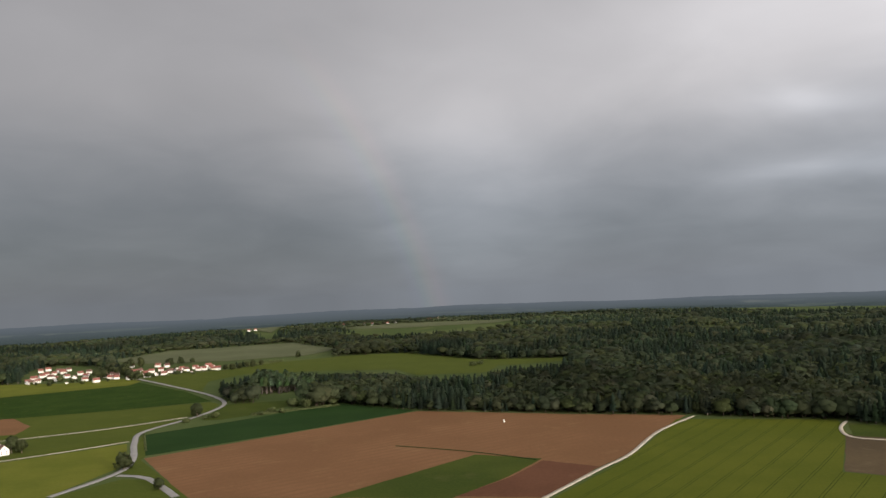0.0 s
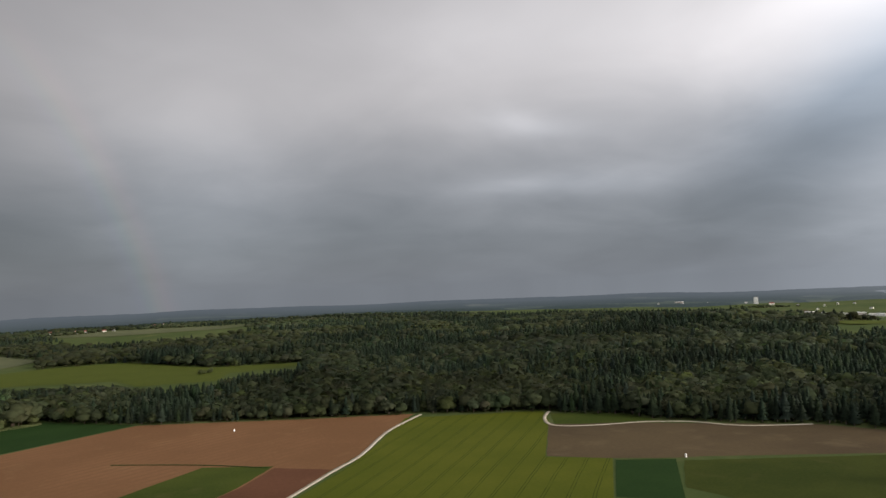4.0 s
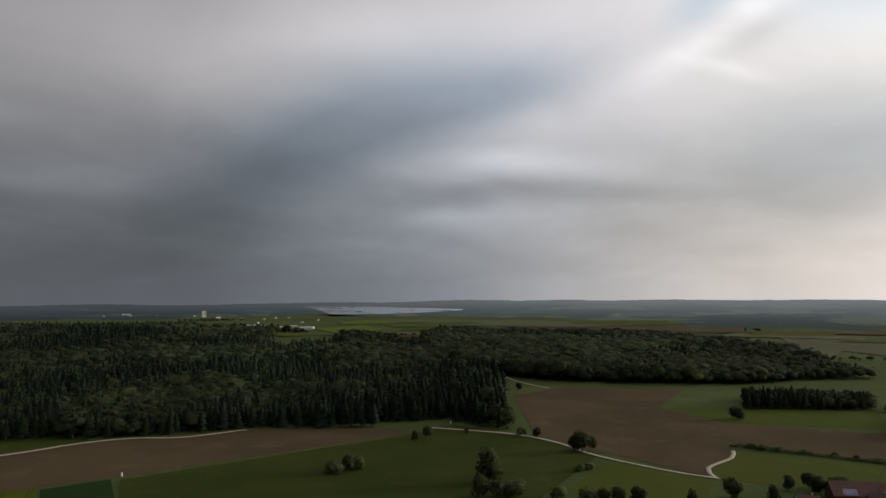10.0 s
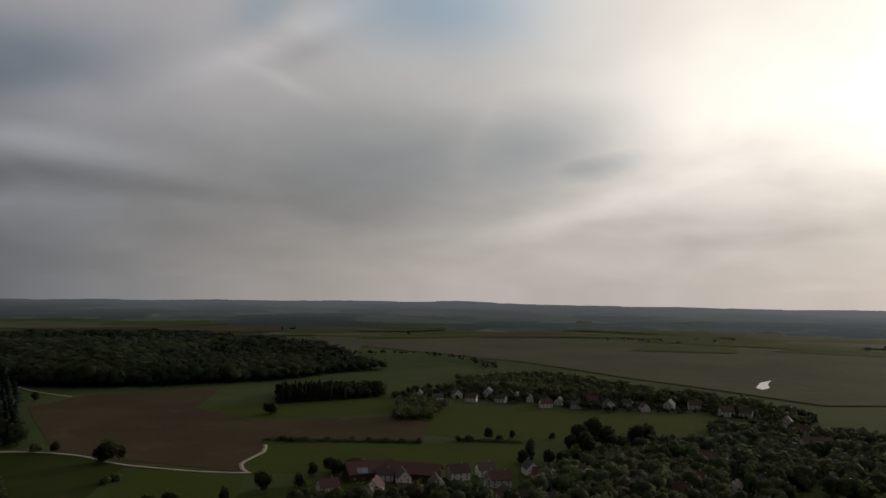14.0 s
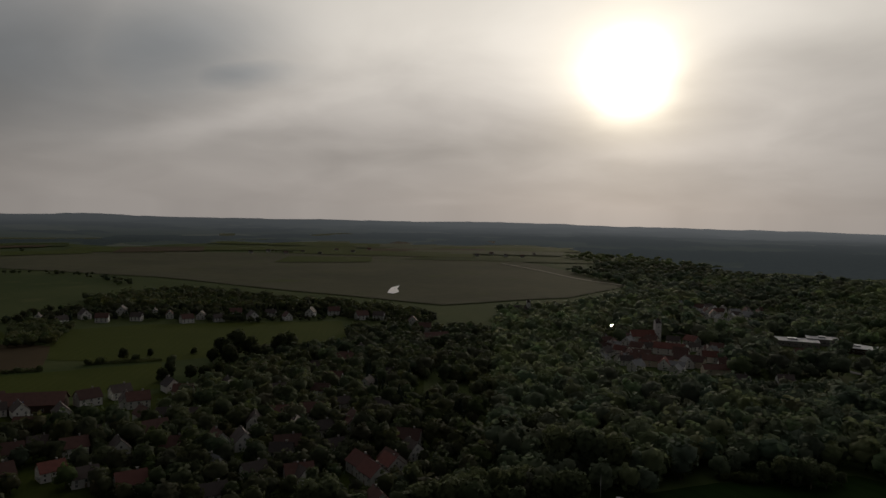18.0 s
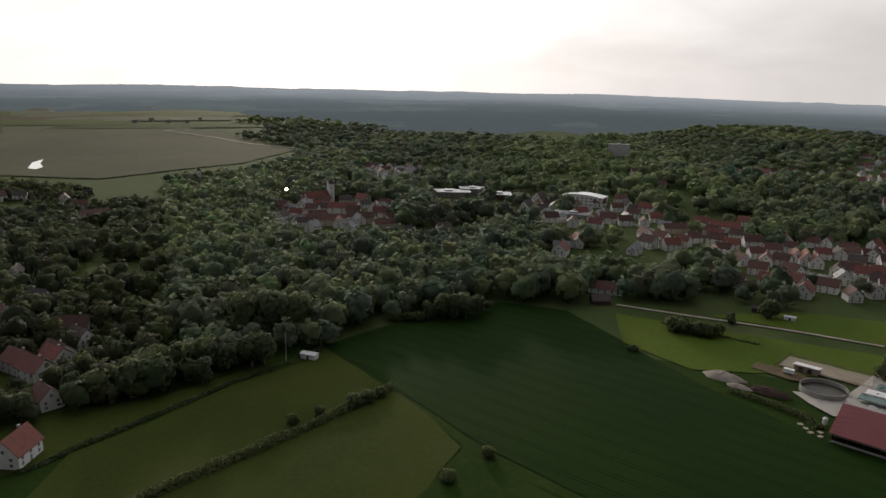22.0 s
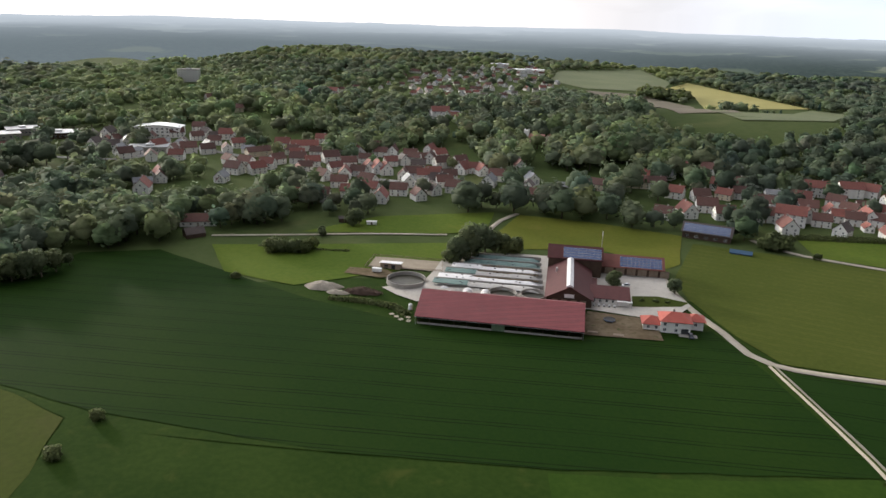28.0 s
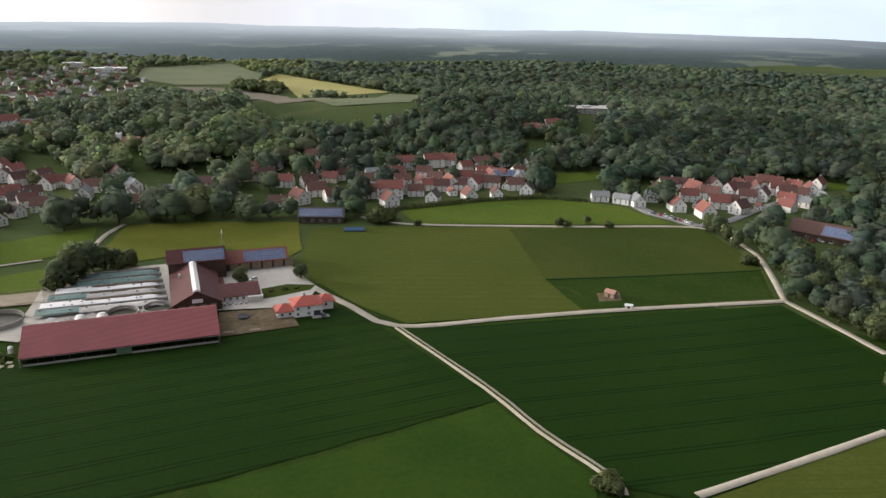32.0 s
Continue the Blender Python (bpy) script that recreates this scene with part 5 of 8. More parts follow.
def trunk_mesh(kind, seed):
    r = random.Random(seed)
    bm = bmesh.new()

    def limb(a, b, ra, rb, n=6):
        a, b = Vector(a), Vector(b)
        q = (b - a).to_track_quat("Z", "Y")
        rings = []
        for p, rad in ((a, ra), (b, rb)):
            rings.append([bm.verts.new(p + q @ Vector((rad * math.cos(6.283 * i / n), rad * math.sin(6.283 * i / n), 0))) for i in range(n)])
        for i in range(n):
            bm.faces.new((rings[0][i], rings[0][(i + 1) % n], rings[1][(i + 1) % n], rings[1][i]))
    low = {"broad": 0.34, "bush": 0.2, "poplar": 0.3, "conifer": 0.5}[kind]
    limb((0, 0, -0.02), (0, 0, low), 0.028, 0.02, 7)
    limb((0, 0, low), (0.01, 0, 0.85 if kind in ("conifer", "poplar") else 0.6), 0.02, 0.006)
    if kind in ("broad", "bush"):
        for i in range(5):
            a = i * 1.257 + r.random()
            limb((0, 0, low * (0.8 + 0.2 * r.random())), (0.2 * math.cos(a), 0.2 * math.sin(a), low + 0.2 + 0.15 * r.random()), 0.012, 0.004, 5)
    me = bpy.data.meshes.new("trunk")
    bm.to_mesh(me)
    bm.free()
    me.materials.append(BARK)
    return me


# one crown twice: b with silhouette shade, t with haze, in the leaf colour
TREE_KINDS = {"b": ("broad", 5, "broad dark green deciduous tree with a full crown", (0.6, 0.6, 0.62)), "t": ("broad", 5, "broad tree at the edge of the wood with haze in its leaf colour", (1.3, 1.3, 1.6)),
              "u": ("bush", 3, "rounded green bush with dense leaves", (1.05, 1.05, 1.05)), "p": ("poplar", 2, "slender upright green tree", (1.1, 1.1, 1.3)),
              "c": ("conifer", 2, "dark green spruce with drooping boughs", (1.0, 1.0, 1.0))}
TREES = {}
TREE_COUNT = [0]


def tree(x, y, high, kind, wide=None):
    # to the south b gives way to the haze lightened t
    if kind == "b" and y < -90 and x < 260:
        kind = "t"
    shape, variants, label, tone = TREE_KINDS[kind]
    v = TREE_COUNT[0] % variants
    TREE_COUNT[0] += 1
    s = high * 1.0
    wd = wide or (0.9 + 0.35 * random.random())
    z = float(land(x, y)) - 0.1
    if (kind, v) not in TREES:
        t = thing("bush" if kind == "u" else "tree", pose(x, y, z), label, "bush" if kind == "u" else "tree")
        shared("trunk", trunk_mesh(shape, 50 + v), t)
        shared("crown", crown_mesh(shape, 10 * v + len(shape), tone), t)
        TREES[kind, v] = t
    else:
        t = copy_thing(TREES[kind, v], pose(x, y, z, 0, 0, random.random() * 360))
    t.scale = (s * wd, s * wd, s)
    return t

# ---- the farm ----
FARM = pose(2.7, -268.0, 0.3, 0, 0, 169)  # local x along the long barn, y away from the wheat


def farm(u, v, z=0.0, turn=0.0):
    return FARM @ pose(u, v, z, 0, 0, turn)


def farm_xy(u, v):
    q = FARM @ Vector((u, v, 0))
    return q.x, q.y


def roof_ribs(w, d, eaves, ridge, over, gap, thick=0.22):
    """Standing seams of a sheet roof."""
    bm = bmesh.new()
    slope = (ridge - eaves) / (d / 2)
    x = -w / 2
    while x < w / 2:
        for s in (-1, 1):
            y0, z0 = s * (d / 2 + over), eaves - over * slope + 0.1 + thick
            prism(bm, [(y0, z0), (y0, z0 + 0.07), (0, ridge + thick + 0.17), (0, ridge + thick + 0.1)], x, x + 0.09)
        x += gap
    return bm


def solar_array(cols, rows, cw, ch, parent_thing, m):
    """Panels in rows on rails; local y runs up the roof."""
    me = bpy.data.meshes.new("solar_panel")
    bm = bmesh.new()
    box(bm, 0.04, cw - 0.04, 0.04, ch - 0.04, 0.02, 0.06)
    for a, b, c, d in ((0, cw, 0, 0.04), (0, cw, ch - 0.04, ch), (0, 0.04, 0.04, ch - 0.04), (cw - 0.04, cw, 0.04, ch - 0.04)):
        box(bm, a, b, c, d, 0, 0.08, 1)
    bmesh.ops.recalc_face_normals(bm, faces=bm.faces)
    bm.to_mesh(me)
    bm.free()
    me.materials.append(SOLAR)
    me.materials.append(METAL)
    for i in range(cols):
        for j in range(rows):
            shared("solar_panel", me, parent_thing, m @ pose(i * (cw + 0.06), j * (ch + 0.22), 0), "blue solar panel with metal rim" if i == j == 0 else "")


def build_long_barn():
    b = thing("long_barn", farm(33.3, 14), "long open fronted barn with a red sheet roof", "barn")
    w, d, e, r = 65, 28, 3.7, 9.0
    rf = part("roof", gable_roof(w, d, e, r, 1.2, 0.2, 0.8), SHEET_RED, b, "red sheet metal roof")
    part("roof_seams", roof_ribs(w + 1.4, d, e, r, 1.2, 1.0, 0.2), SHEET_RED, rf)
    bm = bmesh.new()
    box(bm, -w / 2, w / 2, d / 2 - 0.3, d / 2, 0, e)
    part("back_wall", bm, TIMBER, b)
    for s in (-1, 1):
        bm = bmesh.new()
        prism(bm, [(-d / 2, 0), (d / 2 - 0.3, 0), (d / 2 - 0.3, e), (0, r - 0.1), (-d / 2, e)], s * w / 2 - 0.15, s * w / 2 + 0.15)
        part("gable_wall", bm, TIMBER, b)
    bm = bmesh.new()
    for x0, x1 in ((-w / 2, -2.6), (2.6, w / 2)):
        box(bm, x0, x1, -d / 2 - 0.5, -d / 2 - 0.1, 0, 0.75, 0, 0.05)
    part("plinth", bm, CONCRETE, b, "pale concrete feed wall")
    n = 13
    for i in range(n + 1):
        bm = bmesh.new()
        x = -w / 2 + i * w / n
        box(bm, x - 0.15, x + 0.15, -d / 2 - 0.05, -d / 2 + 0.25, 0, e + 0.1)
        part("post", bm, TIMBER, b)
    bm = bmesh.new()
    box(bm, -w / 2, w / 2, -d / 2 - 0.1, -d / 2 + 0.1, 2.9, e)
    part("fascia", bm, TIMBER, b)
    bm = bmesh.new()
    for i in range(14):
        x = -2.55 + i * 0.365
        box(bm, x, x + 0.345, -d / 2 - 0.35, -d / 2 - 0.2, 0.05, e - 0.1)
    part("sliding_door", bm, GREEN_DOOR, b, "faded green boarded door")
    bm = bmesh.new()
    for x in (-w / 2 - 0.4, w / 2 + 0.4):
        box(bm, x - 0.08, x + 0.08, -d / 2 - 1.3, -d / 2 - 1.15, 0, 3.1)
    box(bm, -w / 2 - 0.8, w / 2 + 0.8, -d / 2 - 1.36, -d / 2 - 1.2, 3.05, 3.2)
    part("gutter", bm, METAL, b)
    PLOTS.append((*farm_xy(33, 14), 30))


def build_cow_barn():
    b = thing("cow_barn", farm(60.3, 50.5), "maroon tiled cattle barn with a ridge skylight", "barn")
    w, d, e, r = 38, 19, 4.0, 9.0
    turn = pose(0, 0, 0, 0, 0, 90)
    wl = part("wall", gable_walls(w, d, e, r), TIMBER, b)
    rf = part("roof", gable_roof(w, d, e, r, 0.9, 0.25, 1.0), MAROON, b, "maroon tiled roof")
    for o in (wl, rf):
        o.matrix_basis = turn
    bm = bmesh.new()
    for s in (-1, 1):
        prism(bm, [(s * 1.5, r - 0.15), (s * 1.5, r + 0.55), (0, r + 1.25), (0, r + 0.5)], -w / 2 - 0.6, w / 2 - 1)
    sk = part("skylight", bm, SHEET_WHITE, rf, "white translucent ridge skylight")
    for i in range(18):
        x = -w / 2 + i * 2.1
        bm = bmesh.new()
        for s in (-1, 1):
            prism(bm, [(s * 1.52, r + 0.5), (s * 1.52, r + 0.6), (0, r + 1.33), (0, r + 1.25)], x, x + 0.1)
        part("glazing_bar", bm, METAL, rf)
    bm = bmesh.new()
    box(bm, -2.1, 2.1, -w / 2 - 0.2, -w / 2 - 0.05, 4.2, 5.8)
    part("sign_board", bm, PAINT_WHITE, b, "white board on the gable")
    for x in (-6, -2, 2, 6):
        bm = bmesh.new()
        box(bm, x - 1.3, x + 1.3, -w / 2 - 0.12, -w / 2 - 0.02, 0.2, 3.3)
        part("gate", bm, WOOD, b)
    bm = bmesh.new()
    box(bm, 9.4, 12.5, 2, 12, 2.8, 3.0)
    part("lean_to_roof", bm, MAROON, b)
    bm = bmesh.new()
    box(bm, 9.5, 12.3, 2.2, 11.8, 0, 2.8)
    part("lean_to", bm, TIMBER, b)
    bm = bmesh.new()
    bmesh.ops.create_cone(bm, cap_ends=True, segments=14, radius1=0.55, radius2=0.5, depth=1.6, matrix=pose(6.5, 6, 7.6))
    part("roof_vent", bm, METAL, rf)
    PLOTS.append((*farm_xy(60, 50), 20))


def build_hay_barn():
    b = thing("hay_barn", farm(62.4, 77.5), "tall brown roofed hay barn with solar panels", "barn")
    w, d, e, r = 25, 14, 9.0, 13.0
    part("wall", gable_walls(w, d, e, r), TIMBER, b)
    rf = part("roof", gable_roof(w, d, e, r, 0.8, 0.25, 0.6), MAROON, b, "maroon tiled roof")
    tilt = math.degrees(math.atan2(r - e, d / 2))
    solar_array(10, 4, 1.72, 1.45, rf, pose(-5.6, -7.2, 9.35, tilt, 0, 0))
    PLOTS.append((*farm_xy(62, 77), 13))
    c = thing("machine_shed", farm(90.0, 84.5), "low machine shed with red tiles and solar panels", "shed")
    w, d, e, r = 29, 14, 4.2, 8.0
    part("wall", gable_walls(w, d - 1, e, r), TIMBER, c)
    rf = part("roof", gable_roof(w, d, e, r, 0.7, 0.25, 0.5), TILE_RED, c, "red brown tiled roof")
    tilt = math.degrees(math.atan2(r - e, d / 2))
    solar_array(11, 4, 1.72, 1.45, rf, pose(-6.0, -7.1, 4.62, tilt, 0, 0))
    for i in range(6):
        bm = bmesh.new()
        x = -w / 2 + 1.5 + i * 5.2
        box(bm, x, x + 4.1, -d / 2 + 0.38, -d / 2 + 0.48, 0.2, 3.6, 0, 0.03)
        part("shed_door", bm, WOOD, c)
    bm = bmesh.new()
    box(bm, -w / 2, w / 2, -d / 2 - 0.1, -d / 2 + 0.38, 0, 0.35, 0, 0.04)
    part("kerb", bm, CONCRETE, c)
    PLOTS.append((*farm_xy(90, 84), 15))


def build_extension():
    b = thing("milking_parlour", farm(77.8, 41.5), "low white walled annexe with a red brown roof", "annexe")
    bm = bmesh.new()
    prism(bm, [(-4, 0), (5, 0), (5, 5.2), (-4, 3.1)], -8, 8)
    wl = part("wall", bm, PLASTER, b)
    bm = bmesh.new()
    prism(bm, [(-5, 3.0), (-5, 3.25), (5.2, 5.65), (5.2, 5.4)], -8.6, 8.6)
    part("roof", bm, MAROON, b)
    for x in (-7, -4.4, -1.6, 1.0):
        shared("window", WINDOW, wl, pose(x + 0.3, -4.02, 1.3))
    bm = bmesh.new()
    box(bm, 3.0, 9.3, -6.2, -4.1, 2.75, 2.95)
    part("porch_roof", bm, PAINT_WHITE, b, "white flat porch roof")
    for x in (3.2, 9.1):
        bm = bmesh.new()
        box(bm, x - 0.08, x + 0.08, -6.1, -5.94, 0, 2.75)
        part("porch_post", bm, METAL, b)
    for i in range(5):
        bm = bmesh.new()
        bmesh.ops.create_cone(bm, cap_ends=True, segments=12, radius1=0.55, radius2=0.55, depth=1.4, matrix=pose(0, 0, 0.6, 90, 0, 0))
        h = thing("calf_hutch", farm(71.0 + 2.2 * i, 35.2, 0.0), "small white plastic calf hutch", "hutch", "calf hutches by the annexe")
        part("shell", bm, PAINT_WHITE, h)
        # solid black panel in place of the shaded inside
        bm = bmesh.new()
        box(bm, -0.3, 0.3, -0.74, -0.71, 0.1, 0.8)
        part("opening", bm, BLACK, h)


def build_farmhouse():
    h = thing("farmhouse", farm(102.3, 18.6), "new white farmhouse with bright orange hipped roofs", "house")
    bm = bmesh.new()
    box(bm, -5.7, 5.7, -4.6, 4.6, 0, 4.9)
    wl = part("wall", bm, PLASTER, h)
    part("roof", hip_roof(11.4, 9.2, 4.9, 7.4), TILE_NEW, h, "bright orange tiled hipped roof")
    bm = bmesh.new()
    box(bm, -12.3, -5.72, -3.6, 3.4, 0, 2.8)
    w2 = part("side_wing", bm, PLASTER, h)
    o = part("wing_roof", hip_roof(6.8, 7.2, 2.8, 5.0), TILE_NEW, h)
    o.matrix_basis = pose(-9.0, 0, 0)
    bm = bmesh.new()
    box(bm, 5.72, 11.4, 0.5, 6.5, 0, 3.9)
    w3 = part("rear_wing", bm, PLASTER, h)
    o = part("wing_roof", hip_roof(6.2, 6.4, 3.9, 5.9), TILE_NEW, h)
    o.matrix_basis = pose(8.5, 3.5, 0)
    for z in (0.7, 3.0):
        for x in (-4.2, 0.2):
            shared("window", WINDOW, wl, pose(x, -4.62, z))
    bm = bmesh.new()
    box(bm, 2.2, 5.0, -4.68, -4.55, 0.05, 2.2)
    part("terrace_door", bm, GLASS, wl, "dark glazed terrace door")
    for x in (-10.4, -7.3):
        shared("window", WINDOW, w2, pose(x, -3.62, 0.8))
    shared("window", WINDOW, w3, pose(8.3, 0.48, 1.6))
    bm = bmesh.new()
    box(bm, -1.0, -0.2, 0.3, 1.1, 6.4, 8.2)
    part("chimney", bm, CONCRETE, h)
    bm = bmesh.new()
    box(bm, 1.2, 8.2, -7.6, -4.8, 0.0, 0.14, 0, 0.03)
    part("terrace", bm, CONCRETE, h, "pale paved terrace")
    PLOTS.append((*farm_xy(102, 18), 13))


def lathe_ring(name, m, radius, high, thick, span, label, fill=None):
    """A round open slurry tank: curved wall of concrete staves."""
    t = thing(name, m, label, "tank")
    n = 40
    for i in range(n):
        a0, a1 = radians(span[0] + (span[1] - span[0]) * i / n), radians(span[0] + (span[1] - span[0]) * (i + 0.96) / n)
        bm = bmesh.new()
        vs = [[bm.verts.new((r * math.cos(a), r * math.sin(a), z)) for r, z in ((radius, -0.1), (radius + thick, -0.1), (radius + thick, high), (radius, high))] for a in (a0, a1)]
        for j in range(4):
            bm.faces.new((vs[0][j], vs[1][j], vs[1][(j + 1) % 4], vs[0][(j + 1) % 4]))
        bm.faces.new(vs[0][::-1])
        bm.faces.new(vs[1])
        part("stave", bm, CONCRETE, t)
    if fill:
        bm = bmesh.new()
        bmesh.ops.create_circle(bm, cap_ends=True, segments=40, radius=radius - 0.05, matrix=pose(0, 0, high * 0.25))
        part("filling", bm, fill, t, "dull green grown over filling")
    return t


def mound(name, m, sx, sy, sz, mat, label, category, rough=0.35, seed=1):
    bm = bmesh.new()
    n, k = 30, 12
    rings = []
    for j in range(k):
        f = j / (k - 1)
        ring = []
        for i in range(n):
            a = 6.283 * i / n
            rr = (1 - f) * (1 + rough * noise.noise(Vector((math.cos(a) * 1.5, math.sin(a) * 1.5, seed))))
            zz = math.sin(f * math.pi / 2) ** 0.9
            ring.append(bm.verts.new((sx * rr * math.cos(a), sy * rr * math.sin(a),
                                      sz * zz * (1 + 0.25 * noise.noise(Vector((rr * math.cos(a) * 3, rr * math.sin(a) * 3, seed + 5)))) - 0.1)))
        rings.append(ring)
    for j in range(k - 1):
        for i in range(n):
            bm.faces.new((rings[j][i], rings[j][(i + 1) % n], rings[j + 1][(i + 1) % n], rings[j + 1][i]))
    me = bpy.data.meshes.new(name)
    bmesh.ops.remove_doubles(bm, verts=bm.verts, dist=0.001)
    bmesh.ops.recalc_face_normals(bm, faces=bm.faces)
    bm.to_mesh(me)
    bm.free()
    me.materials.append(mat)
    ob = new(name, me)
    ob.matrix_world = m
    return tagged(ob, label, category)


def tyre_mesh():
    bm = bmesh.new()
    n, k = 12, 5
    ring = [[bm.verts.new(((0.32 + 0.13 * math.cos(6.283 * j / k)) * math.cos(6.283 * i / n), (0.32 + 0.13 * math.cos(6.283 * j / k)) * math.sin(6.283 * i / n),
                           0.11 * math.sin(6.283 * j / k))) for j in range(k)] for i in range(n)]
    for i in range(n):
        for j in range(k):
            bm.faces.new((ring[i][j], ring[(i + 1) % n][j], ring[(i + 1) % n][(j + 1) % k], ring[i][(j + 1) % k]))
    me = bpy.data.meshes.new("tyre")
    bm.to_mesh(me)
    bm.free()
    me.materials.append(BLACK)
    return me


TYRE = tyre_mesh()


def build_clamps():
    """Silage clamps: long low heaps between concrete walls, under sheets."""
    rows = [(45, 0.0, SHEET_GREY, "grey"), (52.5, 1.0, SHEET_WHITE, "white"), (60.5, 3.0, SHEET_GREY, "grey"), (68, 5.0, SHEET_WHITE, "white"),
            (77, 9.0, NET_GREEN, "green"), (85, 12.0, NET_GREEN, "green")]
    for i, (v, u0, mat, tone) in enumerate(rows):
        length = 50 - u0 - i * 0.6
        c = thing("silage_clamp", farm(-1 + u0 + length / 2, v), f"long silage clamp under a {tone} sheet between concrete walls", "silage clamp", "silage clamps beside the yard")
        bm = bmesh.new()
        n, k = 26, 8
        grid = []
        for a in range(n + 1):
            x = -length / 2 + length * a / n
            row = []
            for b in range(k + 1):
                y = -3.1 + 6.2 * b / k
                end = min(1.0, (a + 0.3) / 3, (n - a + 0.3) / 3)
                z = (1.3 + 0.55 * math.sin(math.pi * b / k)) * end + 0.22 * noise.noise(Vector((x * 0.45, y * 0.6, v)))
                row.append(bm.verts.new((x, y, max(0.05, z))))
            grid.append(row)
        for a in range(n):
            for b in range(k):
                bm.faces.new((grid[a][b], grid[a + 1][b], grid[a + 1][b + 1], grid[a][b + 1]))
        for f in bm.faces:
            f.smooth = True
        part("sheet", bm, mat, c, f"wrinkled {tone} plastic sheet")
        if i < 4:
            bm = bmesh.new()
            box(bm, -length * 0.5, -length * 0.18, -2.9, 2.9, 1.6, 1.9, 0, 0.1)
            part("cover_net", bm, NET_GREEN if i in (0, 2) else SHEET_WHITE, c)
        bm = bmesh.new()
        box(bm, -length / 2, length / 2, 3.3, 3.6, -0.1, 2.0, 0, 0.05)
        part("clamp_wall", bm, CONCRETE, c)
        if i in (1, 2, 3):
            bm = bmesh.new()
            vs = []
            for a in range(15):
                x = -length * 0.16 + length * 0.62 * a / 14
                o = 0.5 * noise.noise(Vector((x * 0.3, v, 1.0)))
                vs.append([bm.verts.new((x, y + o, z)) for y, z in ((0.9, 1.75), (1.3, 2.02), (2.2, 1.98), (2.7, 1.5))])
            for a in range(14):
                for b in range(3):
                    bm.faces.new((vs[a][b], vs[a + 1][b], vs[a + 1][b + 1], vs[a][b + 1]))
            part("silage_edge", bm, SILAGE, c, "brown edge of uncovered silage")
        loose = random.Random(i + 3)
        for q in range(11):
            x = loose.uniform(-0.48, 0.48) * length
            shared("tyre", TYRE, c, pose(x, loose.uniform(-2.3, 2.3), 1.98 if i < 4 else 1.7))


SILAGE = surface("brown_silage", (0.075, 0.052, 0.030), (0.13, 0.095, 0.055), 2.0, 0.9, 0.3, 0.5)
SLURRY = surface("dark_slurry", (0.035, 0.032, 0.022), (0.06, 0.055, 0.038), 0.8, 0.5, 0.2, 0.5, third=(0.04, 0.06, 0.02, 0.6))


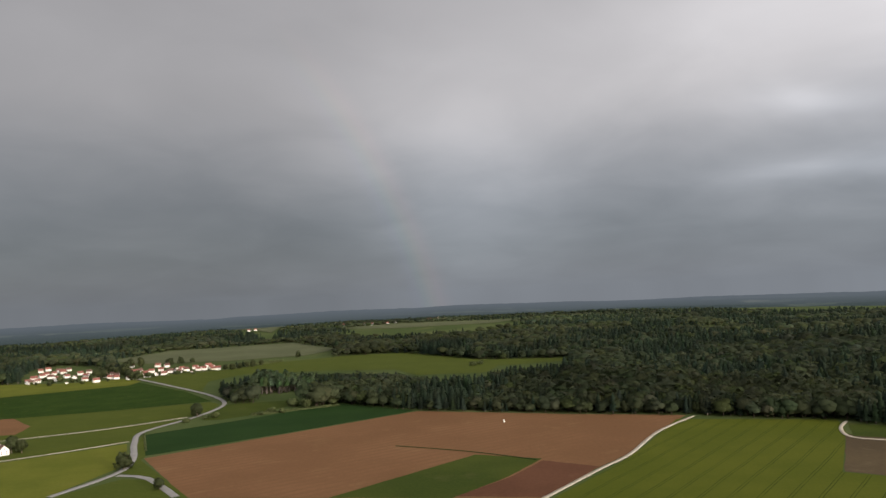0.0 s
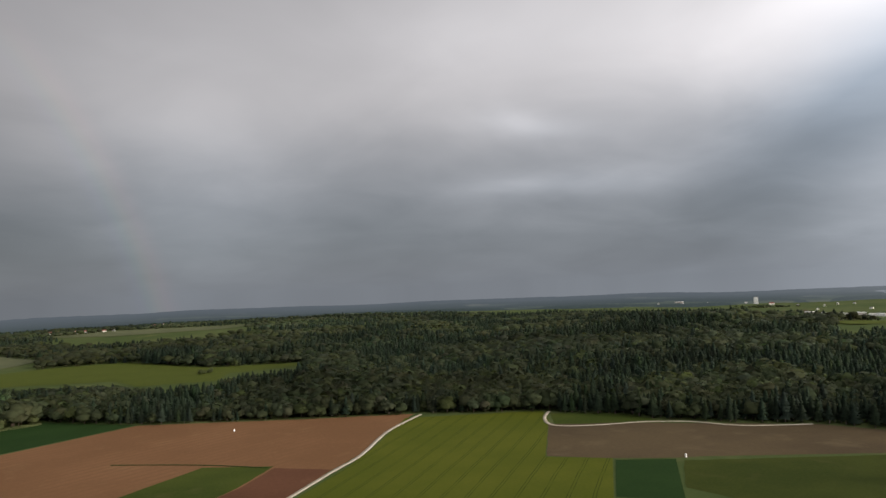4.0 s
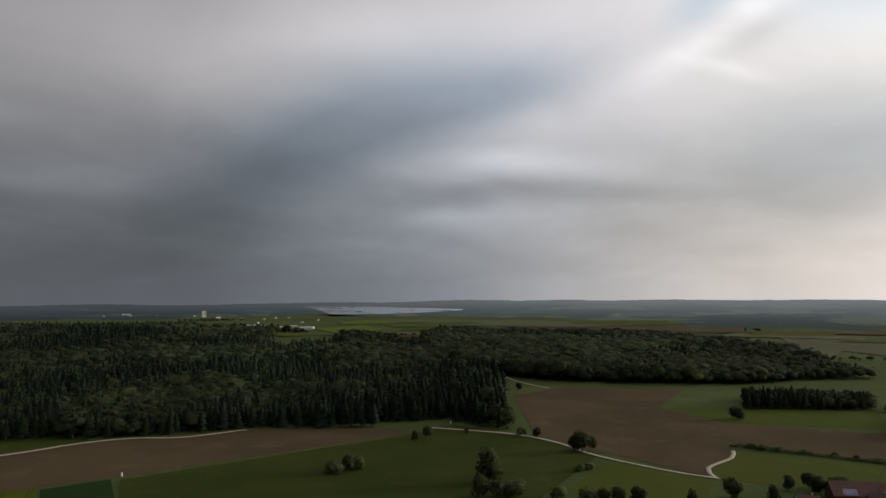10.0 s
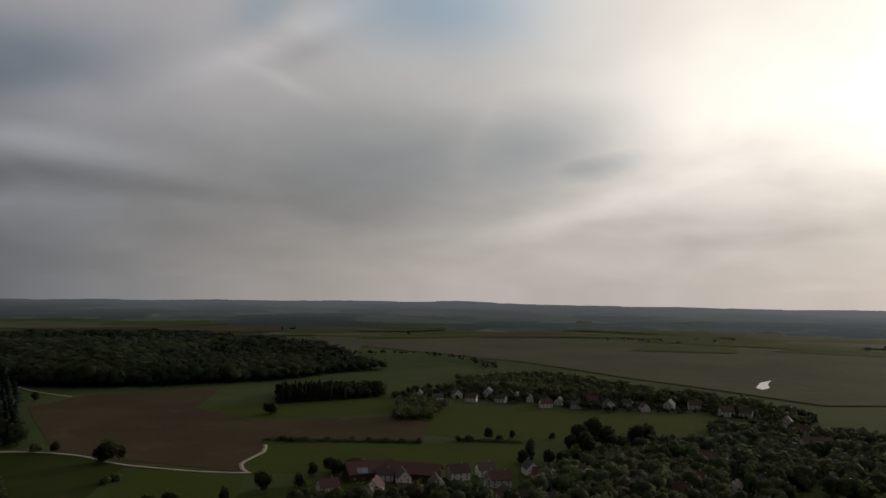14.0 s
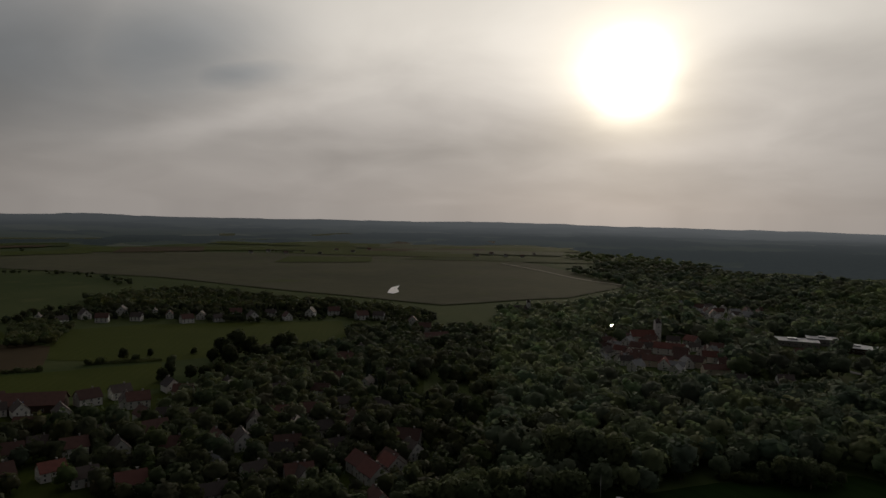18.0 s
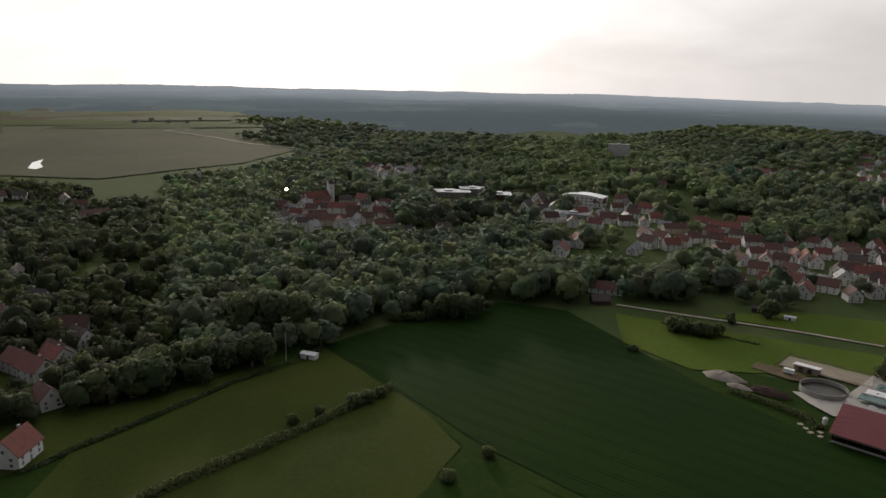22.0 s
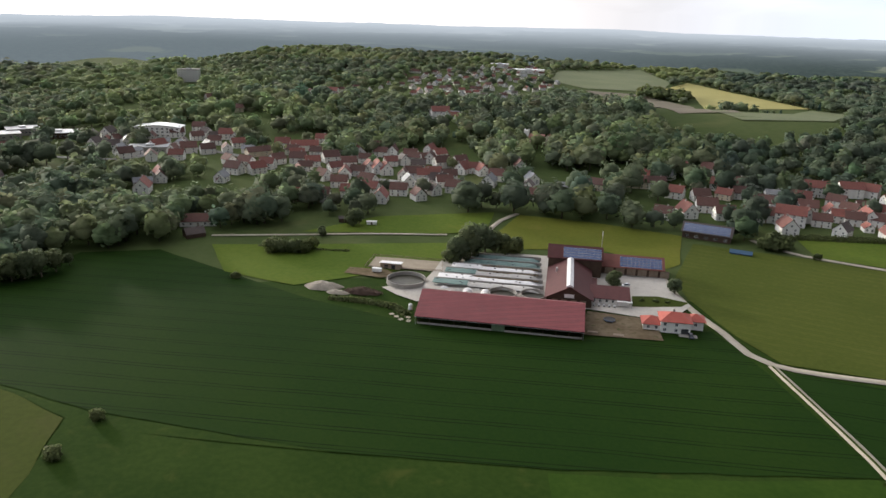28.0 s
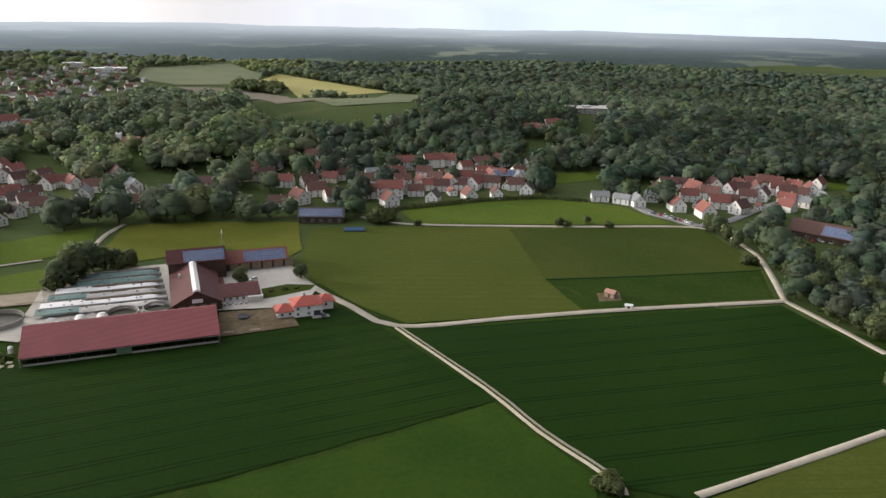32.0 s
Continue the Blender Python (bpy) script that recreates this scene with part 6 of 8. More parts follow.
def build_yard_things():
    lathe_ring("slurry_tank", farm(-13.2, 43.0), 8.6, 2.3, 0.35, (15, 345), "round concrete slurry tank, with dark slurry inside", SLURRY)
    lathe_ring("small_tank", farm(31.5, 36.5), 6.0, 2.2, 0.3, (0, 360), "small round concrete tank, with dark slurry inside", SLURRY)
    lathe_ring("small_tank", farm(45.0, 38.0), 5.6, 2.2, 0.3, (0, 360), "small round concrete tank, with dark slurry inside", SLURRY)
    mound("rubble_mound", farm(-48, 29), 8.5, 4.6, 2.6, RUBBLE, "pale heap of sand and rubble beside the wheat", "heap", seed=2)
    mound("rubble_mound", farm(-40, 24), 5.0, 2.6, 1.2, RUBBLE, "low pale spill of rubble", "heap", seed=4)
    # brushwood
    r = random.Random(3)
    bm = bmesh.new()
    for i in range(420):
        a, q = r.random() * 6.283, math.sqrt(r.random())
        x, y = 9.0 * q * math.cos(a), 3.6 * q * math.sin(a)
        z = 2.6 * (1 - q) + 0.3 * r.random()
        dv = Vector((r.gauss(0, 1), r.gauss(0, 0.7), r.gauss(0, 0.35))).normalized() * (0.9 + 1.3 * r.random())
        s = dv.cross(Vector((0, 0, 1))).normalized() * 0.07
        u = Vector((0, 0, 0.09))
        p = Vector((x, y, z))
        vs = [bm.verts.new(p + dv * e + o) for e in (-0.5, 0.5) for o in (s, -s, u)]
        bm.faces.new((vs[0], vs[1], vs[4], vs[3]))
        bm.faces.new((vs[1], vs[2], vs[5], vs[4]))
        bm.faces.new((vs[2], vs[0], vs[3], vs[5]))
    me = bpy.data.meshes.new("brushwood_pile")
    bm.to_mesh(me)
    bm.free()
    me.materials.append(BRUSH)
    ob = new("brushwood_pile", me)
    ob.matrix_world = farm(-29, 26.5)
    tagged(ob, "tangled pile of cut dry branches", "brushwood", kind="stuff")
    mound("brushwood_core", farm(-29, 26.5), 8.0, 3.0, 2.2, BRUSH, "dark heart of the branch pile", "brushwood", seed=7)
    # field shelter with trailer
    s = thing("field_shelter", farm(-24.6, 61.0), "small pale boarded field shelter", "shelter")
    bm = bmesh.new()
    prism(bm, [(-2.2, 0), (2.2, 0), (2.2, 2.3), (-2.2, 2.9)], -4.8, 4.8)
    part("wall", bm, WOOD, s)
    bm = bmesh.new()
    prism(bm, [(-2.8, 3.0), (-2.8, 3.12), (2.7, 2.4), (2.7, 2.28)], -5.3, 5.3)
    part("roof", bm, SHEET_WHITE, s, "pale sheet roof")
    # black panels on the closed wall stand for the shade within
    for x in (-2, 1.5):
        bm = bmesh.new()
        box(bm, x - 0.9, x + 0.9, -2.25, -2.2, 0.1, 2.1)
        part("opening", bm, BLACK, s)
    tr = thing("trailer", farm(-29.5, 52.5), "white box trailer on the grass", "trailer")
    bm = bmesh.new()
    box(bm, -2.2, 2.2, -1, 1, 0.7, 2.4, 0, 0.08)
    part("body", bm, PAINT_WHITE, tr)
    for x in (-1.2, 1.2):
        for y in (-1.02, 1.02):
            bm = bmesh.new()
            bmesh.ops.create_cone(bm, cap_ends=True, segments=14, radius1=0.38, radius2=0.38, depth=0.22, matrix=pose(x, y, 0.38, 90, 0, 0))
            part("wheel", bm, BLACK, tr)
    # white domed shelters in front of the clamps
    for u in (16.0, 24.0):
        d = thing("calf_igloo", farm(u, 37.5), "large white plastic calf igloo on the yard", "calf igloo", "calf igloos")
        bm = bmesh.new()
        bmesh.ops.create_uvsphere(bm, u_segments=16, v_segments=10, radius=2.3)
        bmesh.ops.bisect_plane(bm, geom=bm.verts[:] + bm.edges[:] + bm.faces[:], plane_co=(0, 0, 0), plane_no=(0, 0, -1), clear_outer=True)
        part("dome", bm, SHEET_WHITE, d)
        bm = bmesh.new()
        prism(bm, [(-1.0, 0), (1.0, 0), (1.0, 1.2), (0.5, 1.7), (-0.5, 1.7), (-1.0, 1.2)], -2.6, -1.6, "y")
        part("porch", bm, SHEET_WHITE, d)
    for u, v, c in ((8, 36, SHEET_WHITE), (12, 38.5, SHEET_GREY), (36, 43, SHEET_WHITE), (5, 40.5, SHEET_WHITE), (20, 41.0, SHEET_GREY)):
        mound("crumpled_sheet", farm(u, v), 2.6, 1.6, 1.1, c, "crumpled heap of plastic sheeting", "sheeting", 0.6, seed=u)
    mound("straw_heap", farm(27.0, 44.0), 3.0, 2.2, 1.6, STRAW, "loose heap of straw beside the small tank", "straw heap", seed=21)
    mound("earth_bank", farm(38.5, 35.0), 3.0, 2.6, 1.4, RUBBLE, "grown over bank between the two small tanks", "bank", seed=23)
    tank = thing("milk_tank", farm(-4.5, 12.5), "small upright white tank beside the barn", "tank")
    bm = bmesh.new()
    bmesh.ops.create_cone(bm, cap_ends=True, segments=16, radius1=0.9, radius2=0.9, depth=2.2, matrix=pose(0, 0, 1.3))
    part("shell", bm, PAINT_WHITE, tank)
    bm = bmesh.new()
    bmesh.ops.create_cone(bm, cap_ends=True, segments=16, radius1=0.95, radius2=0.25, depth=0.5, matrix=pose(0, 0, 2.65))
    part("lid", bm, PAINT_WHITE, tank)
    for u, v, rz in ((-8.5, 4.0, 10), (-6.2, 1.8, 60), (-3.8, 4.4, -20), (-11, 6.2, 35), (-2.8, 1.0, 80)):
        p = thing("pallet", farm(u, v, 0.0, rz), "bleached wooden pallet lying in the weeds", "pallet", "pallets beside the barn")
        for q in range(5):
            bm = bmesh.new()
            box(bm, -0.9, 0.9, -0.75 + 0.33 * q, -0.55 + 0.33 * q, 0.22, 0.27)
            part("slat", bm, PALE_WOOD, p)
        for x in (-0.8, 0.0, 0.8):
            bm = bmesh.new()
            box(bm, x - 0.06, x + 0.06, -0.75, 0.77, 0.0, 0.22)
            part("bearer", bm, PALE_WOOD, p)
    for q in range(5):
        h = thing("calf_hutch", farm(27.5 + 2.0 * q, 30.2), "pale box hutch behind the long barn", "hutch", "box hutches behind the barn")
        bm = bmesh.new()
        prism(bm, [(-0.8, 0.0), (0.8, 0.0), (0.8, 1.2), (-0.8, 1.5)], -0.75, 0.75)
        part("shell", bm, PALE_WOOD, h)
        bm = bmesh.new()
        prism(bm, [(-0.9, 1.54), (-0.9, 1.6), (0.9, 1.28), (0.9, 1.22)], -0.82, 0.82)
        part("roof", bm, SHEET_WHITE, h)
    # round things in front of the annexe
    t = thing("trampoline", farm(77.0, 20.0), "large black garden trampoline", "trampoline")
    bm = bmesh.new()
    bmesh.ops.create_cone(bm, cap_ends=True, segments=28, radius1=2.3, radius2=2.3, depth=0.06, matrix=pose(0, 0, 0.9))
    part("mat", bm, BLACK, t)
    bm = bmesh.new()
    bmesh.ops.create_cone(bm, cap_ends=False, segments=28, radius1=2.45, radius2=2.35, depth=0.2, matrix=pose(0, 0, 0.92))
    part("rim", bm, PAINT_BLUE, t, "blue padded rim")
    for i in range(6):
        bm = bmesh.new()
        a = i * 1.047
        box(bm, 2.38 * math.cos(a) - 0.05, 2.38 * math.cos(a) + 0.05, 2.38 * math.sin(a) - 0.05, 2.38 * math.sin(a) + 0.05, 0, 0.85)
        part("leg", bm, METAL, t)
    mound("sand_pit", farm(84, 20), 3.2, 2.2, 0.25, SAND, "flat pale sand patch in the garden", "sand", seed=12)
    for u, v, n in ((65, 6, 5), (70, 6.6, 4), (80, 6.5, 3)):
        p = thing("timber_stack", farm(u, v), "stack of weathered boards beside the field", "timber stack", "timber stacks")
        for i in range(n):
            bm = bmesh.new()
            box(bm, -2.2 + 0.1 * i, 2.2 - 0.12 * i, -0.8, 0.8, 0.18 * i, 0.18 * i + 0.15, 0, 0.02)
            part("board_layer", bm, WOOD, p)
    # mast behind the hay barn
    q = thing("mast", farm(75.4, 93.0), "slim pale mast behind the barn", "mast")
    bm = bmesh.new()
    bmesh.ops.create_cone(bm, cap_ends=True, segments=8, radius1=0.2, radius2=0.12, depth=17, matrix=pose(0, 0, 8.5))
    part("pole", bm, METAL, q)
    bm = bmesh.new()
    box(bm, -0.25, 0.25, -0.25, 0.25, 14.5, 16.6, 0, 0.05)
    part("antenna", bm, PAINT_WHITE, q)
    # paddock fence
    f = thing("paddock_fence", farm(0, 0), "low wooden fence round the sandy paddock", "fence")
    ring = [(-37.0, 58.0), (-37.0, 75.5), (-2.0, 76.0), (0.5, 60.5), (-37.0, 58.0)]
    for (u0, v0), (u1, v1) in zip(ring, ring[1:]):
        n = max(2, int(math.hypot(u1 - u0, v1 - v0) / 3.0))
        for i in range(n):
            bm = bmesh.new()
            u, v = u0 + (u1 - u0) * i / n, v0 + (v1 - v0) * i / n
            box(bm, u - 0.07, u + 0.07, v - 0.07, v + 0.07, 0, 1.3)
            part("post", bm, WOOD, f)
        for z in (0.6, 1.1):
            bm = bmesh.new()
            d = Vector((v0 - v1, u1 - u0, 0)).normalized() * 0.03
            a, b = Vector((u0, v0, z)), Vector((u1, v1, z))
            vs = [bm.verts.new(p + o) for p in (a, b) for o in (d, -d, -d + Vector((0, 0, 0.14)), d + Vector((0, 0, 0.14)))]
            for j in range(4):
                bm.faces.new((vs[j], vs[(j + 1) % 4], vs[4 + (j + 1) % 4], vs[4 + j]))
            part("rail", bm, WOOD, f)


def car(x, y, rz, paint, label):
    z = float(land(x, y)) + 0.25
    key = paint.name
    if key in BUILT:
        return copy_thing(BUILT[key], pose(x, y, z, 0, 0, rz))
    c = thing("car", pose(x, y, z, 0, 0, rz), label, "car", "parked cars")
    bm = bmesh.new()
    prism(bm, [(-2.15, 0.3), (2.1, 0.3), (2.15, 0.75), (1.2, 0.92), (-2.1, 0.95)], -0.86, 0.86, "y")
    part("body", bm, paint, c)
    bm = bmesh.new()
    vs = []
    for px, pz, hw in ((-1.95, 0.95, 0.8), (1.1, 0.93, 0.8), (0.35, 1.45, 0.64), (-1.5, 1.45, 0.64)):
        vs.append((bm.verts.new((px, -hw, pz)), bm.verts.new((px, hw, pz))))
    for i in range(4):
        a, b = vs[i], vs[(i + 1) % 4]
        bm.faces.new((a[0], b[0], b[1], a[1]))
    bm.faces.new([v[0] for v in vs])
    bm.faces.new([v[1] for v in vs][::-1])
    part("cabin", bm, GLASS, c, "dark glazed cabin")
    bm = bmesh.new()
    box(bm, -1.45, 0.3, -0.62, 0.62, 1.44, 1.5, 0, 0.03)
    part("roof", bm, paint, c)
    for px in (-1.35, 1.35):
        for py in (-0.82, 0.82):
            bm = bmesh.new()
            bmesh.ops.create_cone(bm, cap_ends=True, segments=14, radius1=0.32, radius2=0.32, depth=0.2, matrix=pose(px, py, 0.32, 90, 0, 0))
            part("wheel", bm, BLACK, c)
    BUILT[key] = c
    return c


CAR_WHITE = surface("white_car_paint", (0.72, 0.72, 0.72), (0.76, 0.76, 0.76), 2.0, 0.25, 0.3, 0.5, spec=0.5)
CAR_DARK = surface("dark_car_paint", (0.03, 0.035, 0.045), (0.04, 0.045, 0.055), 2.0, 0.2, 0.3, 0.5, spec=0.5)
CAR_RED = surface("red_car_paint", (0.30, 0.03, 0.03), (0.34, 0.04, 0.035), 2.0, 0.2, 0.3, 0.5, spec=0.5)
CAR_SILVER = surface("silver_car_paint", (0.45, 0.46, 0.47), (0.50, 0.51, 0.52), 2.0, 0.3, 0.3, 0.5, spec=0.5, metal=0.5)

field("farm_yard", [tuple(round(c, 1) for c in farm_xy(u, v)) for u, v in ((-14, 27), (-4, 22), (3, 28.5), (63, 29), (70, 30), (92, 27), (104, 30), (113, 44), (106, 64), (106, 77), (74, 77),
      (74, 96), (40, 97), (-2, 92), (-6, 46), (-22, 34))], YARD, "pale worn concrete and gravel farm yard", category="yard", lift=0.62, wobble=1.6)
field("garden_ground", [tuple(round(c, 1) for c in farm_xy(u, v)) for u, v in ((66, 4), (97, 5), (96, 25), (92, 26), (68, 28))], EARTH,
      "rough earth and weeds round the farmhouse", category="garden", lift=0.56, wobble=1.0)
field("paddock_sand", [tuple(round(c, 1) for c in farm_xy(u, v)) for u, v in ((-36, 59), (-36, 74.5), (-3, 75), (-0.5, 61))], SAND,
      "sandy riding paddock", category="paddock", lift=0.58, wobble=0.6)
field("paddock_mud", [tuple(round(c, 1) for c in farm_xy(u, v)) for u, v in ((-44, 48), (-44, 56), (-26, 57), (-18, 50), (-26, 46))], EARTH,
      "bare muddy patch beside the shelter", category="paddock", lift=0.6, wobble=0.8)
field("yard_lawn", [tuple(round(c, 1) for c in farm_xy(u, v)) for u, v in ((87, 38), (108, 42), (112, 48), (100, 52), (88, 50))], MEADOW,
      "island of rough green weeds in the yard", category="lawn", lift=0.7, wobble=0.8)
build_long_barn()
build_cow_barn()
build_hay_barn()
build_extension()
build_farmhouse()
build_clamps()
build_yard_things()
for u, v, turn, paint, label in ((86, 63, 20, CAR_WHITE, "white parked car on the farm yard"), (108, 11.5, 80, CAR_DARK, "dark parked car beside the farmhouse"), (52, 60, 80, CAR_SILVER, "silver parked car on the farm yard")):
    q = farm_xy(u, v)
    car(q[0], q[1], turn, paint, label)
for u, v, h, kd in ((80, 60, 9, "b"), (107.5, 58, 8.5, "b"), (98, 46, 2.2, "u"), (103, 46, 1.8, "u"), (92, 45, 2.0, "u")):
    tree(*farm_xy(u, v), h, kd)

# ---- single houses of the town and the villages ----
house(-346, -353, 146, "y")
house(-355, -341, 119, "y")
house(-359, -331, 153, "z")
house(-392, -343, 161, "g")
house(-375, -312, 150, "g")
house(-425, -351, 136, "b")
house(-420, -335, 169, "g")
house(-379, -292, 153, "g")
house(-406, -303, 137, "r")
house(-444, -324, 106, "g")
house(-462, -333, 107, "r")
house(-474, -328, 130, "r")
house(-451, -303, 114, "h")
house(-477, -308, 136, "r")
house(-489, -321, 128, "r")
house(-441, -277, 182, "g")
house(-457, -288, 112, "o")
house(-496, -296, 136, "g")
house(-520, -305, 106, "g")
house(-485, -280, 150, "z")
house(-407, -288, 95, "h")
house(-438, -306, 140, "b")
house(-272, -426, 167, "g")
house(-291, -437, 151, "r")
house(-283, -448, 169, "b")
house(-287, -418, 126, "g")
house(-312, -442, 155, "r")
house(-318, -432, 128, "o")
house(-327, -419, 152, "z")
house(-312, -403, 152, "b")
house(-312, -389, 131, "e")
house(-301, -416, 149, "b")
house(-296, -421, 160, "b")
house(-257, -430, 163, "r")
house(-264, -411, 167, "s")
house(-257, -441, 162, "g")
house(-223, -424, 153, "w")
house(-213, -406, 172, "g")
house(-210, -430, 168, "b")
house(-270, -486, 161, "w")
house(-292, -483, 169, "w")
house(-305, -482, 137, "r")
house(-246, -449, 161, "b")
house(-208, -440, 147, "b")
house(-209, -501, 148, "r")
house(-221, -502, 166, "b")
house(-204, -479, 140, "o")
house(-216, -481, 170, "b")
house(-164, -437, 189, "g")
house(-186, -433, 177, "b")
house(-148, -433, 147, "b")
house(-165, -525, 153, "r")
house(-181, -528, 138, "z")
house(-165, -505, 174, "b")
house(-198, -543, 180, "g")
house(-216, -541, 144, "b")
house(-236, -537, 148, "y")
house(-153, -508, 173, "m")
house(-123, -501, 148, "m")
house(-98, -491, 174, "y")
house(-72, -495, 166, "e")
house(-71, -474, 163, "b")
house(-238, -480, 168, "y")
house(-250, -467, 157, "r")
house(-428, -529, 121, "l")
house(-451, -530, 160, "w")
house(-29, -543, 147, "g")
house(-43, -539, 195, "g")
house(-37, -546, 171, "l")
house(-46, -506, 161, "z")
house(-6, -527, 172, "r")
house(-10, -510, 177, "d")
house(-18, -523, 186, "b")
house(-4, -575, 174, "h")
house(-53, -523, 172, "b")
house(187, -510, 210, "g")
house(189, -483, 204, "y")
house(143, -502, 206, "s")
house(102, -617, 191, "l")
house(103, -585, 192, "r")
house(87, -560, 194, "r")
house(91, -645, 172, "r")
house(78, -625, 199, "s")
house(109, -601, 167, "b")
house(136, -594, 215, "m")
house(55, -592, 205, "g")
house(42, -548, 194, "g")
house(35, -542, 194, "g")
house(29, -538, 193, "g")
house(58, -525, 183, "g")
house(26, -599, 168, "h")
house(12, -590, 186, "b")
house(17, -570, 200, "e")
house(-2, -575, 200, "b")
house(5, -554, 182, "d")
house(15, -520, 178, "h")
house(17, -478, 174, "b")
house(-7, -533, 181, "o")
house(-8, -508, 189, "d")
house(49, -470, 177, "r")
house(81, -458, 185, "o")
house(67, -458, 179, "b")
house(160, -626, 203, "r")
house(180, -668, 174, "y")
house(255, -627, 205, "z")
house(260, -608, 206, "d")
house(234, -589, 223, "y")
house(195, -602, 200, "b")
house(207, -614, 176, "z")
house(183, -636, 189, "b")
house(147, -606, 184, "y")
house(383, -520, 203, "h")
house(391, -549, 210, "b")
house(341, -492, 225, "b")
house(365, -478, 201, "m")
house(404, -502, 211, "l")
house(430, -502, 207, "r")
house(401, -444, 242, "y")
house(376, -454, 217, "m")
house(359, -456, 211, "y")
house(446, -478, 210, "h")
house(436, -458, 213, "b")
house(384, -451, 218, "d")
house(125, -989, 167, "w")
house(-14, -732, 189, "w")
house(-27, -722, 168, "r")
house(18, -1025, 166, "r")
house(258, -891, 219, "b")
house(208, -797, 197, "m")
house(171, -820, 200, "y")
house(214, -697, 178, "b")
house(38, -1248, 181, "b")
house(18, -1213, 191, "r")
house(1, -1284, 157, "b")
house(-20, -1202, 182, "r")
house(-36, -1271, 159, "g")
house(-47, -1172, 194, "b")
house(-67, -1258, 157, "r")
house(-84, -1332, 186, "b")
house(-93, -1241, 195, "b")
house(-115, -1300, 166, "r")
house(-119, -1196, 173, "b")
house(-145, -1336, 192, "r")
house(-151, -1258, 176, "b")
house(-175, -1337, 156, "y")
house(-186, -1293, 180, "r")
house(-52, -1094, 185, "r")
house(-69, -1115, 168, "b")
house(-25, -1107, 160, "b")
house(-5, -1110, 168, "b")
house(-91, -1153, 177, "g")
house(-134, -1419, 178, "b")
house(-42, -1358, 161, "r")
house(16, -1324, 166, "b")
house(374, -131, 250, "e")
house(352, -145, 238, "e")
house(352, -179, 258, "h")
house(360, -201, 281, "e")
house(352, -105, 273, "h")
house(321, -94, 284, "z")
house(287, -150, 182, "r")
house(274, -149, 181, "r")
house(284, -164, 180, "b")
house(293, -180, 268, "e")
house(418, -6, 274, "e")
house(441, -46, 274, "e")
house(450, -81, 266, "e")
house(414, -83, 279, "h")
house(464, -62, 284, "b")
house(454, -143, 233, "e")
house(315, -58, 270, "r")
house(289, -84, 269, "d")
house(288, -121, 277, "e")
house(304, -106, 273, "d")
house(386, -187, 257, "d")
house(419, -189, 229, "b")
house(376, -164, 253, "b")
house(431, -164, 265, "d")
house(390, -31, 266, "d")
house(379, -18, 266, "b")
house(375, -44, 273, "b")
house(353, -84, 250, "b")
house(412, -94, 251, "d")
house(395, -59, 263, "d")
house(347, -32, 281, "r")
house(350, -12, 283, "b")
house(318, -151, 265, "d")
house(543, -356, 257, "m")
house(631, -385, 239, "h")
house(592, -375, 236, "b")
house(441, -476, 201, "y")
house(382, -525, 225, "e")
house(472, -596, 216, "l")
house(392, -436, 236, "d")
house(403, -461, 222, "m")
house(385, -460, 202, "y")
house(342, -495, 193, "b")
house(442, -590, 224, "b")
house(558, -711, 216, "r")
house(524, -707, 217, "y")
house(532, -748, 208, "b")
house(489, -743, 205, "y")
house(516, -799, 230, "b")
house(304, -456, 198, "d")
house(289, -485, 230, "d")
house(340, -592, 229, "b")
house(806, -64, 258, "e")
house(783, -82, 285, "d")
house(805, -105, 280, "e")
house(776, -117, 248, "b")
house(816, -142, 249, "e")
house(772, -148, 238, "d")
house(795, -170, 253, "e")
house(774, -180, 257, "h")
house(738, -188, 276, "b")
house(755, -207, 241, "e")
house(733, -218, 271, "d")
house(757, -243, 254, "b")
house(727, -251, 268, "e")
house(742, -276, 235, "d")
house(713, -283, 268, "h")
house(727, -315, 231, "e")
house(725, -341, 253, "b")
house(677, -371, 228, "d")
house(684, -354, 265, "b")
house(434, -9, 253, "h")
house(436, 18, 292, "b")
house(456, -27, 277, "e")
house(469, -45, 261, "d")
house(474, -111, 277, "e")
house(461, -144, 269, "e")
house(446, -86, 266, "b")
house(492, -241, 250, "b")
house(518, -269, 255, "e")
house(484, -216, 239, "d")
house(472, -81, 279, "d")
house(219, -110, 208, "g")
house(248, -137, 261, "h")
house(352, -144, 253, "h")
house(342, -170, 264, "h")
house(308, -187, 223, "b")
house(282, -162, 180, "r")
house(290, -121, 258, "b")
house(323, -126, 238, "d")
house(-681, 1191, 40, "r")
house(-694, 1232, 25, "r")
house(-666, 1193, 19, "r")
house(-705, 1276, 50, "r")
house(-713, 1304, 49, "r")
house(-675, 1248, 36, "b")
house(-706, 1318, 24, "r")
house(-727, 1373, 28, "b")
house(-698, 1333, 38, "r")
house(-715, 1386, 45, "b")
house(-764, 1379, 36, "r")
house(-767, 1410, 42, "r")
house(-625, 1230, 10, "h")
house(-648, 1295, 37, "r")
house(-587, 1187, 45, "r")
house(-615, 1250, 6, "r")
house(-645, 1321, 18, "b")
house(-575, 1236, 13, "h")
house(-554, 1206, 5, "r")
house(-542, 1201, 34, "r")
house(-600, 1156, 22, "s")
house(-544, 1274, 17, "r")
house(-545, 1300, 33, "b")
house(-513, 1246, 10, "r")
house(-517, 1282, 12, "r")
house(-489, 1230, 17, "h")
house(-510, 1306, 11, "r")
house(-476, 1233, 5, "r")
house(-479, 1268, 16, "b")
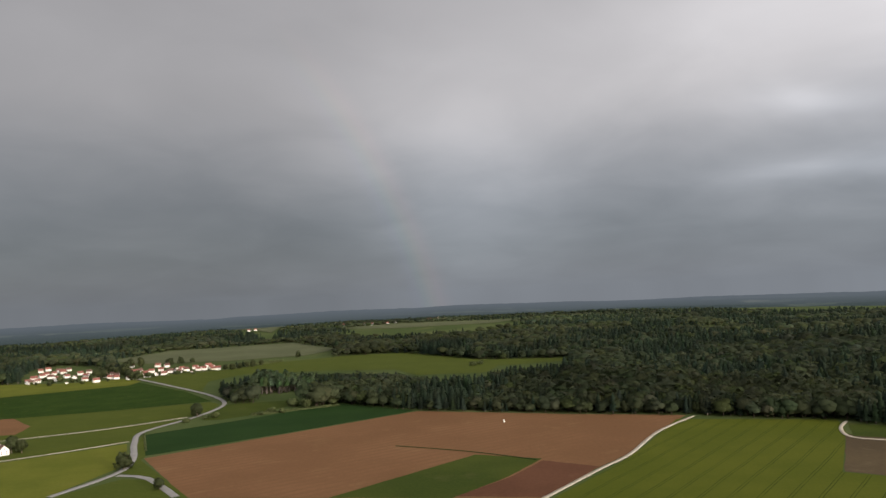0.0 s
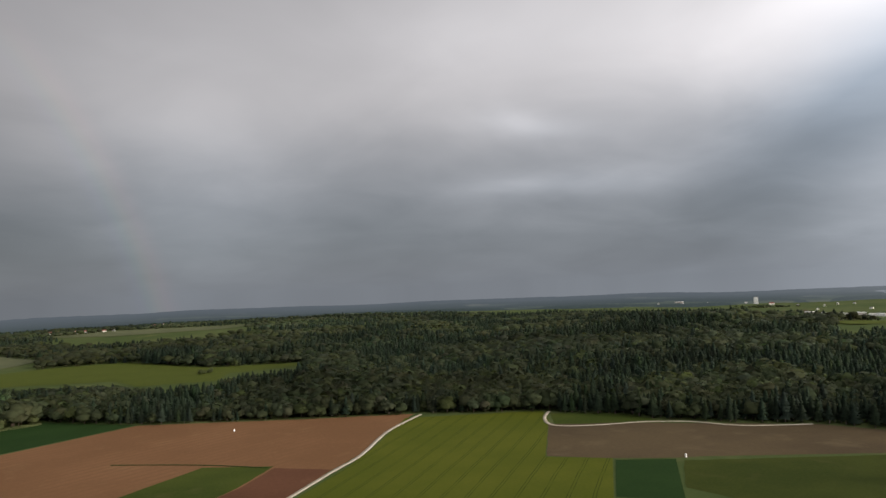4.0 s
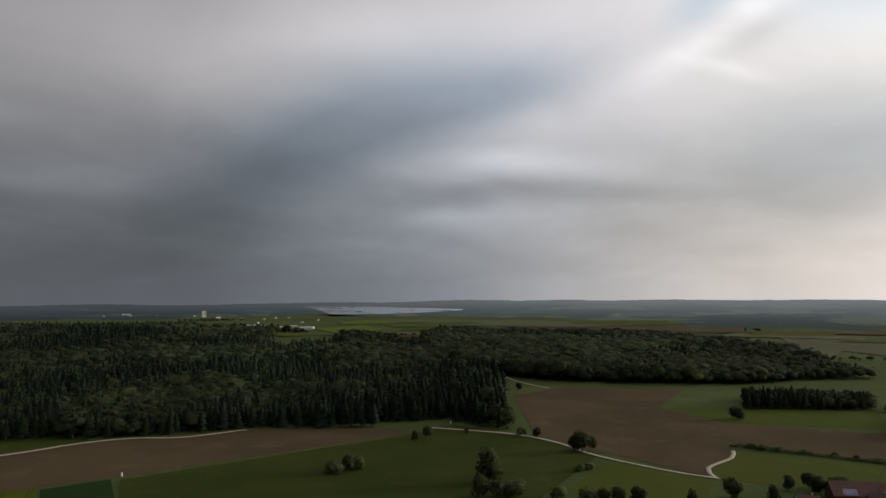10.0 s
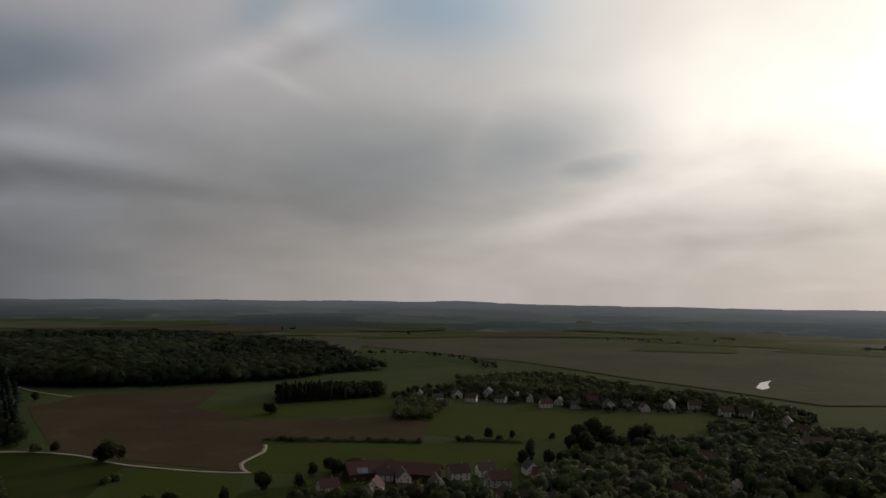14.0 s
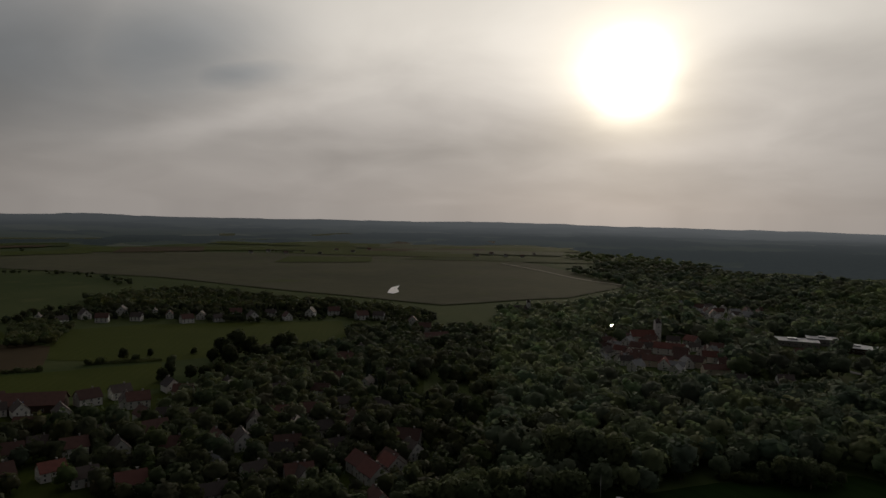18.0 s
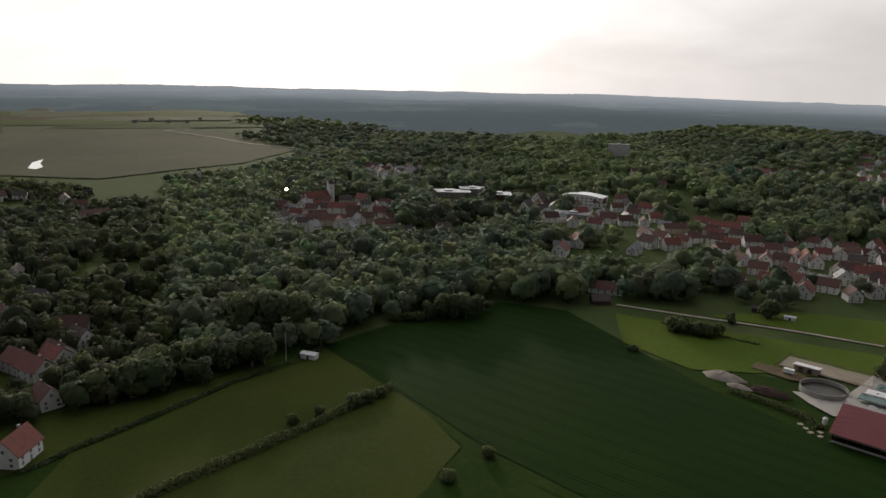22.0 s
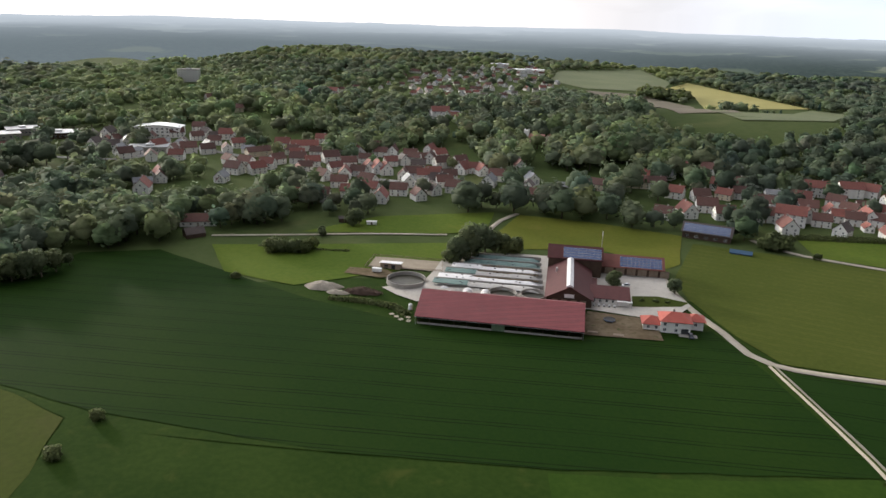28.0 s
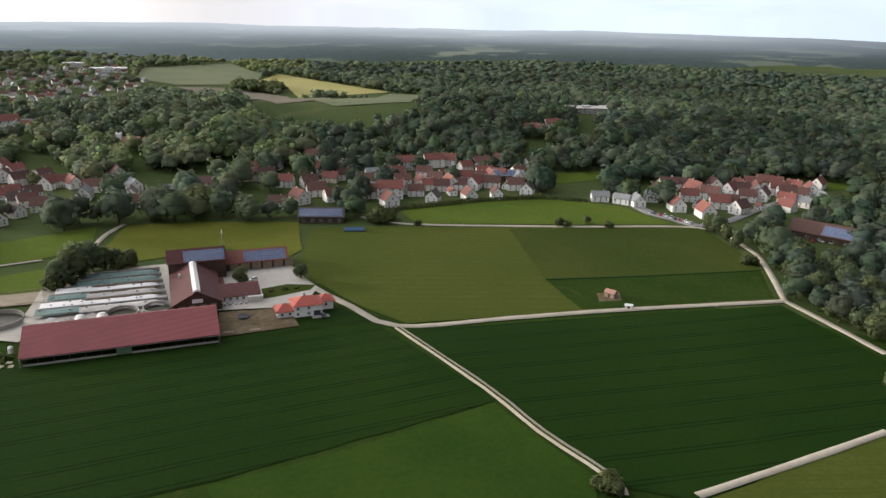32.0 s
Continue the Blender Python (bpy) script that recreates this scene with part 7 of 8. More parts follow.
house(-478, 1294, 31, "h")
house(-475, 1311, 38, "r")
house(-458, 1287, 30, "b")
house(-437, 1253, 19, "s")
house(-454, 1322, 358, "r")
house(-437, 1288, 4, "r")
house(-429, 1294, 356, "r")
house(-438, 1344, 28, "r")
house(-411, 1287, 31, "o")
house(-402, 1285, 20, "r")
house(-527, 1379, 42, "b")
house(-547, 1387, 7, "r")
house(-376, 618, 52, "h")
house(127, -399, 190, "k")
house(-331, 2360, 7, "r")
house(-311, 2372, 20, "g")
house(-283, 2322, 349, "r")
house(-260, 2331, 344, "g")
house(-238, 2341, 346, "r")
house(-213, 2349, 342, "g")
house(-186, 2328, 352, "r")
house(-631, 2340, 4, "r")
house(-612, 2349, 19, "r")
house(-56, 2453, 345, "r")
house(-28, 2469, 13, "g")
house(-164, 2368, 7, "r")
house(2117, 2290, 327, "y")
house(2081, 2122, 334, "l")
house(2041, 1962, 322, "y")
house(2031, 1843, 301, "z")
house(2152, 1897, 298, "z")
house(2200, 1871, 295, "y")
house(1878, 2523, 326, "z")
house(1925, 2428, 312, "y")
house(2013, 2385, 320, "z")
house(2009, 2275, 318, "y")
house(1928, 1583, 286, "y")
house(2079, 1635, 326, "z")
house(1815, 1672, 327, "z")
house(1704, -582, 266, "d")
house(1737, -638, 238, "d")
house(1664, -655, 257, "b")
house(1696, -712, 255, "d")
house(1623, -725, 232, "d")
house(1729, -819, 268, "b")
house(1649, -826, 226, "d")
house(1722, -911, 242, "r")
house(1425, -1048, 228, "d")
house(1445, -1107, 211, "b")
house(1382, -1103, 243, "d")
house(1346, -1125, 221, "b")
house(1391, -1200, 218, "d")

house(-413, -354, 151, "b")
house(-402, -325, 139, "r")
house(-420, -322, 117, "b")
house(-445, -339, 147, "h")
house(-466, -346, 146, "b")
house(-452, -321, 144, "b")
house(-459, -314, 134, "g")
house(-488, -328, 129, "b")
house(-474, -300, 142, "b")
house(-498, -310, 103, "r")
house(-480, -293, 120, "b")
house(-415, -302, 136, "b")
house(-393, -309, 105, "s")
house(-378, -337, 142, "z")
house(-427, -287, 144, "s")
house(-461, -279, 106, "y")
house(-263, -424, 158, "b")
house(-276, -421, 145, "b")
house(-301, -433, 141, "b")
house(-309, -429, 164, "g")
house(-308, -408, 133, "s")
house(-276, -410, 156, "s")
house(-272, -446, 132, "b")
house(-241, -421, 158, "b")
house(-237, -430, 161, "h")
house(-222, -440, 141, "y")
house(-222, -458, 143, "b")
house(-186, -475, 179, "b")
house(-171, -482, 147, "r")
house(-181, -450, 168, "b")
house(75, -576, 204, "b")
house(59, -559, 196, "b")
house(49, -532, 169, "b")
house(47, -574, 173, "b")
house(27, -565, 193, "r")
house(8, -579, 160, "b")
house(8, -527, 178, "b")
house(0, -522, 186, "r")
house(-14, -503, 192, "b")
house(89, -597, 171, "b")
house(122, -625, 182, "r")
house(59, -497, 179, "b")
house(36, -597, 171, "b")
house(196, -575, 183, "r")
house(179, -600, 207, "b")
house(225, -630, 189, "y")
house(214, -569, 201, "h")
house(237, -576, 225, "b")
house(259, -580, 188, "b")
house(344, -514, 194, "b")
house(330, -528, 194, "h")
house(366, -506, 219, "r")
house(388, -497, 210, "b")
house(424, -485, 198, "b")
house(422, -462, 202, "r")
house(345, -157, 266, "d")
house(328, -131, 254, "b")
house(384, -148, 259, "b")
house(346, -115, 263, "e")
house(404, -108, 246, "d")
house(455, -114, 244, "b")
house(384, -82, 278, "b")
house(364, -62, 270, "e")
house(333, -43, 273, "d")
house(422, -28, 248, "b")
house(463, -16, 270, "d")
house(443, -209, 230, "b")
house(419, -222, 219, "e")
house(440, -251, 222, "d")
house(503, -247, 249, "b")
house(-6, -746, 155, "h")
house(-11, -734, 191, "g")
house(-21, -724, 177, "z")
house(-27, -729, 164, "y")
house(156, -1003, 212, "h")
house(131, -914, 198, "e")
house(118, -979, 184, "s")
house(119, -1044, 171, "b")
house(102, -1076, 206, "b")
house(80, -1051, 192, "e")
house(67, -1096, 178, "h")
house(25, -1202, 163, "b")
house(14, -1223, 200, "d")
house(-27, -998, 184, "r")
house(-41, -979, 171, "z")
house(-50, -1039, 157, "z")
house(540, -737, 233, "h")
house(522, -724, 220, "g")
house(498, -723, 206, "z")
house(502, -761, 191, "y")
house(498, -774, 228, "h")
house(615, -785, 220, "e")
house(578, -746, 207, "s")
house(563, -752, 193, "b")
house(455, -477, 237, "b")
house(434, -466, 235, "e")
house(401, -439, 209, "h")
house(392, -447, 245, "b")
house(422, -495, 231, "d")
house(407, -502, 217, "r")
house(400, -509, 203, "z")
house(362, -471, 240, "z")
house(402, -452, 231, "h")
house(367, -451, 215, "g")
house(350, -444, 201, "z")
house(386, -531, 236, "y")
house(348, -500, 222, "h")
house(293, -649, 198, "e")
house(279, -643, 184, "s")
house(265, -636, 221, "b")
house(226, -668, 204, "b")
house(207, -627, 190, "e")
house(207, -599, 178, "h")
house(204, -655, 213, "b")
house(189, -659, 199, "d")
house(179, -661, 185, "r")
house(167, -648, 171, "z")
house(189, -498, 215, "z")
house(183, -500, 201, "h")
house(184, -469, 189, "g")
house(142, -504, 171, "z")
house(-168, -1312, 185, "y")
house(-100, -1128, 174, "h")
house(-125, -1182, 160, "e")
house(59, -1157, 206, "s")
house(38, -1138, 192, "b")
house(-80, -1118, 173, "b")
house(-75, -1354, 161, "e")
house(-22, -1305, 200, "h")
house(26, -1327, 189, "b")

quarter([(59, -1229), (-63, -1430), (-227, -1561), (-225, -1237), (-97, -992), (9, -997)], 60, "bbhhdezyrg", 1)
quarter([(617, -772), (505, -791), (446, -696), (538, -679)], 18, "bhdezy", 2)
quarter([(481, -493), (413, -562), (317, -453), (397, -413)], 18, "bhdezymr", 3)
quarter([(307, -664), (173, -681), (141, -595), (248, -558)], 16, "bhezyzr", 4)
quarter([(115, -614), (-12, -619), (-30, -476), (33, -454), (77, -504)], 30, "bhbhgrgez", 5)
quarter([(174, -617), (54, -634), (-74, -553), (-81, -486), (47, -525), (151, -527)], 26, "bhbhgrez", 6)
quarter([(-246, -515), (-369, -457), (-321, -384), (-216, -403)], 18, "bhrgrgez", 7)
quarter([(-660, 1149), (-500, 1165), (-386, 1252), (-418, 1338), (-554, 1433), (-690, 1396), (-754, 1356)], 14, "rrgbb", 8)
build_houses()

# ---- single trees ----
tree(-664, 1171, 5, "u")
tree(-646, 1152, 6, "b")
tree(-662, 1205, 8, "b")
tree(-633, 1174, 8, "b")
tree(-658, 1235, 6, "u")
tree(-659, 1266, 8, "b")
tree(-594, 1175, 6, "b")
tree(-571, 1147, 6, "u")
tree(-589, 1210, 8, "b")
tree(-538, 1163, 6, "b")
tree(-513, 1214, 6, "u")
tree(-502, 1210, 5, "u")
tree(-482, 1204, 6, "b")
tree(-484, 1235, 6, "b")
tree(-460, 1204, 5, "u")
tree(-461, 1236, 6, "b")
tree(-448, 1249, 5, "u")
tree(-424, 1224, 5, "u")
tree(-419, 1246, 5, "u")
tree(-408, 1259, 5, "u")
tree(-615, 1134, 12, "b")
tree(-594, 1161, 9, "b")
tree(-576, 1205, 18, "b")
tree(-575, 1220, 20, "b")
tree(-579, 1270, 18, "b")
tree(-561, 1247, 16, "b")
tree(-537, 1223, 20, "b")
tree(-523, 1203, 17, "b")
tree(-505, 1174, 16, "b")
tree(-493, 1163, 14, "b")
tree(-571, 1302, 20, "b")
tree(-510, 1213, 12, "u")
tree(-629, 1194, 10, "u")
tree(-575, 1191, 9, "u")
tree(-493, 1207, 9, "u")
tree(-454, 1234, 8, "u")
tree(-383, 1268, 12, "b")
tree(-373, 1275, 13, "b")
tree(-365, 1290, 12, "b")
tree(-358, 1305, 13, "b")
tree(-348, 1311, 14, "b")
tree(-337, 1327, 12, "b")
tree(-531, 1401, 17, "b")
tree(-519, 1429, 16, "b")
tree(-498, 1431, 13, "b")
tree(-580, 1390, 20, "b")
tree(-593, 1376, 21, "b")
tree(-266, 776, 16, "b")
tree(-241, 543, 14, "b")
tree(-190, 480, 9, "b")
tree(-300, 1476, 14, "b")
tree(-177, 778, 6, "u")
tree(-190, 784, 6, "u")
tree(-158, 807, 12, "u")
tree(-148, 820, 12, "b")
tree(-173, 818, 10, "u")
tree(-130, 823, 9, "u")
tree(-198, 770, 5, "u")
tree(-244, 765, 6, "u")
tree(-254, 760, 5, "u")
tree(-266, 743, 5, "u")
tree(-371, 623, 16, "b")
tree(-362, 623, 13, "b")
tree(40, 1174, 9, "u")
tree(52, 1187, 8, "u")
tree(495, 294, 8, "b")
tree(504, 288, 11, "b")
tree(536, 270, 6, "b")
tree(410, 191, 23, "b")
tree(385, 289, 9, "u")
tree(393, 284, 11, "b")
tree(400, 282, 9, "u")
tree(552, 228, 7, "u")
tree(552, 215, 8, "b")
tree(516, 166, 17, "b")
tree(517, 173, 12, "b")
tree(521, 161, 12, "b")
tree(784, 327, 10, "b")
tree(470, 148, 5, "u")
tree(462, 151, 5, "u")
tree(377, 181, 14, "b")
tree(381, 173, 12, "b")
tree(390, 167, 10, "u")
tree(702, 82, 12, "b")
tree(400, 117, 10, "b")
tree(399, 124, 9, "u")
tree(405, 111, 10, "b")
tree(409, 100, 11, "b")
tree(421, 74, 9, "b")
tree(441, 56, 14, "b")
tree(476, 29, 9, "b")
tree(483, 19, 11, "b")
tree(475, 13, 12, "b")
tree(448, 35, 10, "b")
tree(489, 4, 9, "u")
tree(398, 144, 8, "u")
tree(705, 87, 12, "b")
tree(818, 87, 16, "b")
tree(578, -78, 5, "u")
tree(578, -86, 6, "u")
tree(587, -103, 9, "b")
tree(581, -110, 5, "u")
tree(584, -122, 8, "b")
tree(582, -154, 6, "b")
tree(507, -119, 17, "p")
tree(500, -112, 10, "b")
tree(548, -166, 20, "b")
tree(556, -180, 24, "b")
tree(550, -189, 18, "b")
tree(537, -156, 14, "b")
tree(530, -166, 16, "b")
tree(535, -187, 14, "b")
tree(541, -209, 21, "b")
tree(543, -218, 20, "b")
tree(488, -207, 16, "b")
tree(498, -218, 13, "b")
tree(496, -129, 12, "b")
tree(491, -137, 12, "b")
tree(497, -148, 12, "b")
tree(585, 60, 5, "u")
tree(581, 53, 5, "u")
tree(582, 42, 4, "u")
tree(584, 24, 4, "u")
tree(582, 6, 4, "u")
tree(579, -7, 4, "u")
tree(578, -20, 4, "u")
tree(575, -33, 4, "u")
tree(572, -46, 4, "u")
tree(234, -239, 17, "b")
tree(229, -242, 19, "b")
tree(227, -248, 15, "b")
tree(233, -232, 15, "b")
tree(215, -262, 13, "b")
tree(218, -260, 11, "b")
tree(213, -264, 12, "b")
tree(212, -273, 13, "p")
tree(211, -276, 11, "b")
tree(177, -308, 15, "b")
tree(181, -305, 14, "b")
tree(171, -311, 13, "b")
tree(186, -299, 10, "b")
tree(168, -318, 12, "b")
tree(191, -292, 5, "u")
tree(194, -290, 5, "u")
tree(189, -295, 5, "u")
tree(198, -287, 4, "u")
tree(166, -327, 7, "b")
tree(55, -381, 5, "b")
tree(85, -315, 3, "u")
tree(96, -194, 4, "u")
tree(100, -174, 4, "u")
tree(152, -211, 4, "u")
tree(154, -204, 5, "u")
tree(156, -200, 5, "u")
tree(77, -353, 7, "u")
tree(71, -353, 8, "u")
tree(65, -354, 8, "u")
tree(59, -358, 7, "u")
tree(161, -187, 4, "u")
tree(165, -176, 4, "u")
tree(242, -229, 22, "b")
tree(233, -235, 25, "b")
tree(225, -243, 23, "b")
tree(221, -251, 12, "b")
tree(277, -238, 18, "b")
tree(280, -224, 18, "b")
tree(279, -254, 19, "b")
tree(213, -264, 11, "p")
tree(208, -270, 11, "p")
tree(175, -313, 14, "b")
tree(183, -308, 12, "b")
tree(169, -320, 12, "b")
tree(236, -156, 14, "b")
tree(232, -168, 15, "b")
tree(236, -148, 14, "b")
tree(230, -181, 15, "b")
tree(230, -198, 14, "b")
tree(-17, -345, 15, "b")
tree(-21, -348, 17, "b")
tree(-26, -356, 18, "b")
tree(-32, -358, 16, "b")
tree(-42, -361, 11, "b")
tree(-48, -360, 10, "b")
tree(-37, -360, 13, "b")
tree(-24, -351, 16, "b")
tree(-45, -359, 9, "u")
tree(-14, -342, 9, "u")
tree(56, -384, 6, "b")
tree(66, -355, 7, "u")
tree(61, -355, 7, "u")
tree(74, -360, 7, "u")
tree(-207, -359, 4, "u")
tree(-282, -319, 6, "u")
tree(-284, -315, 4, "u")
tree(-300, -315, 6, "b")
tree(-306, -303, 5, "u")
tree(-192, -373, 10, "u")
tree(-187, -374, 8, "u")
tree(41, -404, 10, "b")
tree(37, -405, 11, "b")
tree(-197, -376, 8, "u")
tree(86, -315, 3, "u")
tree(-355, -263, 13, "b")
tree(-355, -269, 12, "b")
tree(-346, -250, 12, "b")
tree(-342, -240, 11, "b")
tree(-360, -242, 12, "b")
tree(-323, -218, 6, "u")
tree(-322, -190, 14, "b")
tree(-322, -197, 10, "p")
tree(-308, -173, 13, "b")
tree(-311, -179, 9, "p")
tree(-305, -163, 12, "b")
tree(-297, -150, 12, "b")
tree(-292, -143, 11, "b")
tree(-298, -156, 9, "u")
tree(-299, -163, 9, "p")
tree(-289, -135, 12, "b")
tree(-298, -137, 14, "b")
tree(-330, -170, 15, "b")
tree(-322, -157, 15, "b")
tree(-342, -188, 14, "b")
tree(-363, -228, 13, "b")
tree(-372, -241, 12, "b")
tree(-348, -205, 15, "b")
tree(-340, -181, 14, "b")
tree(-314, -148, 13, "b")
tree(-127, -113, 5, "b")
tree(-125, -118, 4, "u")
tree(-127, -116, 5, "u")

# ---- landmarks ----


def tower(bm, x, y, w, z0, z1):
    box(bm, x - w / 2, x + w / 2, y - w / 2, y + w / 2, z0, z1)


def spire(bm, x, y, w, z0, z1):
    v = [bm.verts.new((x + sx * w / 2, y + sy * w / 2, z0)) for sx, sy in ((-1, -1), (1, -1), (1, 1), (-1, 1))]
    t = bm.verts.new((x, y, z1))
    for i in range(4):
        bm.faces.new((v[i], v[(i + 1) % 4], t))
    bm.faces.new(v[::-1])


def at_ground(x, y, rz):
    return pose(x, y, float(land(x, y)) - 0.1, 0, 0, rz)


def church(x, y, rz, high, w, nave, label, roof):
    c = thing("church", at_ground(x, y, rz), label, "church")
    bm = bmesh.new()
    tower(bm, 0, 0, w, 0, high * 0.78)
    tw = part("tower", bm, PLASTER, c, "white rendered tower")
    bm = bmesh.new()
    spire(bm, 0, 0, w + 0.6, high * 0.78, high)
    part("spire", bm, TILE_DARK, c)
    for s in (-1, 1):
        bm = bmesh.new()
        prism(bm, [(-w / 2, high * 0.78), (w / 2, high * 0.78), (w * 0.3, high * 0.84), (0, high * 0.9), (-w * 0.3, high * 0.84)], s * w / 2 - 0.2, s * w / 2 + 0.2, "x")
        part("stepped_gable", bm, PLASTER, c)
    for z in (0.35, 0.6):
        for s, a in ((-1, 0), (1, 180)):
            shared("belfry_opening", WINDOW, tw, pose(0, s * (w / 2 + 0.02), high * z, 0, 0, a))
    o = part("nave", gable_walls(nave, 10, 7, 12), PLASTER, c)
    o.matrix_basis = pose(nave / 2 + w / 2, 0, 0)
    o = part("nave_roof", gable_roof(nave, 10, 7, 12), roof, c)
    o.matrix_basis = pose(nave / 2 + w / 2, 0, 0)
    for i in range(5):
        shared("window", WINDOW, c, pose(w / 2 + nave * (i + 0.5) / 5, -5.02, 3.0) @ Matrix.Diagonal((1, 1, 2.0, 1)))
    PLOTS.append((x, y, w * 1.4))
    PLOTS.append((x + 0.6 * nave * math.cos(radians(rz)), y + 0.6 * nave * math.sin(radians(rz)), 8))


def slab_block(name, x, y, rz, w, d, high, floors, wall, label, roof=CONCRETE, cols=8, flat=0.5):
    c = thing(name, at_ground(x, y, rz), label, "building")
    bm = bmesh.new()
    box(bm, -w / 2, w / 2, -d / 2, d / 2, 0, high)
    wl = part("wall", bm, wall, c)
    bm = bmesh.new()
    box(bm, -w / 2 - flat, w / 2 + flat, -d / 2 - flat, d / 2 + flat, high, high + 0.5)
    part("roof", bm, roof, c, "flat roof")
    bm = bmesh.new()
    box(bm, -w * 0.1, w * 0.1, -d * 0.2, d * 0.2, high + 0.5, high + 1.9)
    part("roof_hood", bm, METAL, c)
    for f in range(floors):
        z = (f + 0.35) * high / floors
        for i in range(cols):
            shared("window", WINDOW_WIDE, wl, pose(-w / 2 + w * (i + 0.5) / cols, -d / 2 - 0.02, z))
        for s in (-1, 1):
            shared("window", WINDOW_WIDE, wl, pose(s * (w / 2 + 0.02), 0, z, 0, 0, 90 * s))
    PLOTS.append((x, y, w * 0.5))
    return c


def arched_hall(x, y, rz):
    c = thing("office_hall", at_ground(x, y, rz), "white modern office building with a curved roof", "building")
    w, d, e = 40, 16, 7.5
    bm = bmesh.new()
    arc = [(-w / 2 + w * i / 12, e + 3.2 * math.sin(math.pi * (0.12 + 0.76 * i / 12))) for i in range(13)]
    prism(bm, [(-w / 2, 0)] + arc + [(w / 2, 0)], -d / 2, d / 2, "y")
    wl = part("wall", bm, PLASTER, c)
    bm = bmesh.new()
    prism(bm, [(px * 1.03, pz + 0.1) for px, pz in arc] + [(px * 1.03, pz + 0.5) for px, pz in arc[::-1]], -d / 2 - 0.8, d / 2 + 0.8, "y")
    part("roof", bm, METAL, c, "curved grey metal roof")
    for z in (1.0, 4.2, 7.0):
        for i in range(9):
            shared("window", WINDOW_WIDE, wl, pose(-w / 2 + w * (i + 0.5) / 9, -d / 2 - 0.02, z))
    PLOTS.append((x, y, 19))


def castle(x, y, rz):
    c = thing("castle", at_ground(x, y, rz), "cream castle with a square tower above the trees", "castle")
    bm = bmesh.new()
    box(bm, -15, 6, -5, 5, 0, 7)
    wl = part("wall", bm, CREAM, c)
    o = part("roof", gable_roof(21, 10, 7, 11), PINK_TILE, c)
    o.matrix_basis = pose(-4.5, 0, 0)
    bm = bmesh.new()
    tower(bm, -15, -2, 5.5, 0, 15)
    tw = part("tower", bm, PLASTER, c, "pale square tower")
    bm = bmesh.new()
    for i, (sx, sy) in enumerate(((-1, -1), (1, -1), (1, 1), (-1, 1))):
        box(bm, -15 + sx * 2.2 - 0.5, -15 + sx * 2.2 + 0.5, -2 + sy * 2.2 - 0.5, -2 + sy * 2.2 + 0.5, 15, 16.4)
    part("battlement", bm, PLASTER, c)
    o = part("wing", gable_walls(10, 9, 8, 12), CREAM, c)
    o.matrix_basis = pose(11.1, -1, 0, 0, 0, 90)
    o = part("wing_roof", gable_roof(10, 9, 8, 12), TILE_RED, c)
    o.matrix_basis = pose(11.1, -1, 0, 0, 0, 90)
    for z in (1.5, 4.4):
        for i in range(6):
            shared("window", WINDOW, wl, pose(-11 + 2.7 * i, -5.02, z))
    c.scale = (0.75, 0.75, 0.75)
    PLOTS.append((x, y, 12))


def solar_house(x, y, rz, w, d, e, r, roof, cols, rows, start, label):
    c = thing("solar_house", at_ground(x, y, rz), label, "house")
    wl = part("wall", gable_walls(w, d, e, r), TIMBER, c)
    rf = part("roof", gable_roof(w, d, e, r, 0.9, 0.25, 0.8), roof, c)
    tilt = math.degrees(math.atan2(r - e, d / 2))
    solar_array(cols, rows, 1.72, 1.25, rf, pose(start, -d / 2 - 0.4, e + 0.22, tilt, 0, 0))
    for i in range(5):
        shared("window", WINDOW_WIDE, wl, pose(-w / 2 + w * (i + 0.5) / 5, -d / 2 - 0.02, 1.0))
    PLOTS.append((x, y, w * 0.5))
    return c


def hut(x, y, rz, w, d, e, r, wall, roof, label):
    c = thing("hut", at_ground(x, y, rz), label, "hut")
    wl = part("wall", gable_walls(w, d, e, r), wall, c)
    part("roof", gable_roof(w, d, e, r, 0.3, 0.1, 0.3), roof, c)
    bm = bmesh.new()
    box(bm, -0.5, 0.5, -d / 2 - 0.06, -d / 2 + 0.02, 0.05, min(2.0, e - 0.2))
    part("door", bm, TIMBER, wl)
    PLOTS.append((x, y, w))
    return c


church(444, -534, 60, 24, 5.5, 22, "white town church with a tall tower and red nave roof", TILE_RED)
church(626, -534, 60, 20, 4.0, 18, "small white church with a slender spire by the marsh", TILE_DARK)
slab_block("office_block", 352, -1115, 198, 32, 12, 18, 6, PLASTER, "white six storey office block above the trees")
arched_hall(242, -672, 180)
slab_block("flat_hall", 378, -642, 215, 44, 20, 5, 1, CONCRETE, "low hall with a flat pale roof", SHEET_WHITE)
slab_block("flat_hall", 365, -669, 214, 26, 18, 6, 1, CONCRETE, "low hall with a flat pale roof", SHEET_WHITE)
slab_block("flat_hall", 328, -659, 201, 30, 20, 5, 1, TIMBER, "low market hall with a flat white roof", SHEET_WHITE)
slab_block("flat_hall", 226, -602, 191, 34, 16, 5, 1, CONCRETE, "grey flat roofed workshop in the town", SLATE)
slab_block("flat_hall", -193, -1421, 172, 60, 24, 7, 1, PAINT_WHITE, "far white industrial hall at the field's edge", SHEET_WHITE)
slab_block("flat_hall", -147, -1514, 174, 36, 20, 7, 1, PAINT_WHITE, "far white industrial hall at the field's edge", SHEET_WHITE)
slab_block("clinic_hall", -545, -589, 147, 42, 22, 6, 2, CONCRETE, "flat roofed grey hall in the hillside wood", SHEET_GREY)
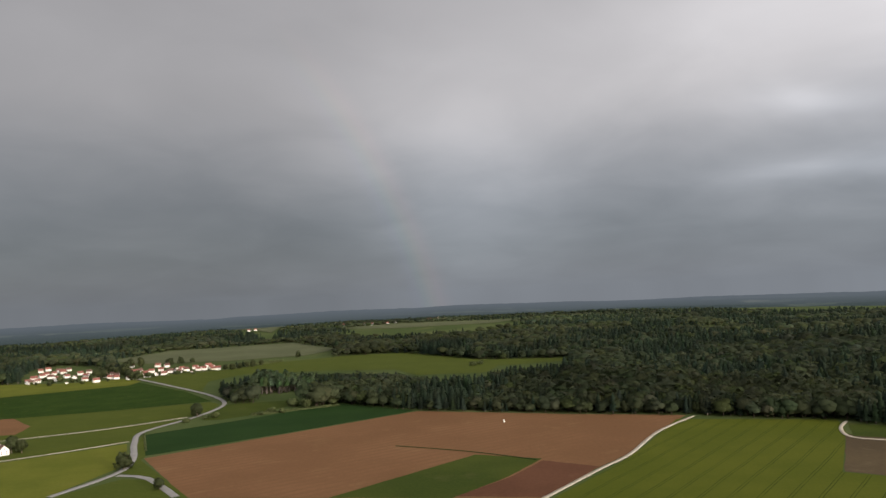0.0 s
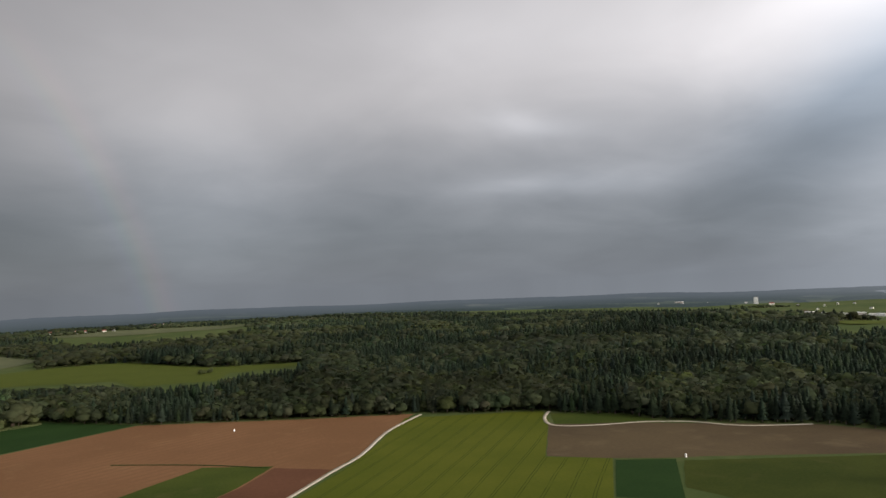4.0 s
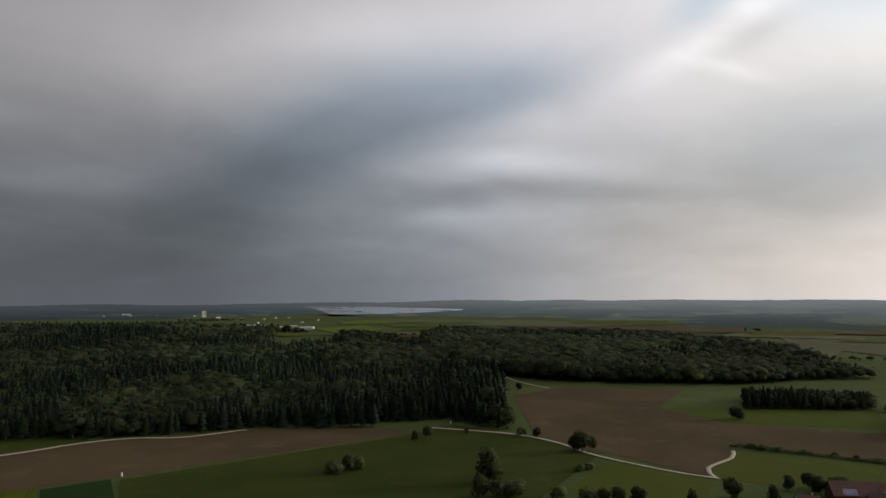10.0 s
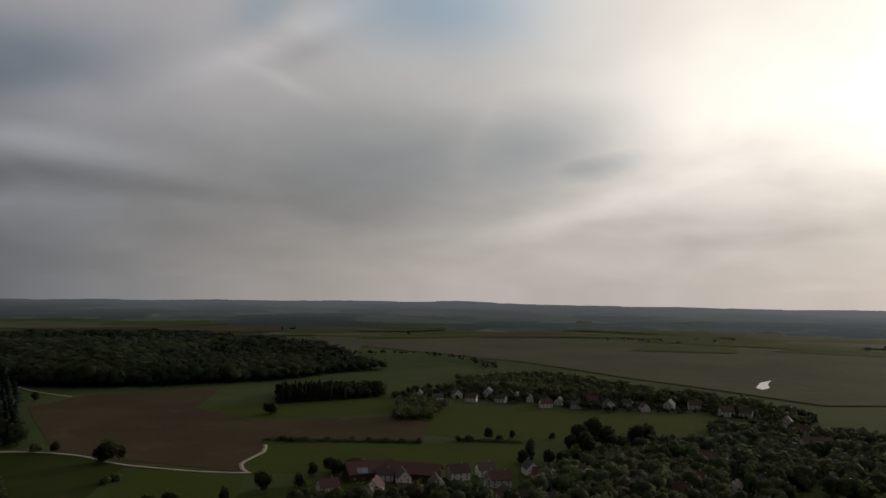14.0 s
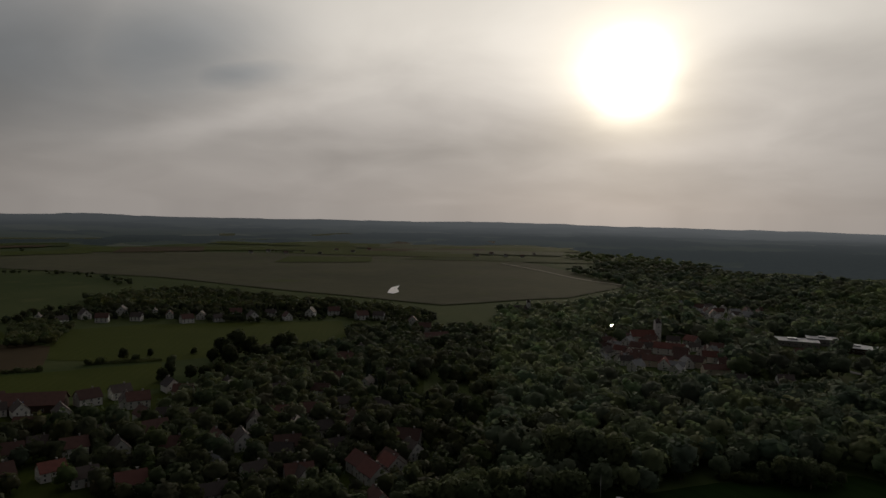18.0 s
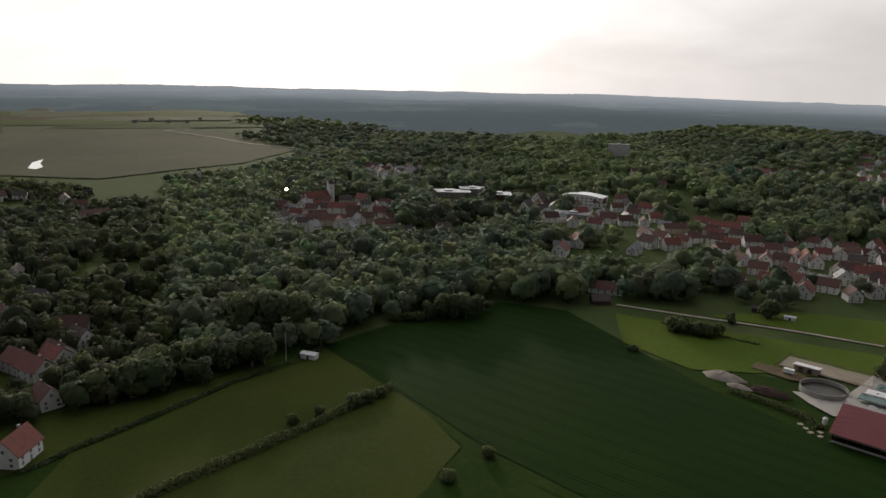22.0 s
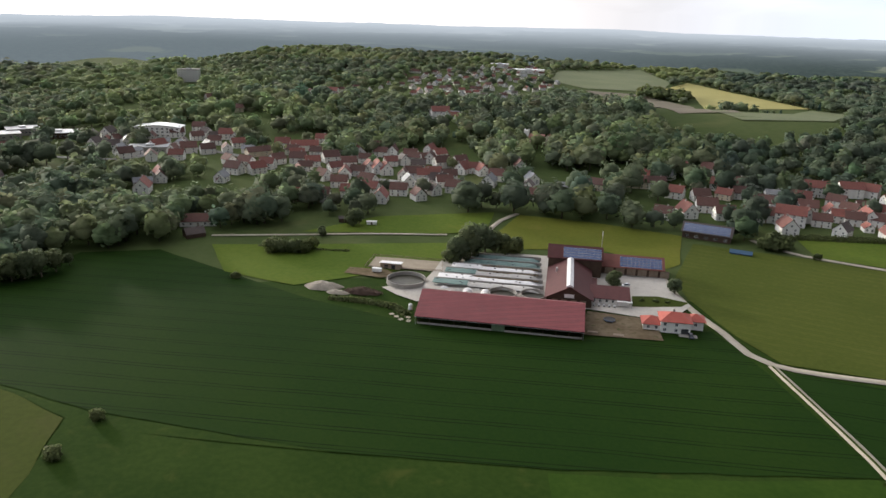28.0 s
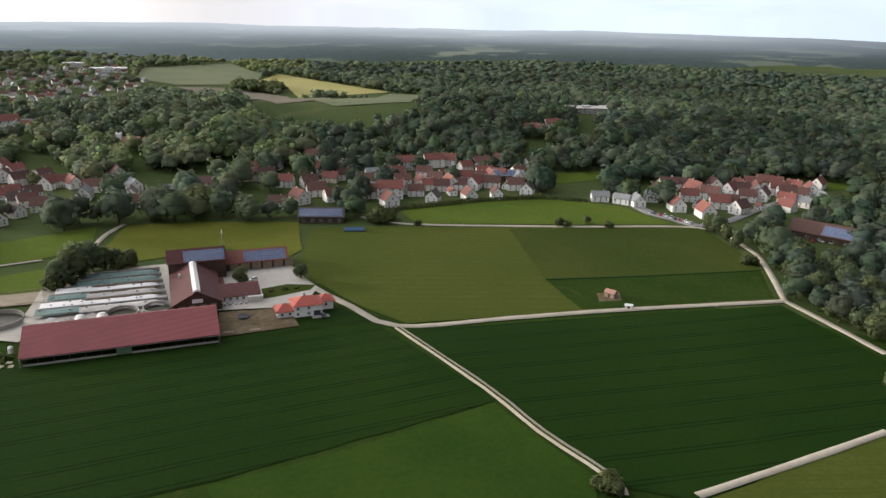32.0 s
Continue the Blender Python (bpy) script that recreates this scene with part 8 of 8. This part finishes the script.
slab_block("clinic_hall", -597, -601, 123, 34, 20, 6, 2, CONCRETE, "flat roofed grey hall in the hillside wood", SHEET_GREY)
slab_block("warehouse", 1602, 1457, 320, 46, 24, 6, 1, CONCRETE, "far flat grey warehouse on the plain", SHEET_WHITE)
slab_block("warehouse", 1600, 1398, 306, 38, 26, 7, 1, PAINT_WHITE, "far flat white warehouse on the plain", SHEET_GREY)
slab_block("warehouse", 1664, 1405, 320, 34, 22, 6, 1, CONCRETE, "far flat grey warehouse on the plain", SHEET_WHITE)
slab_block("warehouse", 1563, 1336, 311, 30, 16, 5, 1, PAINT_WHITE, "far flat white warehouse on the plain", SHEET_GREY)
slab_block("warehouse", 1637, 1327, 299, 40, 22, 6, 1, PAINT_WHITE, "far long white warehouse on the plain", SHEET_WHITE)
slab_block("warehouse", 1627, 1534, 313, 40, 22, 6, 1, CONCRETE, "far white warehouse on the plain", SHEET_WHITE)
slab_block("warehouse", 1998, 2543, 322, 36, 22, 6, 1, CONCRETE, "far white hall at the forest's edge", SHEET_WHITE)
slab_block("high_block", 2095, 2213, 317, 16, 16, 26, 8, PAINT_WHITE, "far white tower block in the town", CONCRETE, 3)
slab_block("greenhouse", 2444, -1200, 244, 60, 30, 5, 1, PAINT_WHITE, "far white greenhouse roofs on a field", SHEET_WHITE)
castle(-99, -631, 159)
solar_house(-161, -393, 153, 26, 11, 4.2, 8.2, TILE_DARK, 14, 4, -12.6, "dark house with a roof full of solar panels")
solar_house(-402, -227, 107, 34, 15, 4.4, 9.5, TILE_BROWN, 9, 5, 0.5, "timber barn with pink tiles and solar panels")
solar_house(-323, -428, 148, 24, 12, 4.5, 7.5, SLATE, 10, 4, -8.6, "grey hall with solar panels among red roofs")
solar_house(471, -6, 289, 30, 16, 5.0, 10.5, TILE_BROWN, 4, 3, -10, "large brown roofed village farm")
solar_house(467, -34, 251, 34, 16, 5.0, 10.0, TILE_BROWN, 3, 2, -8, "wide brown roofed village barn")
hut(-227, -219, 109, 4.6, 3.6, 2.6, 3.6, WOOD, PINK_TILE, "small wooden hut on bare ground in the meadow")
hut(-224, -205, 132, 3.0, 2.0, 1.8, 2.3, PAINT_WHITE, SHEET_WHITE, "small white hut beside the gravel road")
hut(200, -225, 192, 7.0, 3.4, 2.5, 2.9, PAINT_WHITE, SHEET_WHITE, "long white caravan with a pale roof by the hedge")
hut(123, -377, 214, 10.0, 7.5, 2.4, 5.2, TIMBER, TILE_DARK, "low dark timber shed beside the lane")
hut(250, -297, 180, 5.2, 2.6, 2.7, 3.0, PAINT_RED, SHEET_WHITE, "red wagon with a pale roof under the trees")
hut(47, -411, 187, 5.0, 3.4, 2.4, 3.4, TIMBER, TILE_DARK, "dark wooden field hut")
hut(30, -406, 184, 5.6, 2.6, 2.0, 2.4, PAINT_WHITE, SHEET_WHITE, "white trailer on the meadow")
hut(-169, -365, 155, 11.0, 4.0, 1.0, 2.2, PAINT_BLUE, PAINT_BLUE, "straw stack under a blue tarpaulin")


def shining_roof(x, y, rz, w, d, e, r, label):
    c = thing("glazed_house", at_ground(x, y, rz), label, "house")
    wl = part("wall", gable_walls(w, d, e, r), PLASTER, c)
    part("roof", gable_roof(w, d, e, r, 0.3, 0.1, 0.3), SHINY, c, "smooth reflecting roof")
    for i in range(3):
        shared("window", WINDOW, wl, pose(-w / 2 + w * (i + 0.5) / 3, -d / 2 - 0.02, 1.0))
    PLOTS.append((x, y, w))


shining_roof(272, -148, -29.8, 9, 5, 3.2, 4.72, "long low house with a shining glazed roof")
shining_roof(521, -553, -66.7, 9, 6, 3.2, 3.33, "house with a shining sheet metal roof")


def flagpole(x, y):
    c = thing("flagpole", at_ground(x, y, 0), "tall white pole beside the club hut", "pole")
    bm = bmesh.new()
    bmesh.ops.create_cone(bm, cap_ends=True, segments=8, radius1=0.11, radius2=0.06, depth=13, matrix=pose(0, 0, 6.5))
    part("pole", bm, PAINT_WHITE, c)
    bm = bmesh.new()
    box(bm, -0.6, 0.6, -0.6, 0.6, 0, 0.15, 0, 0.03)
    part("base", bm, CONCRETE, c)


flagpole(206, -217)


def field_post(x, y):
    c = thing("field_post", at_ground(x, y, 20), "small white wayside post on a stone base", "post", "white posts beside the fields")
    bm = bmesh.new()
    box(bm, -0.6, 0.6, -0.6, 0.6, 0, 0.5, 0, 0.05)
    part("base", bm, CONCRETE, c)
    bm = bmesh.new()
    box(bm, -0.4, 0.4, -0.35, 0.35, 0.5, 2.2, 0, 0.05)
    part("shaft", bm, PAINT_WHITE, c)
    bm = bmesh.new()
    spire(bm, 0, 0, 1.1, 2.2, 2.9)
    part("cap", bm, PAINT_WHITE, c)


for x, y in ((315, 403), (48, 665), (566, 300), (519, 171)):
    field_post(x, y)

# cars along the village street
for i, (x, y) in enumerate([(-353, -314), (-354, -311), (-354, -306), (-356, -304), (-356, -299), (-355, -295), (-356, -292), (-357, -288), (-356, -284), (-404, -289), (-391, -227), (-395, -224), (-397, -219), (-405, -217)]):
    car(x, y, 25 + 12 * (i % 4), (CAR_SILVER, CAR_DARK, CAR_RED, CAR_WHITE)[i % 4], ("silver parked car on the village street", "dark parked car on the village street", "red parked car on the village street", "white parked car on the village street")[i % 4])

# ---- hedges and woods ----


def hedge(line, high, wide, label):
    """A clipped or wild hedge along a line, of leaf clumps over a dark heart."""
    r = np.random.default_rng(len(line) + int(abs(line[0][0])))
    ps, ds = [], []
    for (x0, y0), (x1, y1) in zip(line, line[1:]):
        n = int(math.hypot(x1 - x0, y1 - y0) * wide * 7)
        t = r.random(n)
        a = r.random(n) * math.pi
        px, py = x0 + (x1 - x0) * t, y0 + (y1 - y0) * t
        hh = high * (0.55 + 0.75 * value_noise(px, py, 6, 4))
        nx, ny = (y1 - y0), (x0 - x1)
        q = math.hypot(nx, ny)
        o = np.cos(a) * wide * 0.5 * (0.7 + 0.5 * r.random(n))
        ps.append(np.stack([px + nx / q * o, py + ny / q * o, np.abs(np.sin(a)) ** 0.7 * hh * (0.4 + 0.6 * r.random(n))], 1))
        ds.append(np.stack([nx / q * np.cos(a), ny / q * np.cos(a), np.sin(a) + 0.2], 1))
    p, d = np.concatenate(ps), np.concatenate(ds)
    p[:, 2] += land(p[:, 0], p[:, 1])
    v = clump_quads(p, d, 0.38, r)
    tint = np.repeat(0.7 + 0.5 * r.random((len(p), 1)), 4, 0) * np.ones((1, 3))
    ob = mesh_object("hedge", v, np.arange(len(v)).reshape(-1, 4), LEAF, tints=tint)
    tagged(ob, label, "hedge", kind="stuff")


hedge([(170, -89), (169, -101), (168, -115), (166, -130), (161, -155), (157, -183), (154, -207), (153, -220)], 3.0, 4.0, "wild leafy hedge between two meadows")
hedge([(210, -105), (210, -126), (209, -149), (208, -189), (204, -215), (203, -235), (207, -242), (215, -244)], 1.6, 2.2, "clipped dark hedge round the meadow hut")
hedge([(40, -293), (24, -289), (12, -284), (6, -276)], 1.8, 4.0, "weedy bank behind the wheat")
hedge([(-207, -394), (-272, -388), (-315, -375), (-336, -354)], 3.5, 5.0, "row of bushes before the village gardens")
hedge([(86, -362), (38, -356)], 1.2, 2.0, "low hedge across the paddock")
hedge([(585, 75), (579, 28)], 3.0, 4.0, "dark field hedge")
hedge([(581, 29), (571, -48)], 3.0, 4.0, "dark field hedge")
hedge([(578, -77), (569, -127)], 2.6, 4.0, "dark field hedge")
hedge([(-401, 1312), (-313, 1390)], 6.0, 7.0, "row of trees behind the village")
hedge([(-207, 768), (-122, 812)], 2.5, 5.0, "scrub along the stream")
hedge([(-284, 684), (-250, 605)], 1.2, 1.6, "ditch weeds beside the road")

# land kept free of woods, and woods within it
OPEN.append([(-1215, 934), (-712, 1167), (-502, 1181), (-317, 951), (-232, 827), (-33, 750), (210, 659), (322, 605), (338, 566), (349, 522), (356, 524), (469, 444), (516, 378), (559, 294), (467, 442), (578, 315), (568, 267), (549, 235), (780, 333), (885, 391)] + [(1000, 30), (420, 40), (150, 30), (0, 0), (-600, 300)])
OPEN.append([(204, -239), (192, -285), (170, -347), (137, -362), (105, -385), (62, -423), (18, -427), (-15, -435), (-46, -431), (-73, -391), (-91, -421), (-149, -401), (-153, -382), (-211, -395), (-275, -392), (-316, -378), (-347, -333), (-359, -278), (-334, -219), (-294, -182), (-287, -149), (-273, -122), (-224, -95)] + [(-150, -60), (0, 0), (120, -100)])
OPEN.append([(246, -98), (235, -143), (221, -161), (213, -199), (205, -220), (204, -236), (207, -265), (194, -305), (175, -345), (72, -150), (171, -99), (190, -70)])
OPEN.append([(-660, 1137), (-499, 1172), (-382, 1259), (-430, 1382), (-574, 1486), (-615, 1437), (-544, 1225), (-694, 1449), (-797, 1518), (-811, 1439), (-736, 1263)])
PINES = [[(-249, 930), (-175, 938), (-179, 994), (-263, 999)]]
OPEN.extend(PINES)
OPEN.append([(round(r * math.sin(radians(a))), round(r * math.cos(radians(a)))) for a, r in ((43, 1950), (50, 1900), (57, 1780), (63, 1700), (64, 2850), (51, 3000), (43, 2600))])
LOW = [(1000, 420), (1250, 0), (900, -320), (560, -200), (430, -95), (420, 0), (500, 215), (800, 345)]
OPEN.append(LOW)


def clearings(amount):
    return lambda x, y: (np.hypot(x, y) < 1700) | (value_noise(x * 0.6, y, 330, 9) > amount)


def within(poly):
    return lambda x, y: inside(x, y, poly)


# dark trees; the tone also holds cloud shade and some blue haze
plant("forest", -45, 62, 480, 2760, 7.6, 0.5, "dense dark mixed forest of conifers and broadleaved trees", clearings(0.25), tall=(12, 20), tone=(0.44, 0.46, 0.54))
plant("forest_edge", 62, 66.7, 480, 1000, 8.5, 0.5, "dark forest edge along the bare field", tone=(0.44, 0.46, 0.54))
plant("tree_rows", 42, 64, 1300, 2300, 11.0, 0.05, "rows of trees between the far fields", lambda x, y: value_noise(x * 0.35, y, 120, 41) > 0.72, tall=(6, 9), hide=0.0, tone=(0.5, 0.5, 0.5))
plant("lowland_wood", 62, 128, 1000, 2500, 9.0, 0.35, "scattered dark woods of the lowland",
      lambda x, y: (value_noise(x, y * 0.6, 420, 2) > 0.62) & ((np.hypot(x, y) > 1500)))
TOWN = [(419, -427), (613, -825), (519, -1013), (431, -707), (279, -960), (78, -1377), (-232, -1490), (-205, -1143), (-26, -692), (-45, -590), (-175, -564), (-309, -518), (-389, -483), (-373, -383), (-560, -314), (-485, -261), (-357, -281), (-320, -382), (-215, -402), (-147, -402), (-91, -473), (18, -430), (126, -436), (194, -471), (304, -463), (379, -417)]


def town_gaps(x, y):
    return ~inside(x, y, TOWN) | (value_noise(x, y, 30, 12) > 0.44)


# tones lifted and blued: haze put into the leaves, most towards the sun
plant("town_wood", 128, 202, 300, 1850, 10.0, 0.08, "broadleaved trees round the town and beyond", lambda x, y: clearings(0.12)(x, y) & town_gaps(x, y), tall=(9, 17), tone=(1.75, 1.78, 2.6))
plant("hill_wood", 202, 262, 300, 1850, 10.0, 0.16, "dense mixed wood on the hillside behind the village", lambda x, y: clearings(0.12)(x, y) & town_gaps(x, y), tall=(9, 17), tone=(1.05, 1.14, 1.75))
plant("field_hedges", 62, 127, 1120, 1950, 9.0, 0.05, "hedgerows and tree lines between the far fields", lambda x, y: np.abs(value_noise(x * 0.7, y, 260, 57) - 0.5) < 0.022, tall=(5, 9), hide=0.0, tone=(0.8, 0.85, 0.95))


def near_trees():
    """The trees nearest the meadow, each one a thing."""
    x, y = grid_points(112, 262, 180, 300, 9.5)
    high = np.where(np.degrees(np.arctan2(x, y)) % 360 > 204, 5.5 + 6 * rng.random(len(x)), 9 + 8 * rng.random(len(x)))
    ok = free(x, y, high)
    pick = np.where(ok)[0]
    for i in pick[:260]:
        tree(float(x[i]), float(y[i]), float(high[i]), "t" if rng.random() < 0.85 else "p")
    return x[pick[260:]], y[pick[260:]]


near_trees()
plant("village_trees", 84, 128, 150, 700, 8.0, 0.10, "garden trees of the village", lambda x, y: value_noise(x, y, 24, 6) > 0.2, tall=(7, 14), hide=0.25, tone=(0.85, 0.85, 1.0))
SAVED = list(OPEN)
OPEN.clear()
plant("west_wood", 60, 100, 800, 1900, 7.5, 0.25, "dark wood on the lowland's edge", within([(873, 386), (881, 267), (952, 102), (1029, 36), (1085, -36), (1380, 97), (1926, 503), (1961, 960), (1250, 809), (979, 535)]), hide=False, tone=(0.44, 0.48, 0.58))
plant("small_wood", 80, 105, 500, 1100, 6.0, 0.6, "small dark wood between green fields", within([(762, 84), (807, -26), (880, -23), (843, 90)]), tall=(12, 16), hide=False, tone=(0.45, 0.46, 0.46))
plant("field_copse", 85, 115, 400, 1100, 6.0, 0.1, "copse beside the green field", within([(671, -31), (667, -64), (750, -89), (782, -57), (750, -37)]), tall=(8, 11), hide=False)
plant("village_hedges", 90, 128, 500, 1300, 8.0, 0.2, "trees among the village houses", within([(799, -29), (780, -139), (707, -245), (691, -338), (586, -371), (671, -446), (777, -365), (821, -218), (869, -80)]), tall=(6, 10), hide=0.3, tone=(0.6, 0.6, 0.65))
plant("marsh_trees", 90, 128, 600, 1400, 8.0, 0.1, "line of dark trees along the marsh", within([(960, -119), (994, -249), (832, -350), (691, -432), (643, -402), (764, -321), (864, -121)]), tall=(8, 12), hide=False)
plant("field_wood", 180, 215, 900, 1400, 8.0, 0.1, "small wood in the plateau fields", within([(-313, -1093), (-371, -1049), (-411, -1147), (-349, -1186)]), tall=(9, 13), hide=False)
for stand in PINES:
    plant("pine_stand", -40, 60, 500, 1500, 5.5, 9.9, "stand of tall conifers with bare pale trunks", within(stand), tall=(17, 21), hide=False, bare=True)
OPEN.extend(SAVED)
